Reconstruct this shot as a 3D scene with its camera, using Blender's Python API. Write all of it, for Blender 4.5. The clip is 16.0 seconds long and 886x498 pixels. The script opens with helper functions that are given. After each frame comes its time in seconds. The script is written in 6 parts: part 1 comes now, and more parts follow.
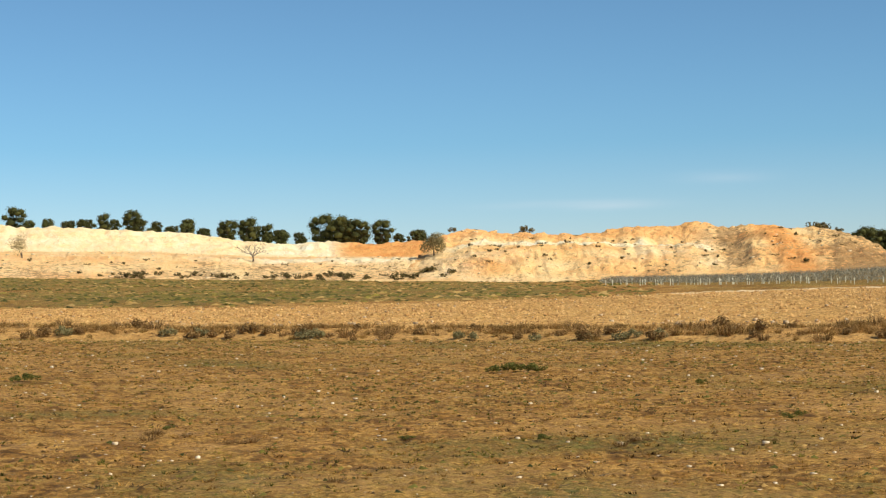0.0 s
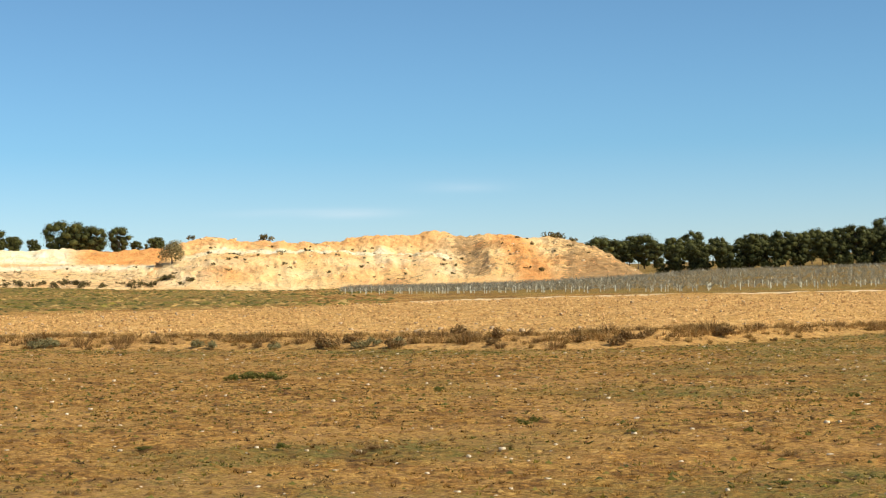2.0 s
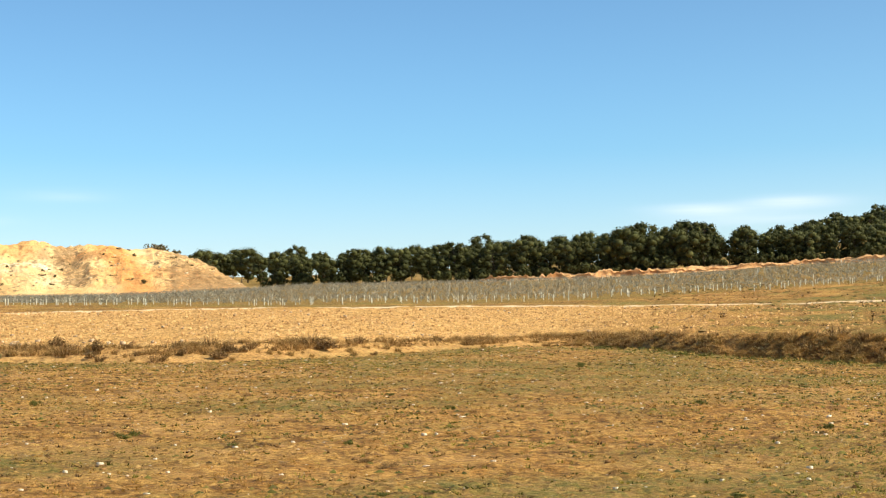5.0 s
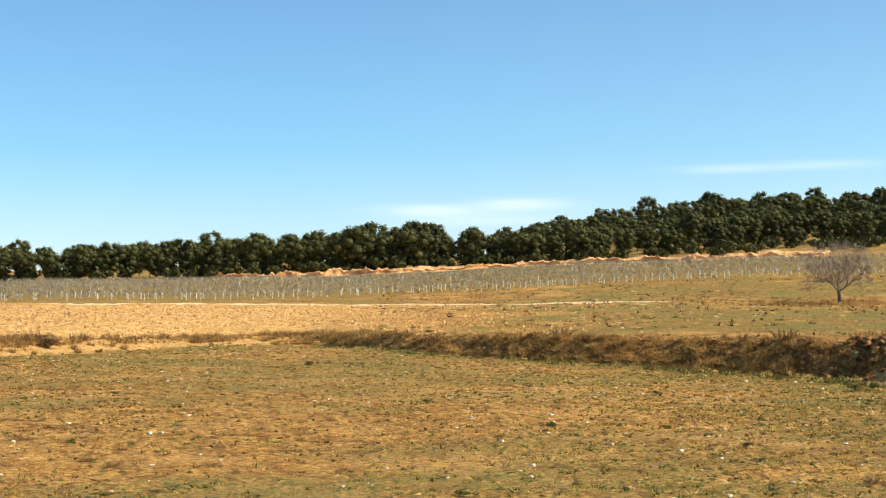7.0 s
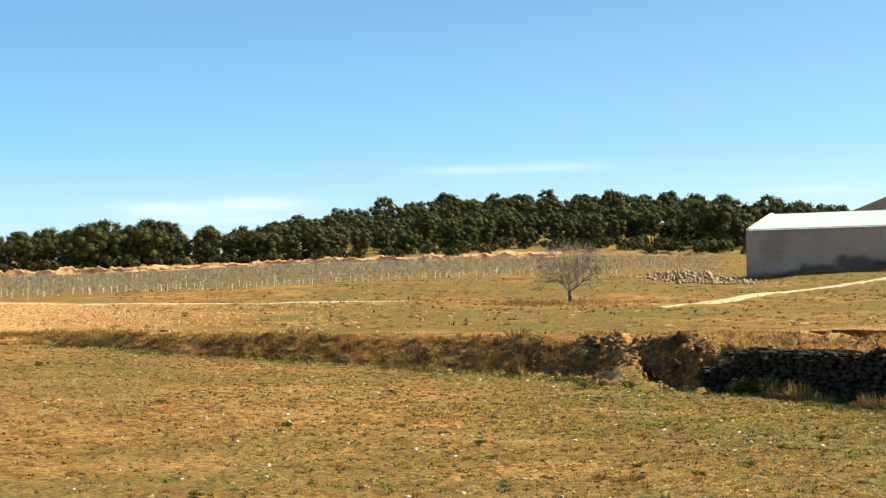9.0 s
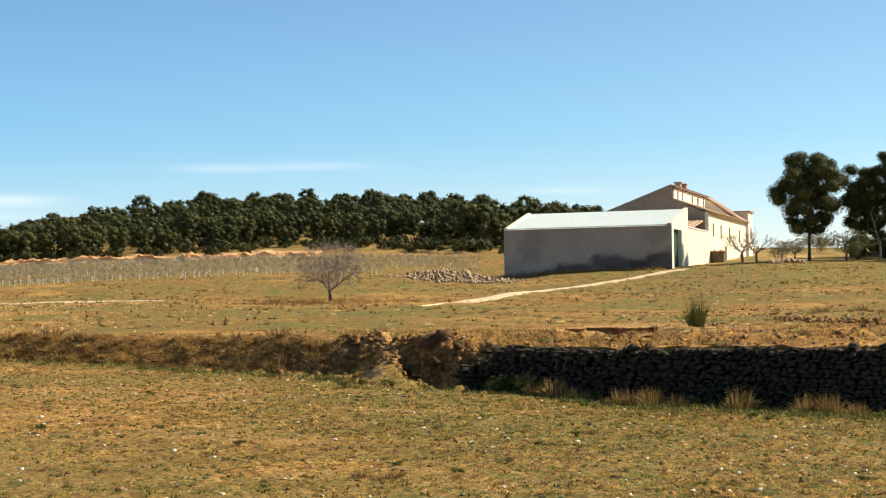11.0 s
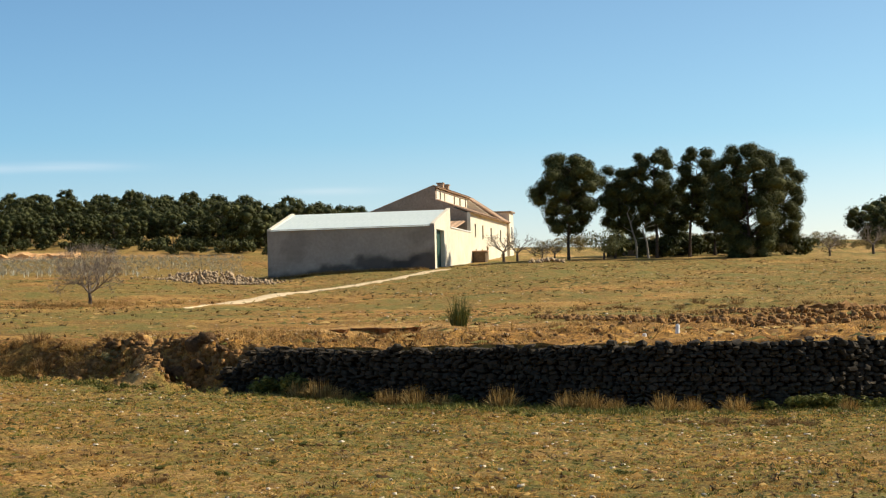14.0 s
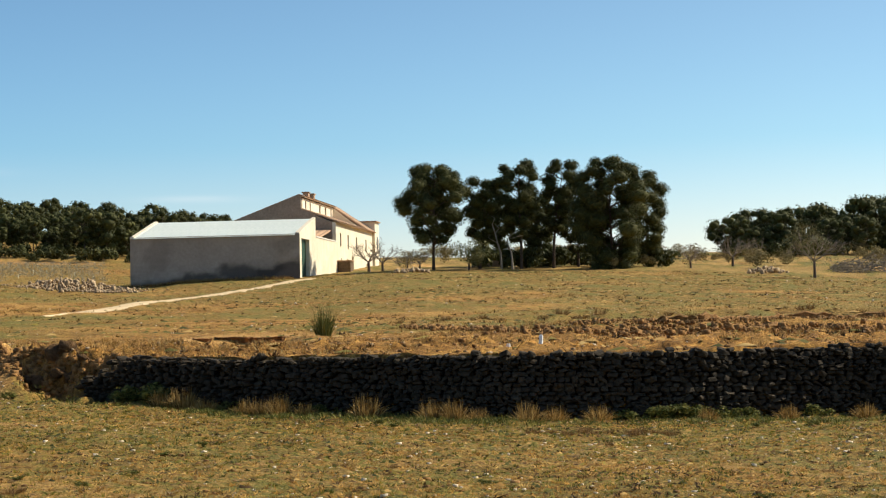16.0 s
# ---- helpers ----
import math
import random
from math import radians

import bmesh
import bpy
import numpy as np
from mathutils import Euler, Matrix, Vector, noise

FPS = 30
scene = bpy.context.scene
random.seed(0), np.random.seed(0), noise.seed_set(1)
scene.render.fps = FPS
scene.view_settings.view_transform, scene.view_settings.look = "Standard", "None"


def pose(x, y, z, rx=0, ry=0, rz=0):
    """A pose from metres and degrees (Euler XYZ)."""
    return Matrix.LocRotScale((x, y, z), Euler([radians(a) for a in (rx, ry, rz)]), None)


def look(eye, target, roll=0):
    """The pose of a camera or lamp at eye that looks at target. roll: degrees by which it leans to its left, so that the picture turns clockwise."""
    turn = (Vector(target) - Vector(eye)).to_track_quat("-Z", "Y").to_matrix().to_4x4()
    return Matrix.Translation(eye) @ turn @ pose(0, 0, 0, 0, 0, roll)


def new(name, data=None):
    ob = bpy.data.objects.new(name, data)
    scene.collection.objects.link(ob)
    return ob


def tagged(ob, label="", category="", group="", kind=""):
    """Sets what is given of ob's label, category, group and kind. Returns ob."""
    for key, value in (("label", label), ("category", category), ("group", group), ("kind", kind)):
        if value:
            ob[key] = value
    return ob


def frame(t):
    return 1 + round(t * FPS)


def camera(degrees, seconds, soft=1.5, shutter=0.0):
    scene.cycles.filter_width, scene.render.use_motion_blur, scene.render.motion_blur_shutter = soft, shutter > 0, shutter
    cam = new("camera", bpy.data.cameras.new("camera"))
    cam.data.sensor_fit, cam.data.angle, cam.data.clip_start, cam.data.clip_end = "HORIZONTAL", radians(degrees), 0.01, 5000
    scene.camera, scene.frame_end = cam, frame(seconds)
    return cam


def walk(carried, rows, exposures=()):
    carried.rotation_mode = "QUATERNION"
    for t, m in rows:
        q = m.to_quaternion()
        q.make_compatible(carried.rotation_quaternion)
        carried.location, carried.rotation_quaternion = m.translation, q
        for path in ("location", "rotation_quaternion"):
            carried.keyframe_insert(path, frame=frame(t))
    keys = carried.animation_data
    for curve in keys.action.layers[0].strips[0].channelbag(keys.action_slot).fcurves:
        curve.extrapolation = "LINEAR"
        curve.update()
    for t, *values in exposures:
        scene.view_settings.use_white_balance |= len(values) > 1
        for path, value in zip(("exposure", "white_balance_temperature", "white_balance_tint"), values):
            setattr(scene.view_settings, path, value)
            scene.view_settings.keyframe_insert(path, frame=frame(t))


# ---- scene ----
EYE = 2.0
cam = camera(28.2, 16.0, soft=1.2)
# seconds, yaw, pitch, roll: the camera turns on its spot at the edge of the field
ROWS = [
    (0.0, 0.000, 2.398, 1.220),
    (0.5, -2.104, 2.416, 1.201),
    (1.0, -4.218, 2.437, 1.254),
    (1.5, -6.342, 2.452, 1.343),
    (2.0, -8.441, 2.486, 1.334),
    (2.5, -10.551, 2.527, 1.459),
    (3.0, -12.672, 2.637, 1.409),
    (3.5, -14.797, 2.743, 1.352),
    (4.0, -16.939, 2.742, 1.248),
    (6.5, -27.872, 2.531, 0.644),
    (7.0, -30.065, 2.498, 0.550),
    (7.5, -32.251, 2.480, 0.483),
    (8.0, -34.380, 2.474, 0.451),
    (8.5, -36.516, 2.427, 0.514),
    (9.0, -38.612, 2.396, 0.579),
    (9.5, -40.636, 2.370, 0.600),
    (10.0, -42.587, 2.342, 0.600),
    (12.5, -51.244, 2.132, 1.333),
    (13.0, -52.454, 2.093, 1.437),
    (13.5, -53.362, 2.105, 1.439),
    (14.0, -54.030, 2.152, 1.415),
    (14.5, -54.675, 2.207, 1.398),
    (15.0, -55.530, 2.264, 1.338),
    (15.5, -56.780, 2.319, 1.231),
    (16.0, -58.420, 2.373, 1.141),
]
walk(cam, [(t, pose(0, 0, EYE) @ pose(0, 0, 0, 90 + pitch, roll, yaw)) for t, yaw, pitch, roll in ROWS],
     exposures=[(0.0, -0.02), (1.0, 0.07), (2.0, 0.17), (4.0, 0.45), (7.0, 0.61), (9.0, 0.66), (10.0, 0.63), (12.5, 0.32), (16.0, 0.28)])

# ---------------------------------------------------------------- light
SUN_AZ, SUN_EL = 127.0, 39.0
world = bpy.data.worlds.new("sky")
scene.world = world
world.use_nodes = True
wn = world.node_tree.nodes
wl = world.node_tree.links
sky = wn.new("ShaderNodeTexSky")
sky.sky_type = "NISHITA"
sky.sun_disc = False
sky.sun_elevation = radians(SUN_EL)
sky.sun_rotation = radians(SUN_AZ)
sky.air_density, sky.dust_density, sky.ozone_density = 1.0, 0.4, 2.0
wn["Background"].inputs["Strength"].default_value = 0.127
# clear dry air: the haze near the horizon stays pale, the blue deepens quickly above it
way = wn.new("ShaderNodeTexCoord").outputs["Generated"]
axes = wn.new("ShaderNodeSeparateXYZ")
wl.new(way, axes.inputs[0])
air = wn.new("ShaderNodeValToRGB")
for el, (p, c) in zip([air.color_ramp.elements[0], air.color_ramp.elements[1], air.color_ramp.elements.new(0.1), air.color_ramp.elements.new(0.6)],
                      ((0.0, (0.87, 0.90, 1.06)), (0.21, (0.155, 0.465, 0.765)), (0.1, (0.475, 0.73, 0.91)), (0.6, (0.42, 0.39, 0.34)))):
    el.position, el.color = p, (*c, 1)
wl.new(axes.outputs["Z"], air.inputs["Fac"])


def sky_math(op, a, b=0.0):
    n = wn.new("ShaderNodeMath")
    n.operation = op
    for sock, v in zip(n.inputs, (a, b)):
        if isinstance(v, (int, float)):
            sock.default_value = v
        else:
            wl.new(v, sock)
    return n.outputs[0]


tint = wn.new("ShaderNodeMix")
tint.data_type, tint.blend_type = "RGBA", "MULTIPLY"
tint.inputs[0].default_value = 1.0
wl.new(sky.outputs["Color"], tint.inputs[6])
wl.new(air.outputs["Color"], tint.inputs[7])
# thin wisps of high cloud: bearing, height, half width, half height (degrees), density
bearing = sky_math("MULTIPLY", sky_math("ARCTAN2", axes.outputs["X"], axes.outputs["Y"]), 180 / math.pi)
rise = sky_math("MULTIPLY", sky_math("ARCSINE", axes.outputs["Z"]), 180 / math.pi)
stretch = wn.new("ShaderNodeMapping")
stretch.inputs["Scale"].default_value = (9, 9, 130)
wl.new(way, stretch.inputs["Vector"])
puff = wn.new("ShaderNodeTexNoise")
puff.inputs["Scale"].default_value, puff.inputs["Detail"].default_value = 1.6, 6
wl.new(stretch.outputs[0], puff.inputs["Vector"])
veil = 0.0
for a0, e0, wa, we, dens in ((5.5, 3.7, 1.6, 0.16, 0.55), (9.2, 4.5, 1.5, 0.2, 0.3), (29.6, 3.75, 1.6, 0.2, 0.7), (32.7, 3.9, 1.6, 0.22, 0.75), (31.5, 3.4, 2.6, 0.25, 0.5),
                             (39.3, 4.95, 1.6, 0.14, 0.5), (42.3, 5.0, 1.9, 0.14, 0.5), (50.6, 4.1, 1.6, 0.12, 0.35), (3.0, 3.75, 1.8, 0.14, 0.25)):
    da = sky_math("DIVIDE", sky_math("SUBTRACT", bearing, a0), wa)
    de = sky_math("DIVIDE", sky_math("SUBTRACT", rise, e0), we)
    r = sky_math("ADD", sky_math("MULTIPLY", da, da), sky_math("MULTIPLY", de, de))
    veil = sky_math("ADD", sky_math("MULTIPLY", sky_math("EXPONENT", sky_math("MULTIPLY", r, -1.2)), dens), veil)
thick = sky_math("MULTIPLY", veil, sky_math("MULTIPLY", puff.outputs["Fac"], 1.0))
cloud = wn.new("ShaderNodeMix")
cloud.data_type = "RGBA"
cloud.clamp_factor = True
wl.new(thick, cloud.inputs[0])
wl.new(tint.outputs[2], cloud.inputs[6])
cloud.inputs[7].default_value = (6.2, 6.6, 7.0, 1)
# the sky pales and warms towards the sun's side
glare = wn.new("ShaderNodeMapRange")
glare.inputs["From Min"].default_value, glare.inputs["From Max"].default_value = 25.0, 70.0
wl.new(bearing, glare.inputs["Value"])
warm = wn.new("ShaderNodeMix")
warm.data_type, warm.blend_type = "RGBA", "MULTIPLY"
wl.new(glare.outputs["Result"], warm.inputs[0])
wl.new(cloud.outputs[2], warm.inputs[6])
warm.inputs[7].default_value = (1.32, 1.09, 0.96, 1)
wl.new(warm.outputs[2], wn["Background"].inputs["Color"])

sun_data = bpy.data.lights.new("sun", "SUN")
sun_data.energy, sun_data.angle, sun_data.color = 5.0, radians(0.53), (1.0, 0.90, 0.70)
sun = new("sun", sun_data)
sx, sy = math.sin(radians(SUN_AZ)), math.cos(radians(SUN_AZ))
ce, se = math.cos(radians(SUN_EL)), math.sin(radians(SUN_EL))
sun.matrix_world = look((200 * sx * ce, 200 * sy * ce, 200 * se), (0, 0, 0))


# ---------------------------------------------------------------- helpers
def rng_of(seed):
    return np.random.default_rng(seed)


def hash2(ix, iy, seed):
    h = (ix.astype(np.int64) * 374761393 + iy.astype(np.int64) * 668265263 + seed * 974711) & 0xFFFFFFFF
    h = ((h ^ (h >> 13)) * 1274126177) & 0xFFFFFFFF
    return ((h ^ (h >> 16)) & 0xFFFF) / 65535.0


def vnoise(x, y, seed=0):
    x, y = np.asarray(x, float), np.asarray(y, float)
    ix, iy = np.floor(x), np.floor(y)
    fx, fy = x - ix, y - iy
    fx, fy = fx * fx * (3 - 2 * fx), fy * fy * (3 - 2 * fy)
    a, b = hash2(ix, iy, seed), hash2(ix + 1, iy, seed)
    c, d = hash2(ix, iy + 1, seed), hash2(ix + 1, iy + 1, seed)
    return (a + (b - a) * fx) * (1 - fy) + (c + (d - c) * fx) * fy - 0.5


def fbm(x, y, octaves=4, seed=0):
    total, amp = 0.0, 1.0
    for k in range(octaves):
        total = total + amp * vnoise(np.asarray(x) * 2 ** k, np.asarray(y) * 2 ** k, seed + 17 * k)
        amp *= 0.5
    return total


def smooth(e0, e1, x):
    u = np.clip((np.asarray(x, float) - e0) / (e1 - e0), 0, 1)
    return u * u * (3 - 2 * u)


def mesh_of(name, verts, faces, mat=None, shade_smooth=False):
    me = bpy.data.meshes.new(name)
    if isinstance(faces, np.ndarray):
        n, k = faces.shape
        me.vertices.add(len(verts))
        me.vertices.foreach_set("co", np.asarray(verts, np.float32).ravel())
        me.loops.add(n * k)
        me.loops.foreach_set("vertex_index", faces.astype(np.int32).ravel())
        me.polygons.add(n)
        me.polygons.foreach_set("loop_start", np.arange(0, n * k, k, dtype=np.int32))
        me.update(calc_edges=True)
    else:
        me.from_pydata([tuple(v) for v in verts], [], faces)
        me.update()
    if shade_smooth:
        me.polygons.foreach_set("use_smooth", np.ones(len(me.polygons), bool))
    if mat:
        me.materials.append(mat)
    return me


def mesh_bm(name, bm, mat=None, shade_smooth=False):
    me = bpy.data.meshes.new(name)
    bm.to_mesh(me)
    bm.free()
    if shade_smooth:
        me.polygons.foreach_set("use_smooth", np.ones(len(me.polygons), bool))
    if mat:
        me.materials.append(mat)
    return me


def part(name, data, parent, label=""):
    ob = new(name, data)
    ob.parent = parent
    return tagged(ob, label)


def thing(name, x, y, z, rz=0.0, scale=1.0, label="", category="", group=""):
    ob = new(name)
    ob.empty_display_size = 0.2
    ob.matrix_world = pose(x, y, z, 0, 0, rz) @ Matrix.Scale(scale, 4)
    return tagged(ob, label, category, group)


def box(bm, lo, hi, m=None):
    """An axis-aligned box between two corners."""
    c = [(lo[k] + hi[k]) / 2 for k in range(3)]
    s = [hi[k] - lo[k] for k in range(3)]
    mat = Matrix.Translation(c) @ Matrix.Diagonal((*s, 1))
    return bmesh.ops.create_cube(bm, size=1, matrix=(m @ mat) if m else mat)["verts"]


def plan(az, d):
    """Plan coordinates of a place by its bearing from the eye (degrees) and its distance."""
    return d * np.sin(np.radians(az)), d * np.cos(np.radians(az))


# ---------------------------------------------------------------- materials
def material(name, rough=0.9, metal=0.0):
    m = bpy.data.materials.new(name)
    m.use_nodes = True
    b = m.node_tree.nodes["Principled BSDF"]
    b.inputs["Roughness"].default_value = rough
    b.inputs["Metallic"].default_value = metal
    b.inputs["Specular IOR Level"].default_value = 0.25
    return m, m.node_tree.nodes, m.node_tree.links, b


def tex_noise(nodes, links, coord, scale, detail=5.0, rough=0.6):
    n = nodes.new("ShaderNodeTexNoise")
    n.inputs["Scale"].default_value = scale
    n.inputs["Detail"].default_value = detail
    n.inputs["Roughness"].default_value = rough
    links.new(coord, n.inputs["Vector"])
    return n.outputs["Fac"]


def ramp(nodes, links, fac, stops):
    r = nodes.new("ShaderNodeValToRGB")
    e = r.color_ramp.elements
    while len(e) < len(stops):
        e.new(0.5)
    for el, (p, c) in zip(e, stops):
        el.position = p
        el.color = (*c, 1) if len(c) == 3 else c
    links.new(fac, r.inputs["Fac"])
    return r.outputs["Color"]


def mix(nodes, links, fac, a, b, mode="MIX"):
    n = nodes.new("ShaderNodeMix")
    n.data_type = "RGBA"
    n.blend_type = mode
    for sock, val in ((n.inputs[0], fac), (n.inputs[6], a), (n.inputs[7], b)):
        if isinstance(val, (int, float)):
            sock.default_value = val
        elif isinstance(val, tuple):
            sock.default_value = (*val, 1)
        else:
            links.new(val, sock)
    return n.outputs[2]


def attr(nodes, name):
    n = nodes.new("ShaderNodeAttribute")
    n.attribute_name = name
    return n.outputs["Fac"]


def coords(nodes, kind="Object"):
    return nodes.new("ShaderNodeTexCoord").outputs[kind]


def relief(nodes, links, b, height, strength=0.5, distance=0.05):
    n = nodes.new("ShaderNodeBump")
    n.inputs["Strength"].default_value = strength
    n.inputs["Distance"].default_value = distance
    links.new(height, n.inputs["Height"])
    links.new(n.outputs["Normal"], b.inputs["Normal"])


def plain(name, dark, light, scale=3.0, rough=0.9, metal=0.0, bump=0.3, distance=0.02, vary=0.0):
    """A surface of one colour with grain at two scales; vary: difference from object to object."""
    m, n, l, b = material(name, rough, metal)
    co = coords(n)
    f1 = tex_noise(n, l, co, scale)
    f2 = tex_noise(n, l, co, scale * 9, 3)
    c = ramp(n, l, f1, [(0.3, dark), (0.7, light)])
    c = mix(n, l, 0.5, c, ramp(n, l, f2, [(0.3, (0.3, 0.3, 0.3)), (0.7, (0.7, 0.7, 0.7))]), "OVERLAY")
    if vary:
        info = n.new("ShaderNodeObjectInfo").outputs["Random"]
        v = ramp(n, l, info, [(0.0, (1 - vary,) * 3), (1.0, (1 + vary,) * 3)])
        c = mix(n, l, 1.0, c, v, "MULTIPLY")
    l.new(c, b.inputs["Base Color"])
    relief(n, l, b, f2, bump, distance)
    return m


def island(name, stops, rough=0.8, trans=0.0, tone=0.0):
    """Foliage and straw: every blade or clump takes its own tone; tone: share of the whole tuft's."""
    m, n, l, b = material(name, rough)
    r = n.new("ShaderNodeNewGeometry").outputs["Random Per Island"]
    if tone:
        r = scalar(n, l, "ADD", scalar(n, l, "MULTIPLY", r, 1 - tone), scalar(n, l, "MULTIPLY", attr(n, "tone"), tone))
    c = ramp(n, l, r, stops)
    big = tex_noise(n, l, coords(n), 0.6, 2)
    c = mix(n, l, 0.6, c, ramp(n, l, big, [(0.3, (0.35, 0.35, 0.35)), (0.7, (0.65, 0.65, 0.65))]), "OVERLAY")
    l.new(c, b.inputs["Base Color"])
    if trans:
        b.inputs["Transmission Weight"].default_value = 0.0
        t = n.new("ShaderNodeBsdfTranslucent")
        l.new(c, t.inputs["Color"])
        s = n.new("ShaderNodeMixShader")
        s.inputs[0].default_value = trans
        l.new(b.outputs[0], s.inputs[1])
        l.new(t.outputs[0], s.inputs[2])
        l.new(s.outputs[0], n["Material Output"].inputs["Surface"])
    return m


def scalar(n, l, op, a, b=0.0, c=0.0):
    """One arithmetic node."""
    q = n.new("ShaderNodeMath")
    q.operation = op
    for sock, v in zip(q.inputs, (a, b, c)):
        if isinstance(v, (int, float)):
            sock.default_value = v
        else:
            l.new(v, sock)
    return q.outputs[0]


def band(n, l, value, lo, hi, top=1.0):
    """Soft step of a value from lo to hi."""
    q = n.new("ShaderNodeMapRange")
    q.inputs["From Min"].default_value, q.inputs["From Max"].default_value, q.inputs["To Max"].default_value = lo, hi, top
    l.new(value, q.inputs["Value"])
    return q.outputs["Result"]


def ground_material():
    m, n, l, b = material("field_ground", 0.95)
    co = coords(n)
    fine = tex_noise(n, l, co, 11.0, 6, 0.75)
    mid = tex_noise(n, l, co, 2.0, 7, 0.72)
    lump = tex_noise(n, l, co, 0.75, 6, 0.7)
    big = tex_noise(n, l, co, 0.13, 4, 0.6)
    soil = ramp(n, l, mid, [(0.34, (0.10, 0.046, 0.010)), (0.5, (0.32, 0.155, 0.033)), (0.66, (0.61, 0.325, 0.078))])
    soil = mix(n, l, 0.85, soil, ramp(n, l, fine, [(0.34, (0.12, 0.12, 0.12)), (0.66, (0.8, 0.8, 0.8))]), "OVERLAY")
    pale = ramp(n, l, mid, [(0.3, (0.46, 0.255, 0.082)), (0.5, (0.66, 0.39, 0.135)), (0.7, (0.78, 0.50, 0.21))])
    pale = mix(n, l, 0.6, pale, ramp(n, l, fine, [(0.3, (0.28, 0.28, 0.28)), (0.7, (0.72, 0.72, 0.72))]), "OVERLAY")
    grass = ramp(n, l, fine, [(0.3, (0.038, 0.041, 0.009)), (0.48, (0.135, 0.122, 0.025)), (0.66, (0.31, 0.245, 0.058))])
    straw = ramp(n, l, fine, [(0.32, (0.085, 0.047, 0.013)), (0.48, (0.39, 0.212, 0.048)), (0.64, (0.76, 0.45, 0.13))])
    litter = ramp(n, l, fine, [(0.32, (0.055, 0.032, 0.014)), (0.5, (0.20, 0.12, 0.05)), (0.66, (0.44, 0.29, 0.135))])
    cover = scalar(n, l, "MULTIPLY_ADD", attr(n, "grass"), 1.25, scalar(n, l, "ADD", mid, big))
    c = mix(n, l, attr(n, "pale"), soil, pale)
    # bare crumbs, dead leaves and grey litter in ragged patches
    c = mix(n, l, band(n, l, tex_noise(n, l, co, 5.0, 6, 0.75), 0.52, 0.58, 0.55), c, (0.07, 0.036, 0.014))
    clump = attr(n, "clump")
    c = mix(n, l, clump, c, straw)
    c = mix(n, l, scalar(n, l, "MULTIPLY", band(n, l, lump, 0.55, 0.63, 0.4), clump), c, litter)
    leaf = scalar(n, l, "MULTIPLY", band(n, l, cover, 1.3, 1.75), scalar(n, l, "MULTIPLY_ADD", clump, 0.55, 0.45))
    c = mix(n, l, leaf, c, grass)
    l.new(c, b.inputs["Base Color"])
    relief(n, l, b, scalar(n, l, "MULTIPLY_ADD", mid, 1.6, fine), 0.85, 0.065)
    return m


def spoil_material():
    m, n, l, b = material("spoil_earth", 0.95)
    co = coords(n)
    fine = tex_noise(n, l, co, 1.1, 7, 0.72)
    big = tex_noise(n, l, co, 0.07, 6, 0.65)
    mid = tex_noise(n, l, co, 0.3, 7, 0.72)
    earth = ramp(n, l, big, [(0.32, (0.80, 0.40, 0.135)), (0.5, (0.90, 0.56, 0.235)), (0.68, (0.95, 0.70, 0.36))])
    c = mix(n, l, attr(n, "white"), earth, ramp(n, l, mid, [(0.3, (0.94, 0.72, 0.36)), (0.65, (0.97, 0.89, 0.68))]))
    c = mix(n, l, attr(n, "ochre"), c, ramp(n, l, mid, [(0.3, (0.70, 0.29, 0.085)), (0.7, (0.88, 0.45, 0.15))]))
    # dry brush and dark crumbs break through in ragged flecks
    fleck = scalar(n, l, "MULTIPLY_ADD", attr(n, "brush"), 0.24, fine)
    c = mix(n, l, band(n, l, fleck, 0.62, 0.69, 0.85), c, ramp(n, l, mid, [(0.35, (0.20, 0.125, 0.055)), (0.65, (0.46, 0.29, 0.13))]))
    c = mix(n, l, 0.5, c, ramp(n, l, fine, [(0.3, (0.32, 0.32, 0.32)), (0.7, (0.70, 0.70, 0.70))]), "OVERLAY")
    l.new(c, b.inputs["Base Color"])
    relief(n, l, b, fine, 0.8, 0.55)
    return m


M_GROUND = ground_material()
M_SPOIL = spoil_material()
M_NEEDLE = island("pine_needles", [(0.0, (0.030, 0.037, 0.010)), (0.6, (0.060, 0.066, 0.017)), (1.0, (0.112, 0.112, 0.030))], 0.75, 0.1)
M_SHRUB = island("dry_shrub", [(0.0, (0.11, 0.06, 0.024)), (0.6, (0.28, 0.165, 0.062)), (1.0, (0.46, 0.31, 0.13))], 0.9, 0.1)
M_STRAW = island("dry_straw", [(0.0, (0.14, 0.08, 0.022)), (0.5, (0.38, 0.235, 0.068)), (1.0, (0.66, 0.46, 0.18))], 0.85, 0.2)
M_GRASS = island("green_grass", [(0.0, (0.055, 0.075, 0.018)), (0.6, (0.13, 0.14, 0.03)), (1.0, (0.29, 0.245, 0.06))], 0.8, 0.2)
M_SAGE = island("grey_green_shrub", [(0.0, (0.14, 0.125, 0.05)), (0.6, (0.23, 0.21, 0.095)), (1.0, (0.35, 0.32, 0.17))], 0.85, 0.1)
M_TWIG = plain("grey_twig", (0.075, 0.055, 0.042), (0.16, 0.12, 0.09), 4)
M_BARK = plain("pine_bark", (0.05, 0.037, 0.028), (0.125, 0.092, 0.068), 5, bump=0.8, distance=0.04)
# limestone well below its own tone: the wall face's shade is in the colour
M_STONE_SHADED = plain("limestone", (0.028, 0.021, 0.014), (0.10, 0.078, 0.053), 7, bump=0.7, distance=0.02, vary=0.35)
M_RUBBLE = plain("pale_rubble", (0.29, 0.20, 0.115), (0.54, 0.41, 0.265), 4, bump=0.6, vary=0.2)
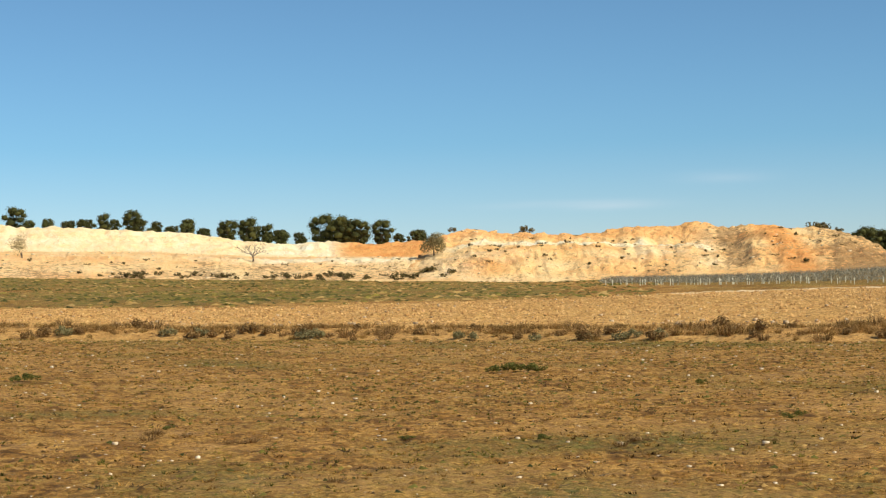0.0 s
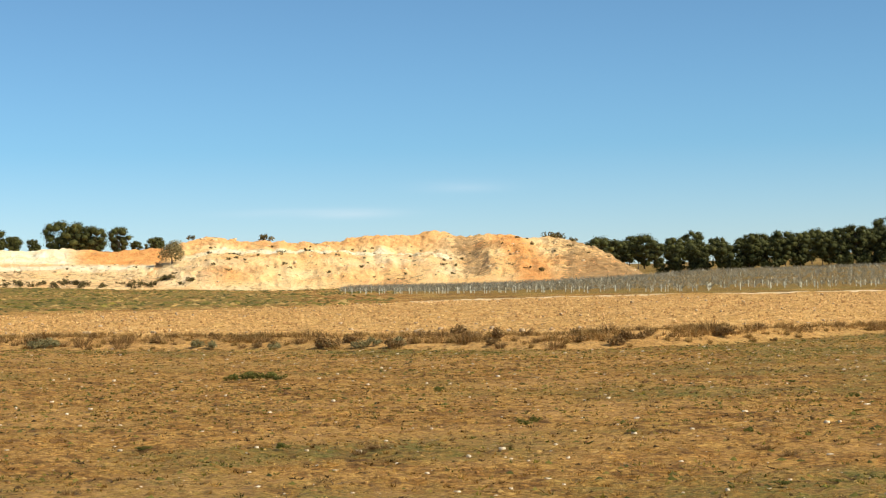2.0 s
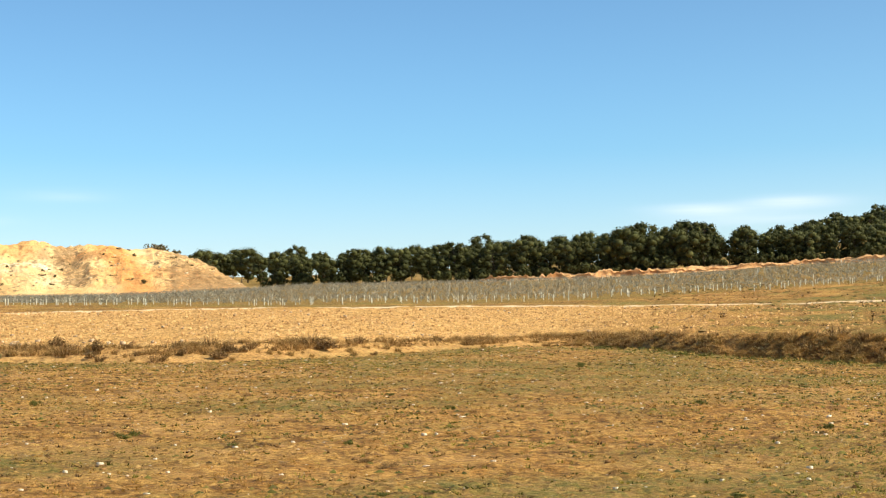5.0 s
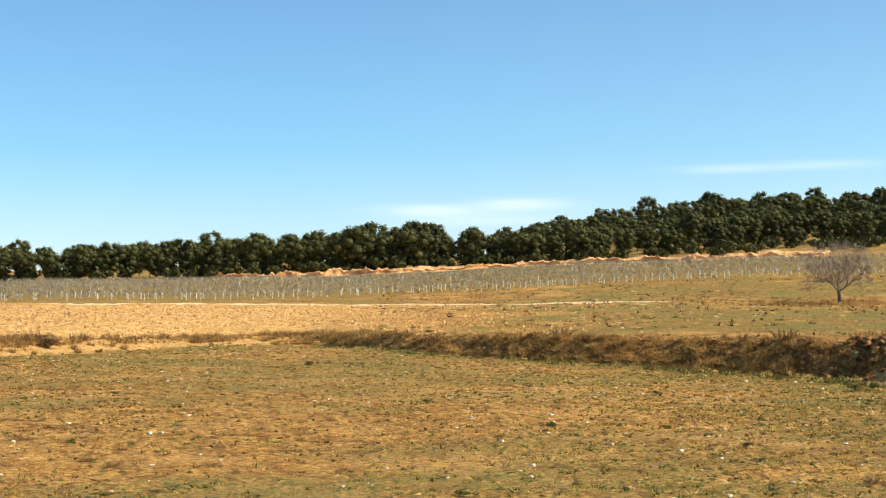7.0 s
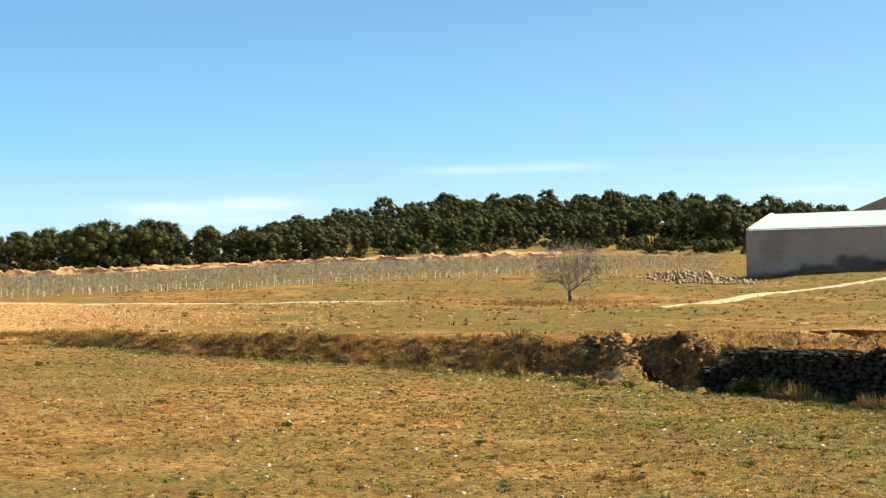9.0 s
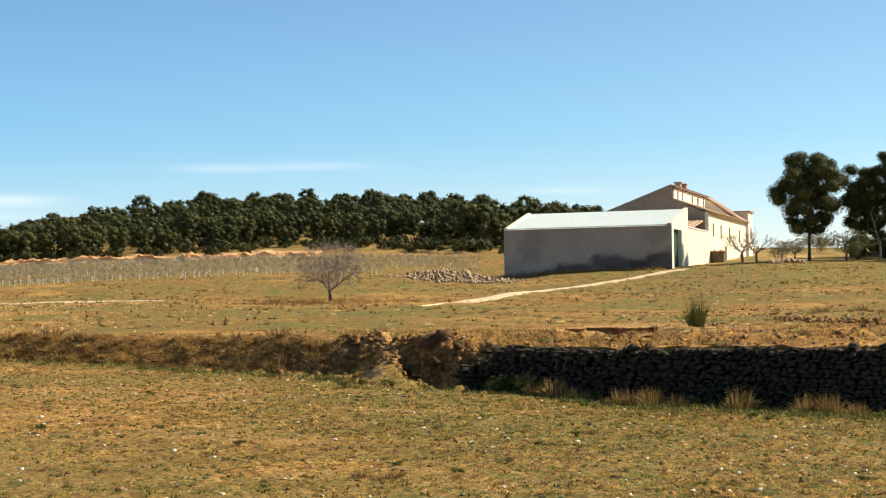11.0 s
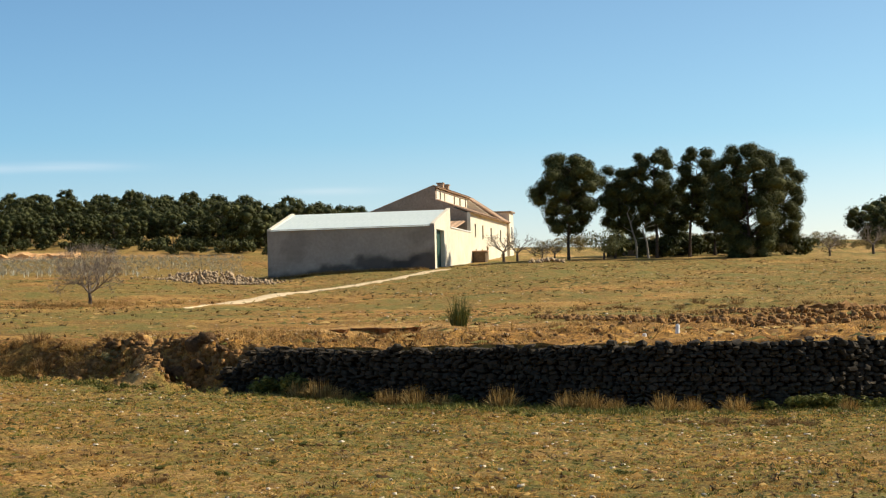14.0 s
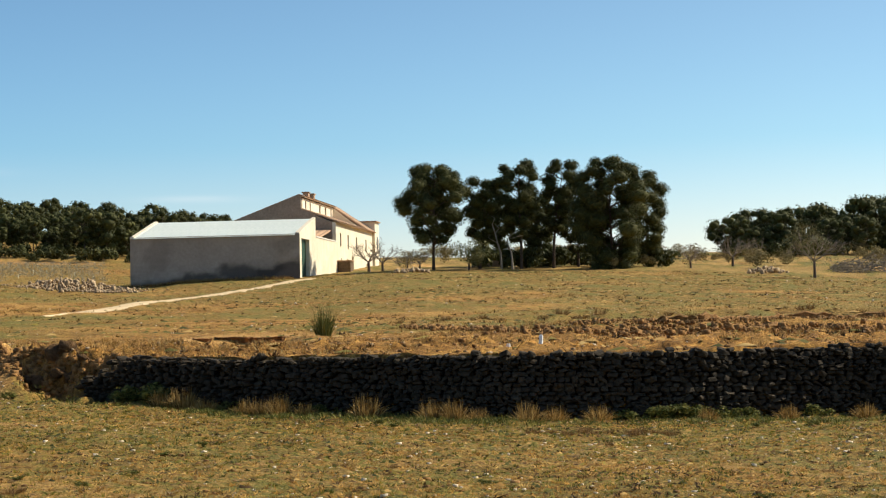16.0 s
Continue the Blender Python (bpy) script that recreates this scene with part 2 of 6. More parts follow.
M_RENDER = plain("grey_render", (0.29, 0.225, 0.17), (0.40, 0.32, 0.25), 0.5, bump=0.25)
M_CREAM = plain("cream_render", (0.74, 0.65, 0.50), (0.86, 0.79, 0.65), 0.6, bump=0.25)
M_WHITE = plain("white_paint", (0.74, 0.71, 0.65), (0.84, 0.82, 0.78), 1.5, bump=0.15)
M_METAL = plain("pale_sheet_metal", (0.60, 0.67, 0.66), (0.68, 0.74, 0.72), 0.4, 0.45, 0.0, 0.05)
M_TILE = plain("clay_roof_tile", (0.36, 0.22, 0.135), (0.54, 0.38, 0.26), 2.5, bump=0.5, vary=0.25)
M_WOOD = plain("weathered_wood", (0.10, 0.07, 0.045), (0.20, 0.14, 0.09), 5)
M_GREEN = plain("green_door_paint", (0.022, 0.06, 0.042), (0.04, 0.09, 0.065), 1.2, 0.55)
M_GLASS = plain("dark_window_glass", (0.015, 0.018, 0.02), (0.03, 0.033, 0.036), 2, 0.15, 0.0, 0.0)
M_TUBE = plain("pale_vine_tube", (0.58, 0.57, 0.44), (0.78, 0.76, 0.62), 3, 0.7, vary=0.2)
M_SCAR = plain("raw_red_earth", (0.20, 0.085, 0.03), (0.46, 0.225, 0.085), 3.0, bump=0.9, distance=0.08)
M_CLOD = plain("brown_clod", (0.13, 0.065, 0.024), (0.42, 0.225, 0.078), 4.0, bump=0.8)
M_SCRUB = island("grey_scrub", [(0.0, (0.13, 0.105, 0.045)), (0.6, (0.25, 0.205, 0.09)), (1.0, (0.40, 0.33, 0.16))], 0.9, 0.1)
M_PATH = plain("pale_path_earth", (0.58, 0.43, 0.25), (0.76, 0.60, 0.38), 0.8, bump=0.4)
M_DARK = plain("dark_machine_paint", (0.02, 0.02, 0.02), (0.05, 0.05, 0.045), 2, 0.5)

# ---------------------------------------------------------------- ground
# lines of the land: bearing, distance, height
FOOT = (
    (-14.1, 68, 1.71), (-5.3, 66, 1.47), (3.9, 62, 1.25), (12.0, 58, 1.12), (15.0, 58, 1.13), (18.7, 61, 1.17), (22.3, 68, 1.33), (25.7, 72, 1.33), (29.4, 62, 1.06),
    (34.0, 55, 0.86), (39.4, 50, 0.62), (44.1, 45, 0.46), (47.0, 42, 0.37), (51.4, 38.5, 0.18), (56.9, 36.5, 0.09), (60.4, 35.5, 0.03), (65.9, 36, -0.05), (72.4, 38.5, -0.15))
BANK = (
    (-14.1, 70, 2.18), (-5.2, 68, 1.89), (3.9, 64, 1.68), (12.0, 60, 1.53), (15.0, 60, 1.66), (18.7, 63, 1.63), (22.3, 70, 1.57), (25.7, 73.6, 1.68), (29.4, 63.8, 1.64),
    (34.0, 57, 1.55), (39.4, 52, 1.48), (44.1, 46.5, 1.39), (47.1, 43, 1.39), (51.5, 39, 1.31), (56.9, 37, 1.34), (60.5, 36, 1.36), (65.9, 36.5, 1.35), (72.4, 39, 1.37))
TRACK = (
    (-14.1, 100, 3.13), (-5.2, 105, 3.10), (3.9, 110, 3.3), (8.0, 115, 3.62), (16.1, 115, 3.54), (22.3, 115, 3.45), (28.8, 115, 3.36), (35.4, 112, 3.36), (38, 108, 3.29),
    (42.5, 100, 2.78), (46.0, 92, 2.55), (53.3, 86, 2.26), (60.5, 80, 2.08), (66.0, 80, 2.05), (72.5, 80, 1.87))
VINE = (
    (-14.1, 175, 5.72), (-5.2, 175, 5.33), (2, 165, 5.0), (6.5, 137, 4.55), (15.0, 132, 4.08), (22, 138, 4.24), (26.5, 140, 4.4), (33.4, 150, 5.23), (38.9, 165, 6.30),
    (43.5, 174, 6.6), (48.3, 187, 6.0), (50.5, 165, 5.5), (53.4, 145, 5.0), (56.9, 130, 4.79), (60.5, 128, 4.38), (66.0, 128, 4.03), (72.5, 120, 3.29))
EDGE = (
    (-14.1, 270, 10.25), (-5.2, 270, 9.13), (3.9, 265, 7.68), (9.4, 265, 7.92), (15.1, 255, 8.38), (16.9, 250, 8.70), (22.4, 250, 8.85), (27, 250, 9.2),
    (29.8, 250, 9.79), (33.4, 250, 10.49), (38.9, 250, 10.93), (44.4, 255, 11.46), (48.2, 258, 11.3), (51.2, 235, 9.32), (53.8, 196, 7.5), (56.9, 190, 7.66), (60.5, 185, 7.39),
    (66.0, 180, 6.69), (72.5, 170, 5.31))
RIDGE = (
    (-14.1, 380, 23.67), (-9.7, 380, 22.78), (-5.2, 380, 19.43), (-1.5, 380, 19.22), (3.1, 380, 20.51), (8.5, 380, 20), (13, 380, 14.3), (16.9, 370, 14.0),
    (22.7, 370, 15.23), (28.2, 370, 16.31), (31.8, 370, 16.9), (35.5, 370, 20.2), (38.9, 370, 22.7), (42.6, 370, 23.2), (46.2, 370, 21.9), (50.6, 370, 19.0), (53.4, 350, 14.83),
    (56.9, 320, 13.99), (60.5, 320, 13.27), (66.0, 320, 13.59), (72.5, 320, 13.41))
LINES = [np.array(q, float) for q in (FOOT, BANK, TRACK, VINE, EDGE, RIDGE)]


def line_at(q, az):
    """Distance and height of a land line at bearings az; flat continuation out of the plan, closed behind."""
    az = (np.asarray(az, float) + 144) % 360 - 144 + 0.0
    k = np.concatenate([[-144], q[:, 0], [216]])
    out = []
    for c in (1, 2):
        v = np.concatenate([[(q[0, c] + q[-1, c]) / 2], q[:, c], [(q[0, c] + q[-1, c]) / 2]])
        # smoothed linear run between the knots
        out.append(sum(np.interp(az + s, k, v) for s in (-0.9, -0.45, 0, 0.45, 0.9)) / 5)
    return out


def land_knots(az):
    d, z = [np.zeros_like(az), np.full_like(az, 12.0)], [np.zeros_like(az), np.zeros_like(az)]
    for q in LINES:
        a, b = line_at(q, az)
        d.append(a)
        z.append(b)
    d += [d[-1] + 150, d[-1] * 0 + 4800]
    z += [z[-1] - 4, z[-1] * 0 - 10]
    return d, z


WALL_FROM = 46.9     # bearing at which the dry stone wall begins


def land(az, d):
    """Height of the ground."""
    az, d = np.broadcast_arrays(np.asarray(az, float), np.asarray(d, float))
    kd, kz = land_knots(az)
    z = np.zeros(az.shape)
    for a in range(len(kd) - 1):
        u = (d - kd[a]) / np.maximum(kd[a + 1] - kd[a], 1e-6)
        inside = (u >= 0) & ((u < 1) if a < len(kd) - 2 else (u >= 0))
        z = np.where(inside, kz[a] + (kz[a + 1] - kz[a]) * np.clip(u, 0, 1), z)
    x, y = plan(az, d)
    foot, bank = kd[2], kd[3]
    on_bank = smooth(-3, -0.5, d - foot) * (1 - smooth(0.3, 3, d - bank))
    plough = smooth(0.5, 3, d - bank) * (1 - smooth(-3, 3, d - kd[4])) * (1 - smooth(28, 36, az)) * smooth(-40, -20, az)
    rough = 0.05 + (0.06 + 0.30 * smooth(24, 30, az) + 0.45 * smooth(42.5, 44, az) * (1 - smooth(48.2, 49, az))) * on_bank * (1 - 0.8 * smooth(WALL_FROM, WALL_FROM + 1, az)) + 0.07 * plough
    rough = rough + 0.34 * smooth(0.2, 2, d - bank) * (1 - smooth(5, 12 + 20 * smooth(56, 62, az), d - bank)) * smooth(43, 47, az)
    z = z + rough * (0.45 * fbm(x * 0.7, y * 0.7, 3, 3) + 0.6 * fbm(x * 2.6, y * 2.6, 3, 13))
    # fan of slipped earth where the bank has broken
    fan = np.exp(-((az - 44.55) / 0.55) ** 4)
    ramp_z = kz[2] + (kz[3] - kz[2]) * np.clip((d - foot + 2.4) / np.maximum(bank - foot + 2.4, 0.1), 0, 1)
    z = np.where((d > foot - 2.4) & (d < bank), z + fan * np.clip(ramp_z - z, 0, 2), z)
    # raw earth bank below the wood
    z = z + 0.35 * smooth(0, 3, d - kd[6]) * smooth(23, 27, az) * (1 - smooth(46, 49, az)) * (0.75 + fbm(az * 1.1, az * 0, 3, 19) + 0.9 * fbm(x * 0.5, y * 0.5, 4, 20)) * (1 - smooth(60, 100, d - kd[6])) + 0.25 * smooth(60, 110, d) * fbm(x * 0.09, y * 0.09, 3, 8)
    z = z + 0.14 * plough * np.sin(d * 2 * np.pi / 2.6)
    # dug pit in the terrace above the wall, with its spoil on the near lip
    px, py = plan(52.2, 54.0)
    ux, uy = math.cos(radians(52.2)), -math.sin(radians(52.2))
    along, deep = (x - px) * ux + (y - py) * uy, (x - px) * -uy + (y - py) * ux
    ragged = deep + 0.5 * fbm(x * 0.9, y * 0.9, 3, 27)
    z = z - 0.24 * np.exp(-(along / 1.6) ** 6) * smooth(-9, -2.5, ragged) * (1 - smooth(0.0, 0.8, ragged))
    # broken dirt scarp across the upper field
    reach = d - (80 + 0.8 * (az - 66) + 5 * fbm(az * 0.7, az * 0, 3, 4)) + 1.6 * fbm(x * 0.8, y * 0.8, 3, 12)
    z = z + smooth(58, 63, az) * 0.22 * smooth(-0.5, 0.5, reach) * (1 - smooth(4, 16, reach))
    reach = d - (52 + 0.5 * (az - 66) + 4 * fbm(az * 0.7, az * 0 + 5, 3, 6)) + 1.4 * fbm(x * 0.9, y * 0.9, 3, 14)
    z = z + smooth(60, 65, az) * 0.16 * smooth(-0.5, 0.5, reach) * (1 - smooth(3, 12, reach))
    return z


def micro(x, y):
    """Cushions of dry grass and crumbs of earth that roughen the near field."""
    return 0.05 * np.clip(fbm(x * 1.7, y * 1.7, 4, 71) + 0.1, 0, 1) + 0.03 * fbm(x * 6.0, y * 6.0, 3, 72)


def land_xyz(az, d, dz=0.0):
    x, y = plan(az, d)
    return float(x), float(y), float(land(az, d)) + dz


def build_ground():
    az = np.concatenate([np.arange(-17, 76, 0.125), np.arange(76, 343, 4.0)])
    kd, kz = land_knots(az)
    steps = (6, 200, 12, 60, 24, 24, 20, 4, 4)
    rows = []
    for a, n in enumerate(steps):
        for s in range(n):
            u = (s / n) ** (1.6 if a == 3 else 1.0)
            if a == 1:
                rows.append(kd[a] * (kd[a + 1] / kd[a]) ** u)
            else:
                rows.append(kd[a] + (kd[a + 1] - kd[a]) * u)
    rows.append(kd[-1])
    d = np.array(rows)
    ang = np.broadcast_to(az, d.shape)
    z = land(ang, d)
    x, y = plan(ang, d)
    # cushions of dry grass and crumbs of earth on the near field, coarser hummocks farther off
    close = smooth(8, 12, d) * (1 - smooth(-1, 0.5, d - kd[2]))
    n1, n2 = fbm(x * 1.3, y * 1.3, 4, 76), fbm(x * 7.5, y * 7.5, 3, 72)
    far1 = fbm(x * 0.6, y * 0.6, 4, 73)
    z = z + close * micro(x, y) + (1 - close) * smooth(8, 12, d) * 0.10 * far1 * smooth(1, 4, d - kd[3])
    clumps = close * smooth(-0.08, 0.2, 0.3 * n1 + n2) + (1 - close) * smooth(-0.1, 0.35, far1) * smooth(0, 2, d - kd[3])
    nr, nc = d.shape
    verts = np.stack([x, y, z], -1).reshape(-1, 3)
    i, j = np.meshgrid(np.arange(nr - 1), np.arange(nc), indexing="ij")
    k = (j + 1) % nc
    faces = np.stack([i * nc + j, (i + 1) * nc + j, (i + 1) * nc + k, i * nc + k], -1).reshape(-1, 4)[:, ::-1]
    verts = np.vstack([verts, [[0, 0, 0]]])
    me = mesh_of("ground", verts, np.ascontiguousarray(faces), M_GROUND, True)
    foot, bank, track, vine, edge, ridge = kd[2:8]
    near = 1 - smooth(-2, 1, d - foot)
    bankz = smooth(-1, 0.2, d - foot) * (1 - smooth(0, 2.5, d - bank))
    plough = smooth(0, 2, d - bank) * (1 - smooth(-4, 2, d - track + 2 * fbm(x * .1, y * .1, 2, 5)))
    left = 1 - smooth(24, 34, ang)
    right = 1 - left
    green_left = smooth(-2, 3, d - track) * (1 - smooth(-6, 0, d - edge)) * (1 - smooth(3, 7, ang + 0.02 * (d - 110)))
    vines = smooth(-3, 2, d - vine) * smooth(5, 8, ang) * (1 - smooth(46, 50, ang))
    slope = smooth(0, 4, d - bank) * right
    wood = smooth(0, 12, d - edge)
    patch = fbm(x * 0.05, y * 0.05, 4, 21)
    patch2 = fbm(x * 0.33, y * 0.33, 4, 29)
    grass = (0.19 + 0.14 * smooth(8, 26, ang) + 0.34 * smooth(32, 52, ang) + 0.5 * patch2) * near + 0.25 * bankz + 0.04 * plough * left + (0.50 + 0.5 * patch) * green_left + (0.46 + 1.0 * fbm(x * 0.11, y * 0.11, 4, 25)) * slope * (1 - vines) + 0.24 * slope * smooth(50, 60, ang) + 0.6 * vines + 0.95 * wood * (1 - smooth(0.02, 0.2, patch2))
    grass = grass + near * (0.22 * (smooth(-7, -1, d - foot) + patch * 1.6) + 0.14 * smooth(44, 54, ang) * smooth(-14, -4, d - foot))
    grass = grass + 0.4 * smooth(1, 4, d - track) * (1 - smooth(-2, 3, d - vine)) * smooth(5, 9, ang) * left
    terrace = smooth(0, 3, d - bank) * (1 - smooth(14, 24, d - bank)) * smooth(44, 50, ang)
    grass = grass * (1 - 0.9 * terrace)
    raw = smooth(-6, -3, d - edge + 6 * fbm(x * 0.05, y * 0.05, 3, 23)) * (1 - smooth(3, 6, d - edge)) * smooth(24, 27, ang) * (1 - smooth(46, 49, ang))
    beyond = smooth(0, 8, d - edge) * smooth(51, 54, ang)
    grass = grass * (1 - 0.9 * raw) * (1 - 0.45 * beyond)
    slip = np.exp(-((ang - 44.5 - 0.25 * (d - bank) / 1.5) / 0.62) ** 4) * smooth(-3.5, -1.0, d - foot) * (1 - smooth(1, 4, d - bank))
    px, py = plan(51.3, 54.0)
    dug = np.exp(-(np.hypot((x - px) * 0.35, y - py) / 1.6) ** 4 / 2)
    grass = grass * (1 - 0.95 * slip) * (1 - 0.9 * dug)
    # the sine on the ploughed strip paints lit crests and shaded furrows into its tone
    pale = 0.35 * raw + 0.5 * wood * smooth(0.02, 0.2, patch2) + 0.45 * beyond + (0.8 + 0.3 * np.sin(d * 2 * np.pi / 2.6)) * plough * left + 0.4 * near * smooth(0.02, 0.3, fbm(x * 0.45, y * 0.45, 4, 30)) + 0.9 * np.exp(-((d - track) / 1.6) ** 2) * smooth(4, 7, ang) * (1 - smooth(36, 40, ang)) + 0.12 * vines + 0.7 * bankz * left + 0.55 * slip + 0.6 * dug
    clumps = clumps * (1 - 0.75 * terrace) * (1 - slip) * (1 - 0.8 * dug) * (1 - 0.8 * plough * left) * (1 - 0.7 * vines) * (1 - raw)
    for nm, val in (("grass", grass), ("pale", pale), ("clump", clumps)):
        at = me.attributes.new(nm, "FLOAT", "POINT")
        at.data.foreach_set("value", np.append(np.clip(val, 0, 1), 0).astype(np.float32).ravel())
    return tagged(new("ground", me), "dry stony field with thin grass, ploughed strips and terraces", "ground", kind="structure")


build_ground()


# ---------------------------------------------------------------- quarry and spoil heap
def heap(name, lines, az, steps, paint, label, gully=1.0, seed=5):
    """A body of earth swept along land lines of (bearing, distance, height), with gullies down its face."""
    ds, zs = [], []
    for q in lines:
        q = np.array(q, float)
        ds.append(sum(np.interp(az + s, q[:, 0], q[:, 1]) for s in (-0.3, 0, 0.3)) / 3)
        zs.append(sum(np.interp(az + s, q[:, 0], q[:, 2]) for s in (-0.3, 0, 0.3)) / 3)
    rd, rz, level = [], [], []
    for a, n in enumerate(steps):
        for s in range(n + (a == len(steps) - 1)):
            u = s / n
            rd.append(ds[a] + (ds[a + 1] - ds[a]) * u)
            rz.append(zs[a] + (zs[a + 1] - zs[a]) * u)
            level.append(a + u)
    d, z, lev = np.array(rd), np.array(rz), np.array(level)[:, None]
    ang = np.broadcast_to(az, d.shape)
    x, y = plan(ang, d)
    lift = np.clip((z - land(ang, d)) / 2.0, 0, 1)
    g = fbm(ang * 1.3, d * 0.03, 3, seed) * 0.7 * gully + fbm(ang * 4, d * 0.06, 3, seed + 2) * 0.35 * gully + fbm(x * 0.3, y * 0.3, 5, seed + 1) * 0.9 + fbm(x * 1.1, y * 1.1, 3, seed + 3) * 0.55
    z = z + g * 0.7 * lift
    z = np.where(lev < 0.02, land(ang, d) - 0.6, z)
    nr, nc = d.shape
    i, j = np.meshgrid(np.arange(nr - 1), np.arange(nc - 1), indexing="ij")
    faces = np.stack([i * nc + j, (i + 1) * nc + j, (i + 1) * nc + j + 1, i * nc + j + 1], -1).reshape(-1, 4)[:, ::-1]
    me = mesh_of(name, np.stack([x, y, z], -1).reshape(-1, 3), np.ascontiguousarray(faces), M_SPOIL, True)
    for nm, val in paint(ang, lev * np.ones_like(d), x, y, z).items():
        at = me.attributes.new(nm, "FLOAT", "POINT")
        at.data.foreach_set("value", np.clip(val, 0, 1).astype(np.float32).ravel())
    return tagged(new(name, me), label, "earth bank", kind="structure")


CUT_FOOT = ((-24, 262, 9.8), (-14.1, 262, 9.8), (-5.2, 262, 8.7), (-0.8, 262, 8.2), (4, 262, 7.4))
CUT_LIP = ((-24, 285, 13.8), (-14.1, 285, 13.8), (-9.7, 285, 13.5), (-5.2, 285, 12.5), (-0.8, 285, 12.5), (4, 285, 12.2))
CUT_BENCH = ((-24, 318, 16.1), (-14.1, 318, 16.1), (-9.7, 318, 15.8), (-5.2, 318, 14.4), (-0.8, 318, 14.0), (4, 318, 13.9))
CUT_RIM = ((-24, 330, 21.1), (-14.1, 330, 21.1), (-10.6, 330, 20.7), (-7, 330, 18.7), (-5.2, 330, 17.3), (-3.9, 330, 17.7), (-2.6, 330, 17.1), (-0.8, 330, 17.3), (4, 330, 16.7))
CUT_BACK = tuple((a, 372, z + 1.2) for a, d, z in CUT_RIM)
HEAP_FOOT = ((-1.6, 258, 7.2), (2.1, 258, 7.5), (7.6, 258, 7.8), (12.1, 255, 8.0), (15.3, 255, 7.9))
HEAP_MID = ((-1.6, 259, 7.2), (-0.1, 270, 10.8), (1.4, 275, 13.0), (4.9, 280, 13.3), (8.1, 280, 12.7), (9.5, 270, 9.8), (10.3, 275, 12.1), (12.5, 275, 12.2), (15.3, 256, 8.0))
HEAP_BENCH = ((-1.6, 260, 7.2), (-0.1, 290, 14.2), (1.4, 295, 15.7), (4.9, 300, 15.2), (8.1, 300, 14.4), (9.5, 288, 12.4), (10.3, 290, 14.9), (12.5, 290, 14.5), (15.3, 258, 8.2))
HEAP_TOP = ((-1.6, 262, 7.2), (-0.2, 300, 16.6), (1.2, 305, 17.6), (3.1, 305, 17.0), (4.5, 310, 17.2), (5.8, 310, 17.8), (8.3, 310, 18.3), (9.4, 310, 17.6),
            (10.3, 310, 17.9), (12.1, 310, 16.9), (13.2, 305, 15.6), (14.3, 280, 11.3), (15.3, 260, 8.2))
HEAP_BACK = ((-1.6, 264, 7.2), (-0.2, 325, 15.0), (3.1, 335, 16.9), (8.3, 335, 18), (10.3, 335, 17.6), (13.2, 320, 12.8), (15.3, 270, 8.0))


def cut_paint(ang, lev, x, y, z):
    n = fbm(ang * 0.9, lev * 1.5, 4, 31)
    face = smooth(1.9, 2.1, lev)
    white = face * (1 - smooth(-5.5, -3, ang)) * 0.5 + np.exp(-((lev - 1.1) / 0.22) ** 2) * smooth(-9, -4, ang) * 1.1 + np.exp(-((ang + 4.2) / 1.0) ** 2) * face
    return {"white": white + 0.2 + 0.3 * n, "ochre": face * np.exp(-((ang + 1.7) / 1.7) ** 6) + 0.2 * n, "brush": 0.5 * (1 - smooth(0.6, 1.0, lev)) + 0.6 * n}


def heap_paint(ang, lev, x, y, z):
    n, n2 = fbm(ang * 1.2, lev * 1.2, 4, 41), fbm(x * 0.12, y * 0.12, 5, 43)
    front = np.exp(-((lev - 1.75 - 0.2 * fbm(ang * 2, lev * 0, 3, 47)) / 0.2) ** 4) * (1 - smooth(8.2, 9, ang)) * smooth(-0.3, 0.8, ang)
    return {"white": 1.3 * front + 0.15 + 0.6 * n2 - 0.35 * smooth(8.5, 10, ang), "ochre": np.exp(-((ang - 10.9 - 0.35 * (2 - lev)) / 0.6) ** 4) * 1.0 + 0.6 * smooth(2.1, 2.6, lev) * (1 - smooth(8, 9, ang)),
            "brush": 0.95 * smooth(11.6, 12.6, ang + 0.3 * (lev - 2)) + 0.95 * np.exp(-((ang - 9.35 + 0.2 * (lev - 2)) / 0.5) ** 2) * smooth(0.3, 1.2, lev) + 0.25 * (1 - smooth(1.5, 1.9, lev)) + 0.6 * n}


heap("quarry_face", (CUT_FOOT, CUT_LIP, CUT_BENCH, CUT_RIM, CUT_BACK), np.arange(-24, 4, 0.06), (26, 10, 26, 6), cut_paint,
     "pale cream quarry face above a rough earth slope", 0.6, 5)
heap("spoil_heap", (HEAP_FOOT, HEAP_MID, HEAP_BENCH, HEAP_TOP, HEAP_BACK), np.arange(-1.6, 15.35, 0.05), (26, 24, 24, 6), heap_paint,
     "orange and cream spoil heap with eroded gullies", 1.0, 11)


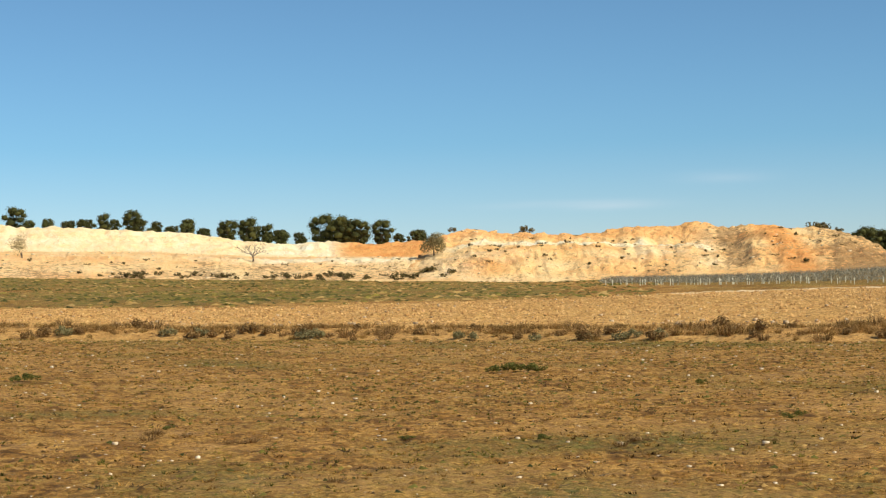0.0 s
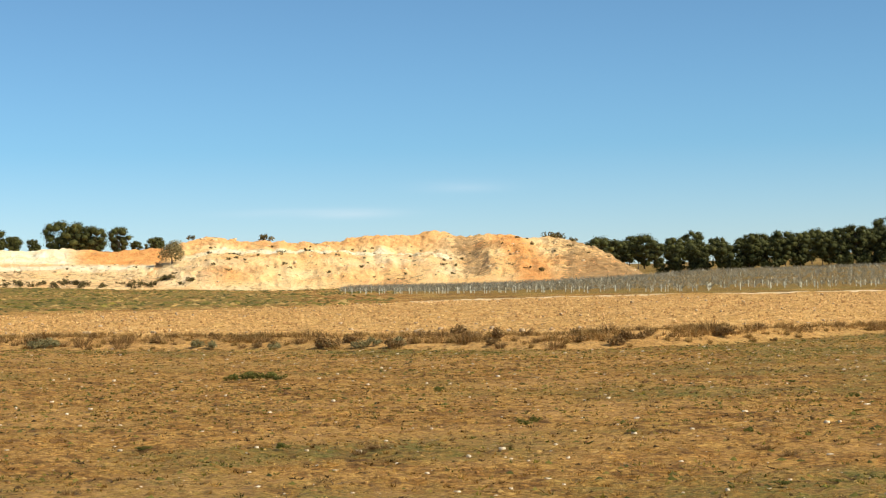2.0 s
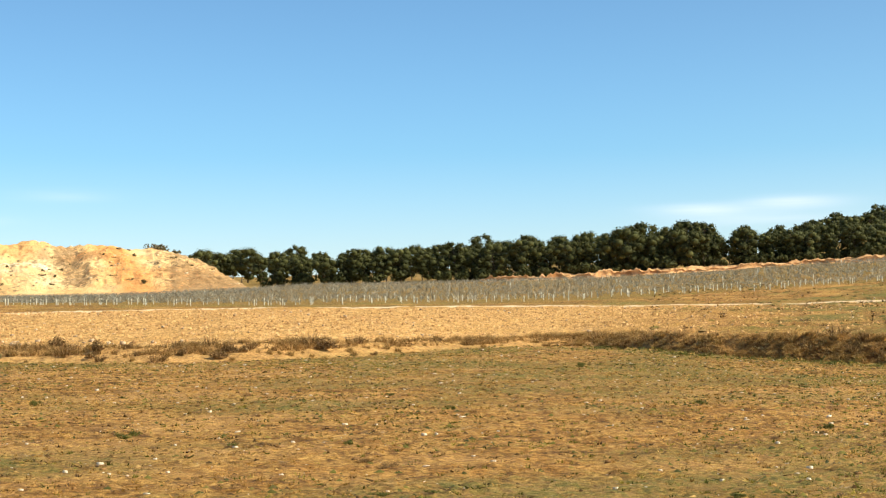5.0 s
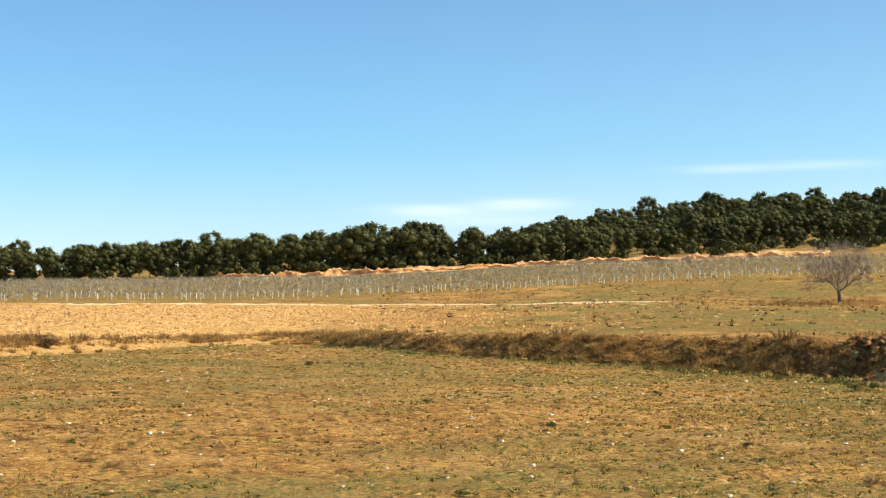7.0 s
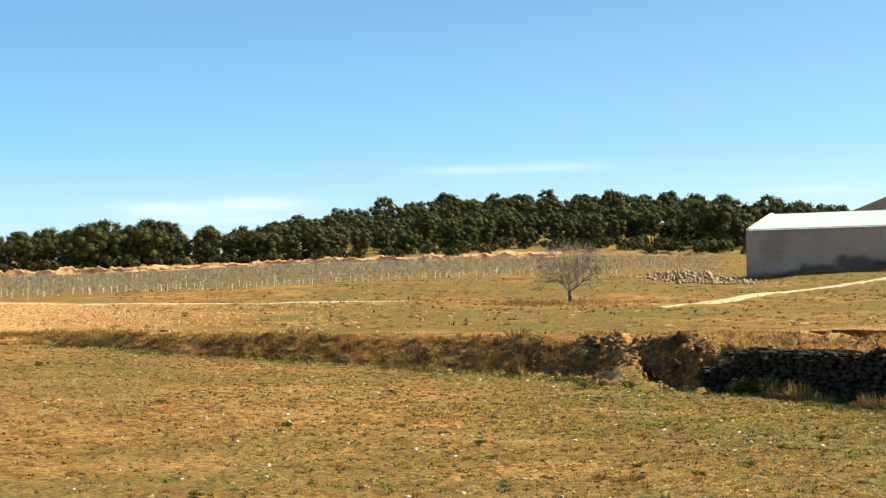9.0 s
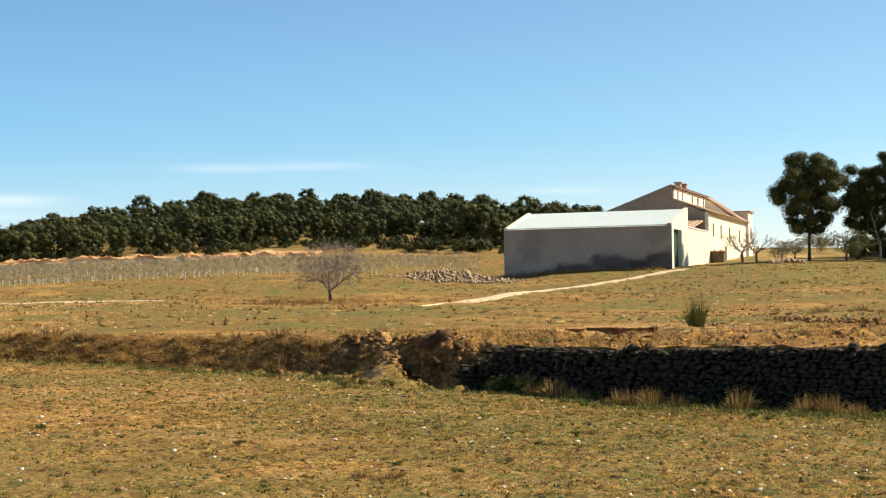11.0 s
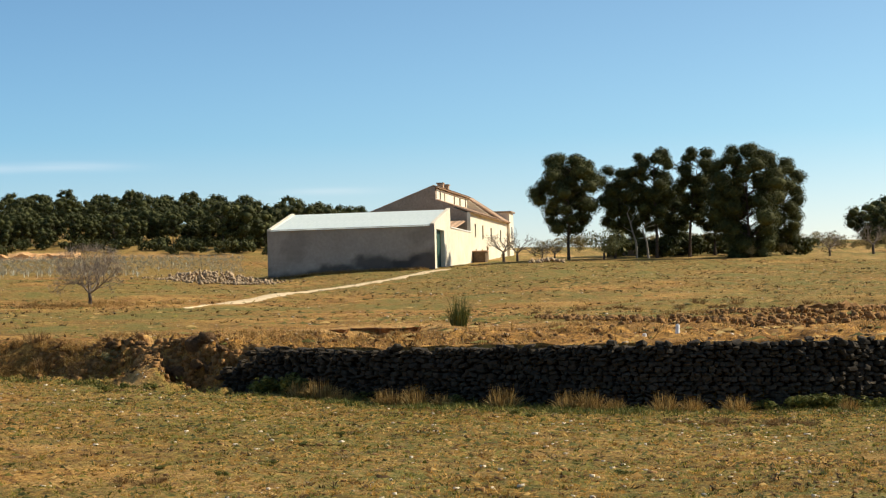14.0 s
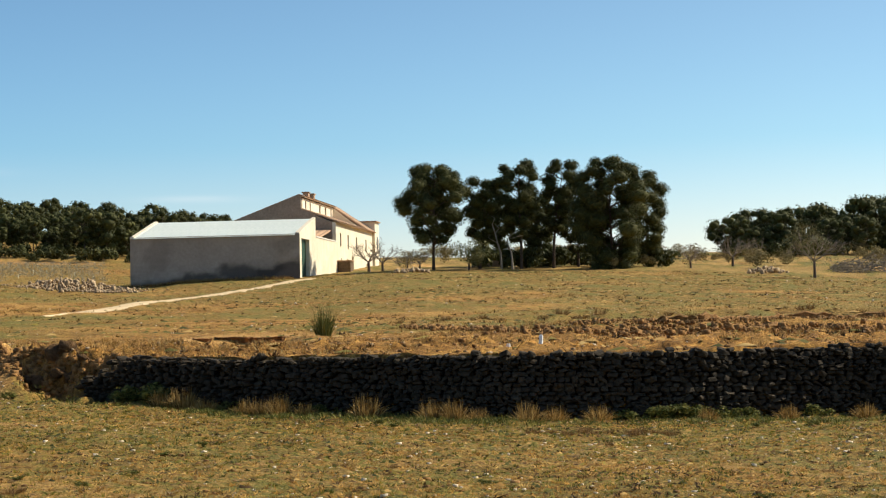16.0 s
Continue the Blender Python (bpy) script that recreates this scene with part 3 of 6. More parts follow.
# ---------------------------------------------------------------- plants
def tube_along(pts, radii, sides=5):
    """Verts and faces of a tapered tube along points."""
    verts, faces = [], []
    pts = [Vector(p) for p in pts]
    for k, p in enumerate(pts):
        t = (pts[min(k + 1, len(pts) - 1)] - pts[max(k - 1, 0)]).normalized()
        u = t.orthogonal().normalized()
        v = t.cross(u)
        for s in range(sides):
            a = 2 * math.pi * s / sides
            verts.append(p + (u * math.cos(a) + v * math.sin(a)) * radii[k])
    for k in range(len(pts) - 1):
        for s in range(sides):
            faces.append((k * sides + s, k * sides + (s + 1) % sides, (k + 1) * sides + (s + 1) % sides, (k + 1) * sides + s))
    faces.append(tuple(range((len(pts) - 1) * sides, len(pts) * sides)))
    return verts, faces


class Gather:
    """Collects verts and faces of many small pieces for one mesh."""

    def __init__(self):
        self.v, self.f = [], []

    def add(self, verts, faces):
        n = len(self.v)
        self.v.extend(verts)
        self.f.extend(tuple(i + n for i in q) for q in faces)

    def mesh(self, name, mat, shade_smooth=False):
        return mesh_of(name, self.v, self.f, mat, shade_smooth)


def tufts(centres, radii, count, size, rnd, flat=0.8, mat=None, name="crown"):
    """Needle or leaf clumps: small bent triangles strewn over and in uneven ball shapes."""
    cs, rs = np.asarray(centres, float), np.asarray(radii, float)
    pick = rnd.choice(len(cs), count, p=rs ** 2 / (rs ** 2).sum())
    dirs = rnd.normal(size=(count, 3))
    dirs /= np.linalg.norm(dirs, axis=1)[:, None]
    r = rs[pick] * rnd.uniform(0.45, 1.08, count) ** 0.6
    pos = cs[pick] + dirs * r[:, None] * np.array([1, 1, flat])
    # each clump lies roughly along the surface of its lobe
    face = dirs + rnd.normal(scale=0.42, size=(count, 3))
    face /= np.linalg.norm(face, axis=1)[:, None]
    side = np.cross(face, rnd.normal(size=(count, 3)))
    side /= np.linalg.norm(side, axis=1)[:, None]
    up = np.cross(side, face)
    s = size * rnd.uniform(0.55, 1.35, count)[:, None]
    v = np.stack([pos - side * s * 0.36, pos + side * s * 0.36, pos + up * s * 0.8 + face * s * 0.25, pos - up * s * 0.7 + face * s * 0.1], 1).reshape(-1, 3)
    base = np.arange(count)[:, None] * 4
    f = np.concatenate([base + [0, 1, 2], base + [1, 0, 3]], 0)
    return mesh_of(name, v, f, mat)


def ball(subdivisions):
    """Verts and triangles of a unit ball of triangles."""
    bm = bmesh.new()
    bmesh.ops.create_icosphere(bm, subdivisions=subdivisions, radius=1)
    out = np.array([v.co[:] for v in bm.verts]), np.array([[v.index for v in f.verts] for f in bm.faces])
    bm.free()
    return out


BALLS = {k: ball(k) for k in (1, 2)}


def clumped_crown(centres, radii, count, size, rnd, mat, flat=0.78, solid=2, name="crown"):
    """Cloud-like crown: a lumpy dark body in every lobe, and needle clumps standing off its surface."""
    cs, rs = np.asarray(centres, float), np.asarray(radii, float)
    bv, bf = BALLS[solid]
    vs, fs, n = [], [], 0
    for c, r in zip(cs, rs):
        v = bv * (0.76 * r * rnd.uniform(0.72, 1.18, (len(bv), 1))) * np.array([1, 1, flat]) + c
        vs.append(v)
        fs.append(bf + n)
        n += len(bv)
    pick = rnd.choice(len(cs), count, p=rs ** 2 / (rs ** 2).sum())
    way = rnd.normal(size=(count, 3)) + np.array([0, 0, 0.25])
    way /= np.linalg.norm(way, axis=1)[:, None]
    pos = cs[pick] + way * (rs[pick] * rnd.uniform(0.62, 1.17, count))[:, None] * np.array([1, 1, flat])
    face = way + rnd.normal(scale=0.55, size=(count, 3))
    face /= np.linalg.norm(face, axis=1)[:, None]
    side = np.cross(face, rnd.normal(size=(count, 3)))
    side /= np.linalg.norm(side, axis=1)[:, None]
    up = np.cross(side, face)
    s = size * rnd.uniform(0.5, 1.4, count)[:, None]
    q = np.stack([pos - side * s * 0.42 - up * s * 0.4, pos + side * s * 0.42 - up * s * 0.4, pos + up * s * 0.8 + face * s * 0.3], 1).reshape(-1, 3)
    fs.append(n + np.arange(count * 3).reshape(-1, 3))
    return mesh_of(name, np.concatenate(vs + [q]), np.concatenate(fs), mat)


def pine_meshes(seed, height=6.0, width=5.0, bare=0.3, count=2000, size=0.2, lobes=22, lean=0.25, solid=1, top=0.6, lobe=0.37):
    """Trunk with limbs, and a domed crown of separate clumps, of an Aleppo pine; top: where the crown is widest."""
    rnd = rng_of(seed)
    g = Gather()
    n = 7
    bend = rnd.normal(scale=lean * height / 12, size=(n, 2)).cumsum(0)
    pts = [Vector((bend[k][0] * k / n, bend[k][1] * k / n, -0.3 + (height * 0.84 + 0.3) * k / (n - 1))) for k in range(n)]
    r0 = 0.013 * height + 0.03
    g.add(*tube_along(pts, [r0 * (1.25 if k == 0 else 1) * (1 - 0.82 * k / (n - 1)) for k in range(n)], 7))
    cs, rs = [], []
    wide = width * 0.5
    for k in range(lobes):
        u = (k + 0.5) / lobes
        z = bare + (0.97 - bare) * u + float(rnd.normal(0, 0.02))
        if u < top:
            prof = 0.45 + 0.55 * math.sin(0.5 * math.pi * u / top)
        else:
            prof = math.sqrt(max(0.02, 1 - ((u - top) / (1.06 - top)) ** 2))
        a = k * 2.4 + float(rnd.uniform(-0.6, 0.6))
        r = wide * lobe * float(rnd.uniform(0.72, 1.15)) * (0.82 if u < 0.3 or u > 0.85 else 1.0)
        rad = max(0.0, wide * prof - 0.85 * r) * float(rnd.uniform(0.55, 1.12))
        p = pts[0].lerp(pts[-1], min(1, z / 0.84))
        c = Vector((p.x + rad * math.cos(a), p.y + rad * math.sin(a), min(z * height, height - 0.78 * r)))
        cs.append(c)
        rs.append(r)
        root = Vector((p.x, p.y, max(height * bare * 0.7, c.z - 0.6 * rad - 0.25)))
        mid = root.lerp(c, 0.55) + Vector((0, 0, -0.08 * rad))
        g.add(*tube_along([root, mid, c], [r0 * 0.4, r0 * 0.26, r0 * 0.1], 4))
    trunk = g.mesh("trunk", M_BARK, True)
    return trunk, clumped_crown(cs, rs, count, size, rnd, M_NEEDLE, solid=solid)


def plant_tree(name, trunk, crown, az, d, rz, scale, label, category, group, crown_name="crown", z=None):
    x, y, g = land_xyz(az, d)
    ob = thing(name, x, y, g if z is None else z, rz, scale, label, category, group)
    part("trunk", trunk, ob)
    if crown:
        part(crown_name, crown, ob)
    return ob


# kinds of pine: height, width, bare stem
PINES = [pine_meshes(100 + k, *q) for k, q in enumerate(((6.4, 5.8, 0.2), (6.9, 5.3, 0.28), (6.0, 6.2, 0.14), (7.5, 5.2, 0.32), (6.2, 5.6, 0.22), (6.7, 6.4, 0.16), (4.6, 4.9, 0.16), (4.9, 4.3, 0.2)))]
BACK_PINES = [pine_meshes(130 + k, *q, 1000, 0.3, 18, solid=1) for k, q in enumerate(((6.4, 5.8, 0.2), (6.9, 5.4, 0.28), (6.0, 6.2, 0.16), (7.5, 5.2, 0.32), (6.2, 5.6, 0.22), (6.7, 6.4, 0.18)))]
rnd = rng_of(7)


def wood_tree(az, d, scale, k, group="pines of the wood edge", label="dark green pine with a rounded crown among others"):
    t, c = PINES[k]
    return plant_tree("pine_tree", t, c, az, d, float(rnd.uniform(0, 360)), scale, label, "tree", group)


def wood_height(az):
    """Scale of the wood's front trees along the edge."""
    return float(np.interp(az, (13, 16, 20, 25, 28, 33, 38, 48), (0.72, 0.76, 0.82, 0.92, 0.98, 0.84, 0.92, 0.97)))


def mesh_arrays(me):
    """Vertices and triangles of a mesh."""
    v = np.empty(len(me.vertices) * 3, np.float32)
    me.vertices.foreach_get("co", v)
    me.calc_loop_triangles()
    f = np.empty(len(me.loop_triangles) * 3, np.int32)
    me.loop_triangles.foreach_get("vertices", f)
    return v.reshape(-1, 3), f.reshape(-1, 3)


def far_wood(places):
    """The trees on the hillside behind the wood edge, joined: (bearing, distance, scale, kind)."""
    parts = [[mesh_arrays(m) for m in pair] for pair in BACK_PINES]
    vs, fs, slots, n = [], [], [], 0
    for az, d, s, k in places:
        x, y, z = land_xyz(az, d)
        a = float(rnd.uniform(0, 6.28))
        turn = np.array(((math.cos(a), -math.sin(a), 0), (math.sin(a), math.cos(a), 0), (0, 0, 1))) * s
        for slot in (0, 1):
            v, f = parts[k][slot]
            vs.append(v @ turn.T + np.array((x, y, z)))
            fs.append(f + n)
            slots.append(np.full(len(f), slot, np.int32))
            n += len(v)
    me = mesh_of("far_wood", np.concatenate(vs), np.concatenate(fs), M_BARK)
    me.materials.append(M_NEEDLE)
    me.polygons.foreach_set("material_index", np.concatenate(slots))
    tagged(new("far_wood", me), "dark green pines covering the hillside behind the wood edge", "wood", kind="stuff")


count = 0
hillside = []
for row in range(13):
    az = 13.2 + float(rnd.uniform(0, 0.8))
    gap = 0.66 if row < 2 else 0.92
    while az < 52.5:
        e = float(line_at(LINES[4], az)[0])
        r = float(line_at(LINES[5], az)[0])
        e = e + 17 * float(smooth(34, 41, az)) * (0.6 + 0.8 * float(rnd.uniform(0, 1)))
        d = e + 3 + (r - e - 2) * (row + rnd.uniform(-0.3, 0.3)) / 12.5
        keep = (row < 2 or az > 33 or row in (3, 6, 9)) and not (az > 48.5 and row < 5)
        if az < 15.4 and d < 338:
            keep = False
        if keep and count < 540:
            s = wood_height(az) * float(rnd.uniform(0.75, 1.15)) * (0.92 if az < 30 else 0.78 + 0.017 * row)
            if row > 4:
                hillside.append((az, max(d, e + 5), s, count % 6))
            else:
                wood_tree(az, max(d, e + 5), s, count % 6)
            count += 1
        az += gap * float(rnd.uniform(0.7, 1.35))

for _ in range(30):
    hillside.append((float(rnd.uniform(46.5, 53.6)), float(rnd.uniform(272, 340)), float(rnd.uniform(0.75, 1.1)), int(rnd.integers(0, 6))))
far_wood(hillside)
for _ in range(16):
    wood_tree(float(rnd.uniform(13.3, 17.0)), float(rnd.uniform(305, 345)), float(rnd.uniform(0.7, 0.95)), int(rnd.integers(0, 6)))

# trees on the plateau above the quarry: bearing, scale
for az, s in ((-15.5, 0.7), (-14.6, 0.6), (-13.5, 0.95), (-12.6, 0.7), (-12.0, 0.65), (-11.5, 0.7), (-10.9, 0.75), (-9.9, 1.25), (-9.3, 0.7), (-8.6, 0.6), (-8.2, 0.65), (-7.6, 0.62),
              (-6.9, 1.15), (-6.3, 0.95), (-5.7, 0.75), (-5.2, 0.9), (-4.6, 0.7), (-3.9, 1.15), (-3.4, 1.1), (-3.0, 1.25), (-2.6, 1.0), (-1.9, 0.95), (-0.9, 0.6), (-0.3, 0.5)):
    wood_tree(az, 352 + float(rnd.uniform(-6, 14)), s * 0.98, int(rnd.integers(5, 8)), "pines above the quarry", "dark green pine standing above the quarry face")
az = -16.0
while az < -0.4:
    wood_tree(az, 362 + float(rnd.uniform(-6, 14)), float(rnd.uniform(0.5, 0.85)), int(rnd.integers(6, 8)), "pines above the quarry", "low dark green pine above the quarry face")
    az += float(rnd.uniform(0.3, 0.75))

# pines behind the upper field: bearing, distance, scale
for az, d, s in ((67.6, 285, 1.05), (68.3, 292, 1.25), (69.0, 284, 1.1), (69.7, 295, 1.3), (70.3, 284, 1.2), (71.0, 296, 1.25), (71.7, 284, 1.35), (72.4, 292, 1.4), (73.2, 286, 1.3), (74.2, 290, 1.3),
                 (68.6, 276, 0.8), (70.9, 274, 0.9), (72.0, 272, 0.9), (75.2, 284, 1.2), (68.0, 280, 0.9), (69.4, 278, 1.0), (70.6, 290, 1.2), (71.4, 278, 1.0), (72.8, 280, 1.1), (73.8, 278, 1.1)):
    wood_tree(az, d, s, (2, 5)[int(rnd.integers(0, 2))], "pines behind the upper field", "dark green pine behind the upper field")

# the grove beside the house: bearing, distance, height, width, bare stem, clumps
GROVE = ((58.15, 190, 11.4, 8.3, 0.26, 17000, 0.15, 44, 0.55, 0.29), (59.65, 194, 10.2, 6.2, 0.3, 8000, 0.2, 24, 0.65, 0.34), (61.0, 193, 12.0, 5.6, 0.3, 8000, 0.1, 26, 0.7, 0.34),
         (62.05, 196, 12.1, 5.4, 0.3, 8000, 0.2, 25, 0.65, 0.36), (62.85, 199, 9.6, 5.4, 0.2, 7000, 0.3, 22, 0.6, 0.36), (63.95, 191, 12.2, 9.2, 0.0, 23000, 0.1, 60, 0.5, 0.27),
         (65.1, 195, 10.6, 6.2, 0.04, 10000, 0.15, 30, 0.55, 0.34), (60.35, 203, 9.0, 6.0, 0.06, 6000, 0.2, 24, 0.6, 0.36), (61.6, 206, 8.6, 6.0, 0.06, 6000, 0.2, 24, 0.6, 0.36))
for k, (az, d, h, w, bare, n, lean, lobes, top, lobe) in enumerate(GROVE):
    t, c = pine_meshes(300 + k, h, w, bare, int(2.2 * n), 0.13, lobes, lean, 2, top, lobe)
    plant_tree("pine_tree", t, c, az, d, 40.0 * k, 1.0, "tall dark green pine in a grove by the farmhouse", "tree", "pines of the grove")


def branch(g, rnd, p, way, length, radius, depth, spread):
    """A limb that forks into finer ones."""
    way = Vector(way).normalized()
    mid = p + way * length * 0.5 + Vector(rnd.normal(scale=0.05 * length, size=3))
    end = p + way * length + Vector(rnd.normal(scale=0.07 * length, size=3))
    g.add(*tube_along([p, mid, end], [radius, radius * 0.8, radius * 0.6], 5 if depth > 2 else 3))
    if depth == 0:
        return
    for _ in range(int(rnd.integers(2, 4)) + (depth < 3)):
        w = way + Vector(rnd.normal(scale=spread, size=3))
        w.z += 0.12
        start = mid.lerp(end, float(rnd.uniform(0.2, 1)))
        branch(g, rnd, start, w, length * float(rnd.uniform(0.6, 0.85)), max(radius * 0.55, 0.007), depth - 1, spread)


M_BROOM = plain("green_broom_twig", (0.07, 0.09, 0.02), (0.17, 0.18, 0.05), 6)
M_FINE = plain("pale_grey_twig", (0.19, 0.155, 0.125), (0.34, 0.285, 0.23), 3)


def bare_tree(seed, stem=0.9, limbs=5, length=0.95, radius=0.13, depth=4, spread=0.55, mat=None):
    rnd = rng_of(seed)
    g = Gather()
    g.add(*tube_along([(0, 0, -0.3), (0.03, 0, stem * 0.5), (0, 0.03, stem)], [radius * 1.35, radius, radius * 0.95], 8))
    top = Vector((0, 0.03, stem))
    fine = Gather()
    for k in range(limbs):
        a = 2 * math.pi * k / limbs + rnd.uniform(-0.4, 0.4)
        w = Vector((math.cos(a), math.sin(a), rnd.uniform(0.45, 1.1)))
        branch(fine, rnd, top, w, length, radius * 0.6, depth, spread)
    return g.mesh("trunk", M_TWIG, True), fine.mesh("crown", mat or M_FINE)


ALMOND = bare_tree(1, 0.7, 7, 1.02, 0.10, 5, 0.6)
ORCHARD = [bare_tree(2, 0.9, 5, 1.0, 0.13, 4, 0.5), bare_tree(3, 0.7, 5, 0.9, 0.11, 4, 0.6)]
almond = plant_tree("almond_tree", *ALMOND, 42.73, 106, 0, 1.0, "leafless almond tree with a forked dark trunk", "tree", "", "crown")
for az, d, s, k, rz in ((56.05, 193, 1.15, 0, 30), (56.5, 195, 1.2, 1, 80), (67.8, 203, 1.15, 0, 120), (66.45, 192, 1.0, 1, 10), (68.5, 225, 1.2, 1, 200), (57.3, 192, 0.75, 1, 150), (57.7, 191, 0.7, 0, 250)):
    plant_tree("bare_tree", *ORCHARD[k], az, d, rz, s, "leafless grey fruit tree with spreading branches", "tree", "bare fruit trees", "crown")


def twiggy(seed, n, h, w, mat, blade=0.02, name="tuft", droop=0.3):
    """A tussock: many narrow stems that spread from one foot."""
    rnd = rng_of(seed)
    a = rnd.uniform(0, 2 * np.pi, n)
    r0 = w * 0.28 * np.sqrt(rnd.uniform(0, 1, n))
    tilt = rnd.uniform(0.05, 1.0, n) ** 1.4
    hh = h * rnd.uniform(0.5, 1.0, n)
    foot = np.stack([r0 * np.cos(a), r0 * np.sin(a), np.full(n, -0.05)], -1)
    tip = np.stack([(r0 + w * 0.5 * tilt) * np.cos(a + rnd.normal(scale=0.4, size=n)), (r0 + w * 0.5 * tilt) * np.sin(a), hh * (1 - droop * tilt)], -1)
    mid = (foot + tip) / 2 + np.array([0, 0, 0.16]) * hh[:, None]
    s = rnd.normal(size=(n, 3))
    s /= np.linalg.norm(s, axis=1)[:, None]
    s *= blade * rnd.uniform(0.6, 1.4, n)[:, None]
    v = np.stack([foot - s, foot + s, mid + s * 0.8, mid - s * 0.8, tip], 1).reshape(-1, 3)
    b = np.arange(n)[:, None] * 5
    f = np.concatenate([b + [0, 1, 2], b + [0, 2, 3], b + [3, 2, 4]], 0)
    return mesh_of(name, v, f, mat)


def leafy(seed, n, h, w, mat, size=0.08, name="foliage"):
    rnd = rng_of(seed)
    m = 7
    cs = np.stack([rnd.normal(scale=w * 0.22, size=m), rnd.normal(scale=w * 0.22, size=m), rnd.uniform(0.3, 0.75, m) * h], -1)
    return tufts(cs, np.full(m, min(w, h) * 0.33), n, size, rnd, 0.9, mat, name)


def rock_bits(seed=1):
    """Unit rock: jittered twenty-sided body."""
    bm = bmesh.new()
    bmesh.ops.create_cube(bm, size=0.72)
    r = rng_of(seed)
    for v in bm.verts:
        v.co = v.co * float(r.uniform(0.7, 1.25)) + Vector(r.normal(scale=0.06, size=3))
    bmesh.ops.triangulate(bm, faces=bm.faces[:])
    vs = np.array([v.co[:] for v in bm.verts])
    fs = np.array([[v.index for v in f.verts] for f in bm.faces])
    bm.free()
    return vs, fs


ROCK_BITS = [rock_bits(k) for k in range(6)]


def strewn_rocks(name, x, y, z, size, rnd, mat, flat=0.65):
    """Many small stones in one mesh."""
    vs, fs, n = [], [], 0
    kind = rnd.integers(0, len(ROCK_BITS), len(x))
    for k, (bv, bf) in enumerate(ROCK_BITS):
        m = np.where(kind == k)[0]
        if not len(m):
            continue
        a = rnd.uniform(0, 2 * np.pi, len(m))
        c, s = np.cos(a), np.sin(a)
        stretch = rnd.uniform(0.7, 1.4, (len(m), 3)) * np.array([1, 1, flat])
        p = bv[None] * stretch[:, None] * size[m][:, None, None]
        q = np.stack([p[..., 0] * c[:, None] - p[..., 1] * s[:, None], p[..., 0] * s[:, None] + p[..., 1] * c[:, None], p[..., 2]], -1)
        q += np.stack([x[m], y[m], z[m]], -1)[:, None]
        vs.append(q.reshape(-1, 3))
        fs.append((bf[None] + (np.arange(len(m)) * len(bv))[:, None, None] + n).reshape(-1, 3))
        n += len(m) * len(bv)
    return mesh_of(name, np.concatenate(vs), np.concatenate(fs), mat)


def strewn_domes(name, x, y, z, size, high, rnd, mat, sides=6):
    """Many low uneven hummocks in one mesh."""
    n = len(x)
    a = np.arange(sides) * 2 * np.pi / sides + rnd.uniform(0, 6.3, n)[:, None] + rnd.normal(scale=0.15, size=(n, sides))
    r = size[:, None] * 0.5 * rnd.uniform(0.55, 1.3, (n, sides))
    ring = np.stack([x[:, None] + r * np.cos(a), y[:, None] + r * np.sin(a), np.broadcast_to(z[:, None], r.shape) - 0.015], -1)
    top = np.stack([x + size * rnd.normal(scale=0.12, size=n), y + size * rnd.normal(scale=0.12, size=n), z + high], -1)
    v = np.concatenate([ring, top[:, None]], 1).reshape(-1, 3)
    b = np.arange(n)[:, None] * (sides + 1)
    f = np.concatenate([b + np.array([k, (k + 1) % sides, sides]) for k in range(sides)], 0)
    return mesh_of(name, v, f, mat)


def strewn_tufts(name, x, y, z, h, w, blades, rnd, mat, width=0.012):
    """Many small tufts of blades in one mesh."""
    n = len(x) * blades
    i = np.repeat(np.arange(len(x)), blades)
    a = rnd.uniform(0, 2 * np.pi, n)
    r = w[i] * rnd.uniform(0, 0.5, n)
    foot = np.stack([x[i] + r * np.cos(a), y[i] + r * np.sin(a), z[i] - 0.01], -1)
    out = w[i] * rnd.uniform(0.1, 0.8, n)
    b = a + rnd.normal(scale=0.6, size=n)
    tip = foot + np.stack([out * np.cos(b), out * np.sin(b), h[i] * rnd.uniform(0.45, 1.1, n)], -1)
    s = np.stack([-np.sin(b), np.cos(b), rnd.normal(scale=0.3, size=n)], -1) * (width * rnd.uniform(0.5, 1.6, n))[:, None]
    v = np.stack([foot - s, foot + s, tip], 1).reshape(-1, 3)
    me = mesh_of(name, v, np.arange(n * 3).reshape(-1, 3), mat)
    tone = me.attributes.new("tone", "FLOAT", "POINT")
    tone.data.foreach_set("value", np.repeat(rnd.uniform(0, 1, len(x))[i], 3).astype(np.float32))
    return me


# ---------------------------------------------------------------- barn and farmhouse
U_AZ = 65.3
FRAME = Matrix(((math.sin(radians(U_AZ + 90)), math.sin(radians(U_AZ)), 0, 0), (math.cos(radians(U_AZ + 90)), math.cos(radians(U_AZ)), 0, 0), (0, 0, 1, 0), (0, 0, 0, 1)))


def at_yard(name, w, u, z, label, category):
    """A thing standing in the yard's grid: w to the sunny side, u away from the eye."""
    ob = new(name)
    ob.empty_display_size = 0.3
    ob.matrix_world = FRAME @ Matrix.Translation((w, u, z))
    return tagged(ob, label, category)


def boxes(name, mat, parent, *pairs, label="", bevel=0.0):
    bm = bmesh.new()
    for lo, hi in pairs:
        box(bm, lo, hi)
    if bevel:
        bmesh.ops.bevel(bm, geom=bm.edges[:], offset=bevel, segments=1, affect="EDGES")
    return part(name, mesh_bm(name, bm, mat), parent, label)


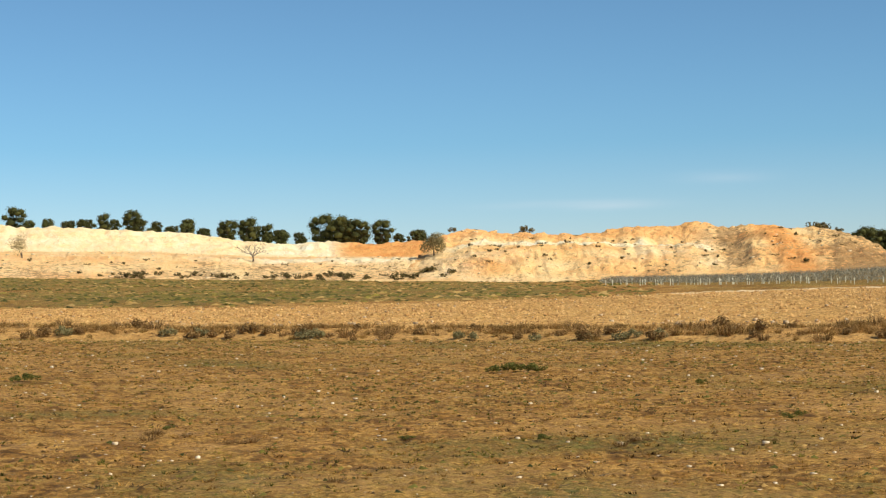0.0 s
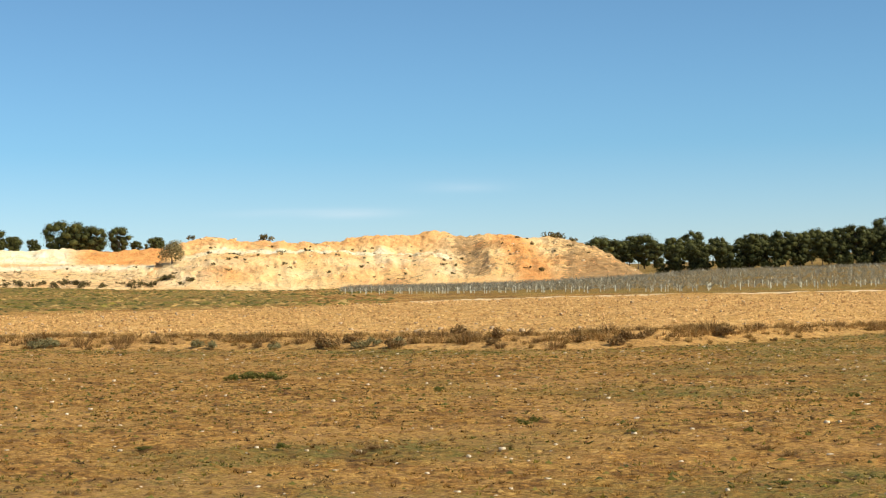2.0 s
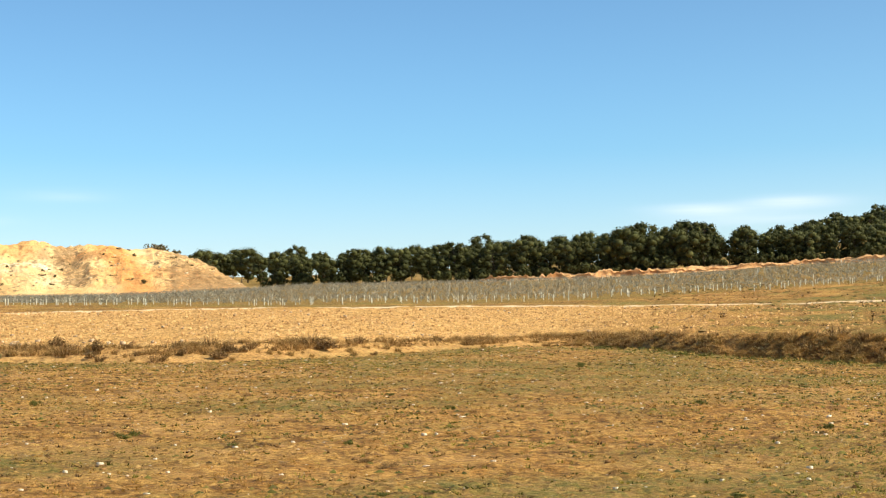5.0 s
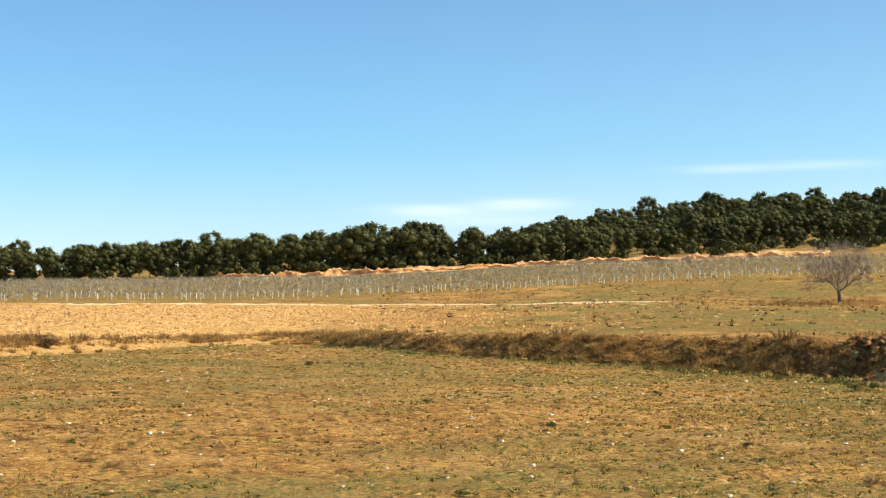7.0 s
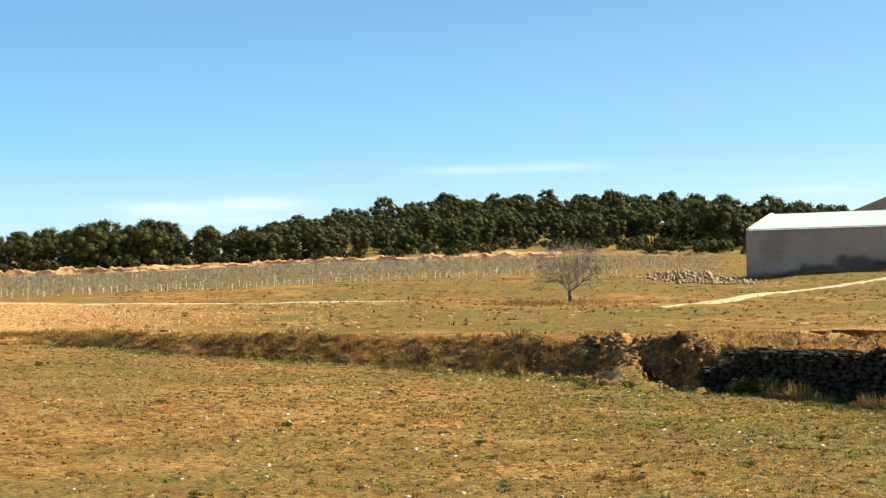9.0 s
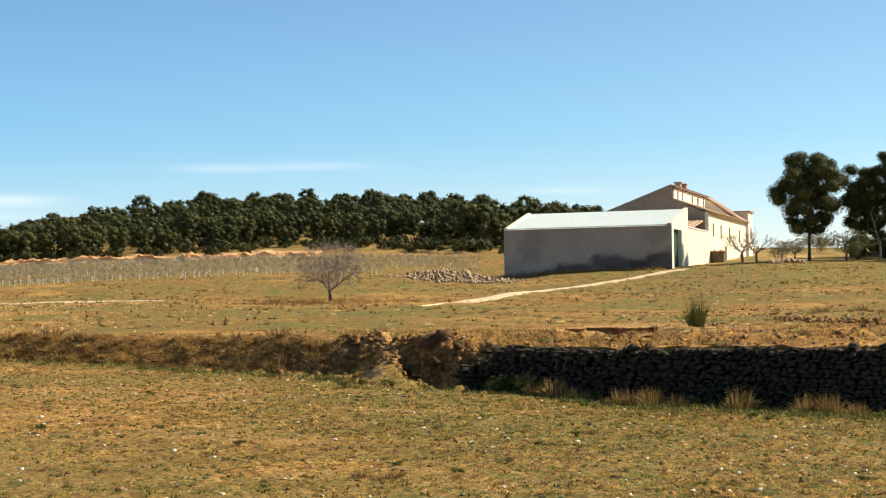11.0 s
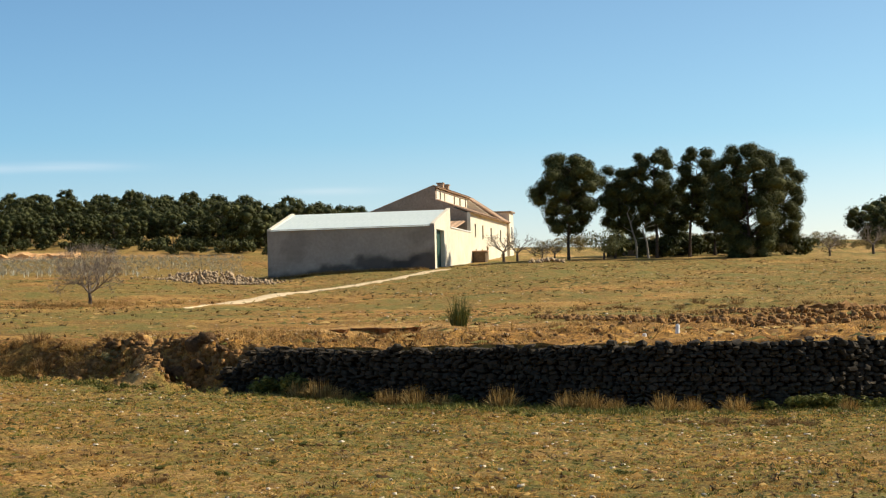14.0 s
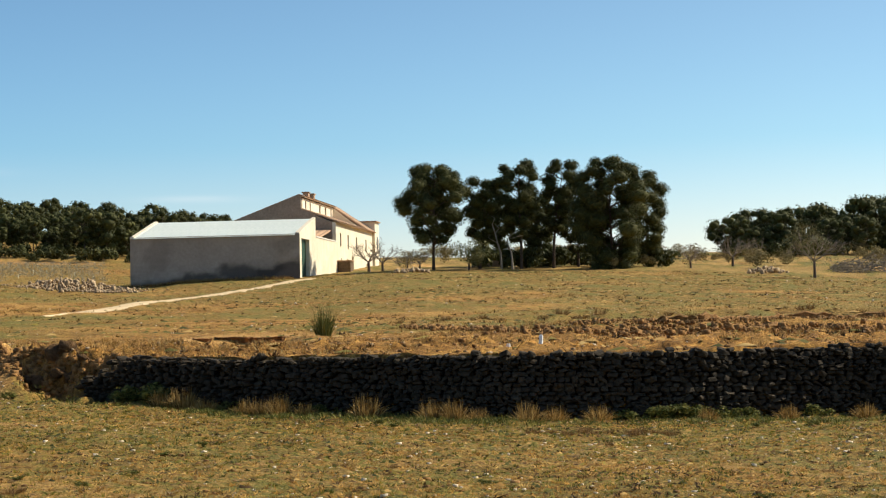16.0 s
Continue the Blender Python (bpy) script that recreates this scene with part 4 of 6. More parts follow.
def prism(name, mat, parent, profile, y0, y1, label=""):
    """Upright profile of (x, z) drawn out from y0 to y1."""
    n = len(profile)
    v = [(x, y0, z) for x, z in profile] + [(x, y1, z) for x, z in profile]
    f = [tuple(range(n)), tuple(range(2 * n - 1, n - 1, -1))] + [(k, k + n, (k + 1) % n + n, (k + 1) % n) for k in range(n)]
    me = mesh_of(name, v, f, mat)
    bm = bmesh.new()
    bm.from_mesh(me)
    bmesh.ops.recalc_face_normals(bm, faces=bm.faces)
    bm.to_mesh(me)
    bm.free()
    return part(name, me, parent, label)


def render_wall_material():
    m, n, l, b = material("stained_shaded_render", 0.92)
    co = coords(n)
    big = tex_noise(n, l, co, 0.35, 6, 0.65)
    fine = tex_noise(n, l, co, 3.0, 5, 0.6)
    # grey render toned down: the long wall's shade is part of this ramp
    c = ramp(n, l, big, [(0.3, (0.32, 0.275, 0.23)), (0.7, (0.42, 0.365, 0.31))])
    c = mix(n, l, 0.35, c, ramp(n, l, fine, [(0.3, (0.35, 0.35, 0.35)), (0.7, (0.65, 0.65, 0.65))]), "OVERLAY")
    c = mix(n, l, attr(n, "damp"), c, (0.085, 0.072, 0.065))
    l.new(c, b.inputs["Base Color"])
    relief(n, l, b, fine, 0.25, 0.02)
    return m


M_STAINED_SHADED = render_wall_material()


def build_barn():
    w0, w1, u0, u1, eave, ridge, low = 0.0, 17.7, 0.0, 9.0, 4.6, 6.75, -3.0
    ob = at_yard("barn", -53.6, 176.4, 6.7, "grey rendered barn with a pale sheet metal roof and green door", "barn")
    # long wall as a fine sheet with thickness, so that its damp foot can be weathered
    nx, nz = 110, 40
    xs, zs = np.linspace(w0, w1, nx), np.linspace(low, eave, nz)
    gx, gz = np.meshgrid(xs, zs)
    v = np.concatenate([np.stack([gx, gx * 0 + u0, gz], -1).reshape(-1, 3), np.stack([gx, gx * 0 + u0 + 0.35, gz], -1).reshape(-1, 3)])
    i, j = np.meshgrid(np.arange(nz - 1), np.arange(nx - 1), indexing="ij")
    q = np.stack([i * nx + j, i * nx + j + 1, (i + 1) * nx + j + 1, (i + 1) * nx + j], -1).reshape(-1, 4)
    me = mesh_of("wall", v, np.concatenate([q, q[:, ::-1] + nx * nz]), M_STAINED_SHADED)
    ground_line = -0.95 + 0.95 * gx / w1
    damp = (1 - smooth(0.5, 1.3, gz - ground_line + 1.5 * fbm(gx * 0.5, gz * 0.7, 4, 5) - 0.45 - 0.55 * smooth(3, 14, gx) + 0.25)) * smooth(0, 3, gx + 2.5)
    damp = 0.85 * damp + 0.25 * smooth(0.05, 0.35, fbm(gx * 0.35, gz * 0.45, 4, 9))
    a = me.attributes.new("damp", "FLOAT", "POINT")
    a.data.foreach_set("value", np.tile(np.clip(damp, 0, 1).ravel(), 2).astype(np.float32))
    part("wall", me, ob, "grey rendered wall, toned down for its shaded side, with a dark damp foot")

    def side(x0, x1, pieces, name, label):
        bm = bmesh.new()
        for (a0, z0), (a1, z1), (a2, z2), (a3, z3) in pieces:
            vs = [bm.verts.new((x, y, z)) for x in (x0, x1) for y, z in ((a0, z0), (a1, z1), (a2, z2), (a3, z3))]
            bm.faces.new(vs[:4])
            bm.faces.new(vs[4:][::-1])
            for k in range(4):
                bm.faces.new((vs[k], vs[k + 4], vs[(k + 1) % 4 + 4], vs[(k + 1) % 4]))
        bmesh.ops.recalc_face_normals(bm, faces=bm.faces)
        part(name, mesh_bm(name, bm, M_CREAM), ob, label)

    def top(y):
        return eave + 0.12 + (ridge - 0.1 - eave) * (y - u0) / (u1 - u0)

    d0, d1, dh = 1.3, 5.5, 4.2
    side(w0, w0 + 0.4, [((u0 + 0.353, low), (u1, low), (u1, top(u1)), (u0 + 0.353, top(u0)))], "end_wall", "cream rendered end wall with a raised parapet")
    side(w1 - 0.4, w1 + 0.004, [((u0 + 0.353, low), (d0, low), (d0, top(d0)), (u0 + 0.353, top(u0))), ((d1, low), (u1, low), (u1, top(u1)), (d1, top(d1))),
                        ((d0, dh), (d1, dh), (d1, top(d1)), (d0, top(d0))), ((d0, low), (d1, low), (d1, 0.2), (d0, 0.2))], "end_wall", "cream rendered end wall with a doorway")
    boxes("corner_pier", M_STAINED_SHADED, ob, ((w1 - 0.4, u0 + 0.02, eave), (w1 + 0.004, u0 + 0.352, top(u0))), label="rendered corner pier")
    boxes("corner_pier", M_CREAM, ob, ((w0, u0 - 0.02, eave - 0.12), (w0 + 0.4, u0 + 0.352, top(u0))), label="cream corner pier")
    boxes("back_wall", M_CREAM, ob, ((w0 + 0.4, u1 - 0.3, low), (w1 - 0.4, u1, ridge - 0.35)))
    # roof sheets with lapped seams
    n = 17
    step = (w1 - w0 - 0.8) / n
    ang = math.atan2(ridge - eave, u1 - u0)
    length = math.hypot(ridge - eave, u1 - u0) + 0.3
    bm = bmesh.new()
    box(bm, (0.006, -0.25, 0), (step - 0.006, length - 0.25, 0.05))
    for k in range(4):
        box(bm, (step * (0.1 + 0.25 * k), -0.25, 0.05), (step * (0.1 + 0.25 * k) + 0.06, length - 0.25, 0.064))
    sheet = mesh_bm("roof_sheet", bm, M_METAL)
    for k in range(n):
        s = part("roof_sheet", sheet, ob, "pale sheet metal" if k == 0 else "")
        s.matrix_local = pose(w0 + 0.4 + k * step, u0, eave - 0.12 + 0.006 * (k % 2), math.degrees(ang) - 0.4)
    # doorway: one leaf pushed aside, the other shut
    door = boxes("door", M_GREEN, ob, ((w1 - 0.36, d0 + 0.02, 0.2), (w1 - 0.28, d0 + 1.9, dh - 0.02)), label="dark green sheet metal door leaf")
    for z in (0.9, 2.2, 3.5):
        boxes("rail", M_GREEN, door, ((w1 - 0.28, d0 + 0.02, z), (w1 - 0.25, d0 + 1.9, z + 0.1)))
    boxes("door", M_GREEN, ob, ((w1 - 0.45, d0 + 2.4, 0.2), (w1 - 0.41, d1 - 0.02, dh - 0.02)), label="dark green sheet metal door leaf")
    boxes("threshold", M_WHITE, ob, ((w1 - 0.2, d0 - 0.4, -0.4), (w1 + 0.7, d1 + 0.5, 0.02)), label="pale concrete doorstep")
    return ob


build_barn()


def tiled_roof(ob, x0, z0, x1, z1, y0, y1, name="roof"):
    """Slab from (x0, z0) down to (x1, z1), with rounded tile courses running down it."""
    run, ang = math.hypot(x1 - x0, z1 - z0), math.atan2(z1 - z0, x1 - x0)
    deck = boxes(name, M_TILE, ob, ((0, y0, -0.12), (run, y1, 0)), label="weathered clay tile roof")
    deck.matrix_local = Matrix.Translation((x0, 0, z0)) @ Matrix.Rotation(-ang, 4, "Y")
    n = max(3, int((y1 - y0) / 0.42))
    bm = bmesh.new()
    s = (y1 - y0) / n
    for a in range(5):
        p, q = math.pi * a / 5, math.pi * (a + 1) / 5
        c = [bm.verts.new((x, s * 0.36 * math.cos(t), 0.1 * math.sin(t))) for x in (0, run + 0.08) for t in (p, q)]
        bm.faces.new((c[0], c[1], c[3], c[2]))
    bmesh.ops.recalc_face_normals(bm, faces=bm.faces)
    me = mesh_bm("tile_course", bm, M_TILE)
    for k in range(n):
        t = part("tile_course", me, deck)
        t.matrix_local = Matrix.Translation((0, y0 + (k + 0.5) * s, 0.0))
    return deck


def wall_with_openings(ob, x0, x1, y0, y1, z0, z1, holes, mat, name="wall", label=""):
    """A wall along y with real openings (ya, yb, za, zb), each closed by a pane or leaf set back in it."""
    bm = bmesh.new()
    cuts = sorted({y0, y1, *[h[0] for h in holes], *[h[1] for h in holes]})
    for a, b in zip(cuts, cuts[1:]):
        m = (a + b) / 2
        spans = sorted((h[2], h[3]) for h in holes if h[0] < m < h[1])
        z = z0
        for lo, hi in spans:
            if lo > z:
                box(bm, (x0, a, z), (x1, b, lo))
            z = hi
        if z < z1:
            box(bm, (x0, a, z), (x1, b, z1))
    bmesh.ops.remove_doubles(bm, verts=bm.verts, dist=0.001)
    return part(name, mesh_bm(name, bm, mat), ob, label)


def window_in(ob, x, ya, yb, za, zb, kind="window"):
    win = boxes(kind, M_GLASS if kind == "window" else M_WOOD, ob, ((x - 0.28, ya, za), (x - 0.24, yb, zb)), label="dark narrow window" if kind == "window" else "brown wooden door")
    t = 0.07
    boxes("frame", M_WOOD, win, ((x - 0.24, ya, za), (x - 0.18, ya + t, zb)), ((x - 0.24, yb - t, za), (x - 0.18, yb, zb)), ((x - 0.24, ya + t, zb - t), (x - 0.18, yb - t, zb)))
    if kind == "window":
        boxes("sill", M_CREAM, win, ((x - 0.3, ya - 0.1, za - 0.1), (x + 0.06, yb + 0.1, za - 0.002)))


def build_house():
    # x to the sunny side (facade at 0), y away, z over the yard
    ob = at_yard("farmhouse", -35.9, 197.5, 7.6, "old cream farmhouse with tiled roofs and a raised attic", "house")
    low, far = -3.0, 26.0
    eave, attic0, attic1, ridge = 6.05, 7.6, 8.95, 9.2
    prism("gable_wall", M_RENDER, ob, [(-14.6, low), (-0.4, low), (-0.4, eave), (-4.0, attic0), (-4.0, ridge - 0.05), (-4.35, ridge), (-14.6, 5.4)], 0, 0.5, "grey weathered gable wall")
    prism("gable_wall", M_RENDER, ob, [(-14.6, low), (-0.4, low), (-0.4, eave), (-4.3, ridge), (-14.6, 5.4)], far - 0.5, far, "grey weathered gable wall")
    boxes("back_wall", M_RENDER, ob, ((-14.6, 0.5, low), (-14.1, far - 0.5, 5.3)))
    holes = [(2.6, 3.5, 3.4, 4.9), (7.6, 8.5, 3.3, 4.9), (13.4, 14.4, 3.3, 4.9), (2.9, 3.6, 0.9, 2.0), (7.0, 7.9, 0.8, 2.1), (10.4, 11.7, -0.4, 2.5), (20.5, 21.4, 3.3, 4.9), (21.0, 22.0, -0.2, 1.9)]
    wall_with_openings(ob, -0.4, 0, 0, far, low, eave, holes, M_CREAM, "facade", "cream rendered facade with narrow windows")
    for h in holes:
        window_in(ob, 0, *h, kind="door" if h[2] < 0 else "window")
    slots = [(2.2, 3.0), (4.9, 5.6), (10.8, 11.7), (14.4, 15.4), (18.2, 19.0)]
    wall_with_openings(ob, -4.3, -3.95, 0.5, 20.0, attic0 - 0.3, attic1, [(a, b, attic0 + 0.1, attic1 - 0.25) for a, b in slots], M_CREAM, "attic_wall", "cream attic wall with dark openings")
    for a, b in slots:
        window_in(ob, -3.95, a, b, attic0 + 0.1, attic1 - 0.25)
    tiled_roof(ob, -14.9, 5.3, -4.3, ridge + 0.05, 0.06, far + 0.3)
    tiled_roof(ob, -4.3, ridge + 0.08, -3.6, ridge - 0.12, 0.0, 20.2)
    tiled_roof(ob, -3.94, attic0 + 0.05, 0.45, eave - 0.02, 0.02, 20.2)
    prism("attic_end", M_CREAM, ob, [(-4.3, attic0 - 0.3), (-0.2, eave), (-4.2, ridge - 0.1)], 19.85, 20.15)
    tiled_roof(ob, -4.3, ridge + 0.08, 0.45, eave - 0.02, 20.2, far)
    for y, s in ((8.2, 0.35), (11.2, 0.4)):
        ch = boxes("chimney", M_TILE, ob, ((-5.0 - s, y - s, 8.2), (-5.0 + s, y + s, 10.05)), label="square masonry chimney")
        boxes("cap", M_TILE, ch, ((-5.1 - s, y - s - 0.1, 10.05), (-4.9 + s, y + s + 0.1, 10.17)))
    tower = boxes("end_block", M_CREAM, ob, ((-2.2, far + 0.002, low), (0.35, far + 3.2, 7.4)), label="taller cream end block")
    boxes("roof_slab", M_TILE, tower, ((-2.4, far - 0.2, 7.4), (0.6, far + 3.4, 7.56)))
    boxes("window", M_GLASS, tower, ((0.35, far + 1.4, 4.0), (0.37, far + 2.3, 5.6)))
    return ob


build_house()


def build_yard():
    ob = at_yard("courtyard_wall", -35.9, 185.4, 7.0, "cream rendered courtyard wall between barn and house", "wall")
    boxes("wall", M_CREAM, ob, ((-0.4, 0.002, -3), (0, 12.09, 4.35)))
    boxes("coping", M_WHITE, ob, ((-0.5, 0.002, 4.35), (0.08, 12.09, 4.47)))
    shed = at_yard("lean_to_shed", -36.4, 197.4, 7.0, "lean-to with an old clay tile roof behind the courtyard wall", "shed")
    shed.matrix_world = shed.matrix_world @ pose(0, 0, 0, 0, 0, -90)
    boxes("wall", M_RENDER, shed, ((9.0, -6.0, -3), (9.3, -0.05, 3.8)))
    tiled_roof(shed, 0.05, 5.7, 10.0, 4.1, -6.0, -0.05)
    hut = at_yard("stone_hutch", -35.9, 198.2, 7.4, "low brown stone hutch against the facade", "shed")
    boxes("wall", M_WOOD, hut, ((0.004, 0, -2), (1.5, 1.6, 1.75)), label="brown weathered walling")
    boxes("roof", M_TILE, hut, ((0.004, -0.15, 1.75), (1.65, 1.75, 1.87)))


build_yard()

# ---------------------------------------------------------------- dry stone wall
def wall_frame(az):
    """Foot point, run direction, outward direction and height of the dry stone wall at a bearing."""
    d, z = (float(q) for q in line_at(LINES[0], az))
    d2 = float(line_at(LINES[0], az + 0.2)[0])
    _, zt = (float(q) for q in line_at(LINES[1], az))
    p, q = Vector((*plan(az, d), 0)), Vector((*plan(az + 0.2, d2), 0))
    run = (q - p).normalized()
    out = Vector((run.y, -run.x, 0))
    if out.dot(p) > 0:
        out = -out
    return p, run, out, z, zt


def stone_piece(seed):
    """Unit stone block with knocked-off corners."""
    bm = bmesh.new()
    bmesh.ops.create_cube(bm, size=1)
    bmesh.ops.bevel(bm, geom=bm.verts[:] + bm.edges[:], offset=0.16, segments=1, affect="EDGES")
    r = rng_of(seed)
    for v in bm.verts:
        v.co += Vector(r.normal(scale=0.075, size=3))
    return mesh_bm("stone", bm, M_STONE_SHADED)


# near-black core behind the stones: shade of the deep joints painted in
M_JOINT_SHADE = plain("shaded_joint_earth", (0.03, 0.02, 0.012), (0.07, 0.05, 0.03), 6)
STONES = [stone_piece(k) for k in range(10)]


def build_dry_wall():
    ob = tagged(new("dry_stone_wall"), "dry stone terrace wall of rough limestone blocks, coloured dark for its shaded face", "wall")
    azs = np.arange(WALL_FROM, 79, 0.5)
    v, f = [], []
    for k, az in enumerate(azs):
        p, run, out, z, zt = wall_frame(float(az))
        ht = z + (zt - 0.08 - z) * min(1.0, 0.3 + (float(az) - WALL_FROM) * 0.45)
        for q, h in ((out * -0.1, z - 0.3), (out * -0.22, ht), (out * -0.75, ht), (out * -0.75, z - 0.3)):
            c = p + q
            v.append((c.x, c.y, h))
        if k:
            f += [((k - 1) * 4 + s, k * 4 + s, k * 4 + (s + 1) % 4, (k - 1) * 4 + (s + 1) % 4) for s in range(4)]
    f += [(0, 1, 2, 3), tuple(len(v) - 4 + s for s in (3, 2, 1, 0))]
    part("core", mesh_of("core", v, f, M_JOINT_SHADE), ob)
    rnd = rng_of(55)
    rest_v, rest_f, made = [], [], 0
    base = [(np.array([q.co[:] for q in m.vertices]), [tuple(p.vertices) for p in m.polygons]) for m in STONES]
    level = 0
    hgt = 0.0
    while hgt < 1.62:
        course = float(rnd.uniform(0.06, 0.115))
        az = WALL_FROM + float(rnd.uniform(0, 0.3))
        while az < 78.5:
            p, run, out, z, zt = wall_frame(az)
            length = float(rnd.uniform(0.08, 0.23))
            top = zt - z + 0.0 + 0.03 * math.sin(az * 7)
            broken = az < WALL_FROM + 1.6 and hgt > (0.35 + (az - WALL_FROM) * 0.45) * top + float(rnd.uniform(-0.12, 0.15))
            if hgt + course * 0.6 < top and not broken:
                c = p + out * (0.02 - 0.12 * hgt / 1.4 + float(rnd.uniform(-0.05, 0.045)))
                h = z - 0.02 + hgt + course / 2 + float(rnd.uniform(-0.015, 0.015))
                m = Matrix.Translation((c.x, c.y, h)) @ Matrix(((run.x, -out.x, 0, 0), (run.y, -out.y, 0, 0), (0, 0, 1, 0), (0, 0, 0, 1))) @ pose(0, 0, 0, float(rnd.normal(0, 5)), float(rnd.normal(0, 15)), float(rnd.normal(0, 9)))
                m = m @ Matrix.Diagonal((length * 0.98, 0.26, course * float(rnd.uniform(0.8, 1.1)), 1))
                k = int(rnd.integers(0, len(STONES)))
                if 58.5 < az < 69.5 and made < 300 and rnd.uniform() < 0.72:
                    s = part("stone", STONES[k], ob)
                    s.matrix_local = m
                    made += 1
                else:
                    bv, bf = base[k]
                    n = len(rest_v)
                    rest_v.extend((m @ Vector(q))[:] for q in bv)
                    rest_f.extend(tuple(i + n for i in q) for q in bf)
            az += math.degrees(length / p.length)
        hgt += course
    s = part("stonework", mesh_of("stonework", rest_v, rest_f, M_STONE_SHADED), ob)
    tagged(s, "rough limestone blocks", kind="stuff")


build_dry_wall()

# ---------------------------------------------------------------- path to the barn
def ribbon(name, marks, half, label, category, taper=1.5):
    """A worn strip that lies on the land along marks of (bearing, distance)."""
    marks = np.array(marks, float)
    t = np.linspace(0, len(marks) - 1, 24 * len(marks))
    az, d = np.interp(t, np.arange(len(marks)), marks[:, 0]), np.interp(t, np.arange(len(marks)), marks[:, 1])
    x, y = plan(az, d)
    tx, ty = np.gradient(x), np.gradient(y)
    n = np.hypot(tx, ty)
    nx, ny = -ty / n, tx / n
    m = 7
    wide = half * (0.1 + 0.9 * smooth(0, taper, t)) * (0.15 + 0.85 * (1 - smooth(t[-1] - 0.4, t[-1], t))) * (1 + 0.25 * vnoise(t * 5, t * 0, 3) + 0.25 * vnoise(t * 17, t * 0, 4))
    o = np.linspace(-1, 1, m)
    px, py = x[:, None] + nx[:, None] * o * wide[:, None], y[:, None] + ny[:, None] * o * wide[:, None]
    z = land(np.degrees(np.arctan2(px, py)), np.hypot(px, py)) + np.array([-0.03, 0.045, 0.06, 0.06, 0.06, 0.045, -0.03])
    v = np.stack([px, py, z], -1).reshape(-1, 3)
    i, j = np.meshgrid(np.arange(len(t) - 1), np.arange(m - 1), indexing="ij")
    f = np.stack([i * m + j, i * m + j + 1, (i + 1) * m + j + 1, (i + 1) * m + j], -1).reshape(-1, 4)
    tagged(new(name, mesh_of(name, v, f, M_PATH, True)), label, category, kind="structure")


ribbon("path", ((45.64, 93.7), (47.2, 104), (48.75, 117), (50.5, 133), (52.0, 147), (53.2, 160), (53.9, 170), (54.3, 177)), 0.85, "pale trodden earth path leading to the barn", "path")
ribbon("track", [(a, float(line_at(LINES[2], a)[0]) + 0.5) for a in np.arange(6.0, 37.6, 1.5)], 0.65, "pale earth track in front of the vineyard", "track")

# ---------------------------------------------------------------- vineyard
def build_vineyard():
    rnd = rng_of(77)
    posts, canes = [], []
    tube = Gather()
    tube.add(*tube_along([(0, 0, -0.1), (0, 0, 0.48)], [0.034, 0.034], 4))
    tv, tf = np.array([q[:] for q in tube.v]), np.array([q for q in tube.f if len(q) == 4])
    row = 0
    for off in np.arange(0.0, 116, 2.5):
        az = 5.2 + float(rnd.uniform(0, 0.4))
        while az < 47.6:
            d = float(line_at(LINES[3], az)[0]) + off
            e = float(line_at(LINES[4], az)[0])
            lim = e - (2 + 22 * smooth(24, 30, az) * (1 - smooth(30, 36, az)))
            if d < lim and not (az > 44.5 and d < 195) and rnd.uniform() < 0.93:
                posts.append((az, d))
            az += math.degrees(1.15 / d) * float(rnd.uniform(0.9, 1.1))
    p = np.array(posts)
    x, y = plan(p[:, 0], p[:, 1])
    z = land(p[:, 0], p[:, 1])
    front = p[:, 1] - line_at(LINES[3], p[:, 0])[0]
    white = rnd.uniform(size=len(p)) < np.where(front < 10, 0.75, 0.05)
    q = np.stack([x, y, z], -1)[white]
    v = (tv[None] * np.array([1, 1, 1]) + q[:, None]).reshape(-1, 3)
    f = (tf[None] + (np.arange(len(q)) * len(tv))[:, None, None]).reshape(-1, 4)
    tagged(new("vine_tubes", mesh_of("vine_tubes", v, f, M_TUBE)), "pale grow tubes standing in vineyard rows", "vine tubes", kind="stuff")
    tagged(new("vines", strewn_tufts("vines", x, y, z + 0.22, np.full(len(x), 0.48), np.full(len(x), 0.9), 18, rnd, M_CANE, 0.014)), "leafless grey-brown vines in long rows", "vines", kind="stuff")


M_CANE = island("vine_cane", [(0.0, (0.16, 0.15, 0.11)), (0.6, (0.30, 0.285, 0.215)), (1.0, (0.48, 0.46, 0.37))], 0.9, 0.25)
build_vineyard()

# ---------------------------------------------------------------- raw earth scarps
M_RAWBANK = plain("raw_orange_earth", (0.48, 0.23, 0.085), (0.86, 0.54, 0.26), 0.5, bump=0.9, distance=0.2)
SCARP_UP = ((62.5, 58), (64.2, 56), (66.8, 55), (69.4, 61), (72, 63), (75.5, 65))
SCARP_MID = ((57.0, 62), (60, 55), (62, 50), (65, 48), (69, 50), (75.5, 52))


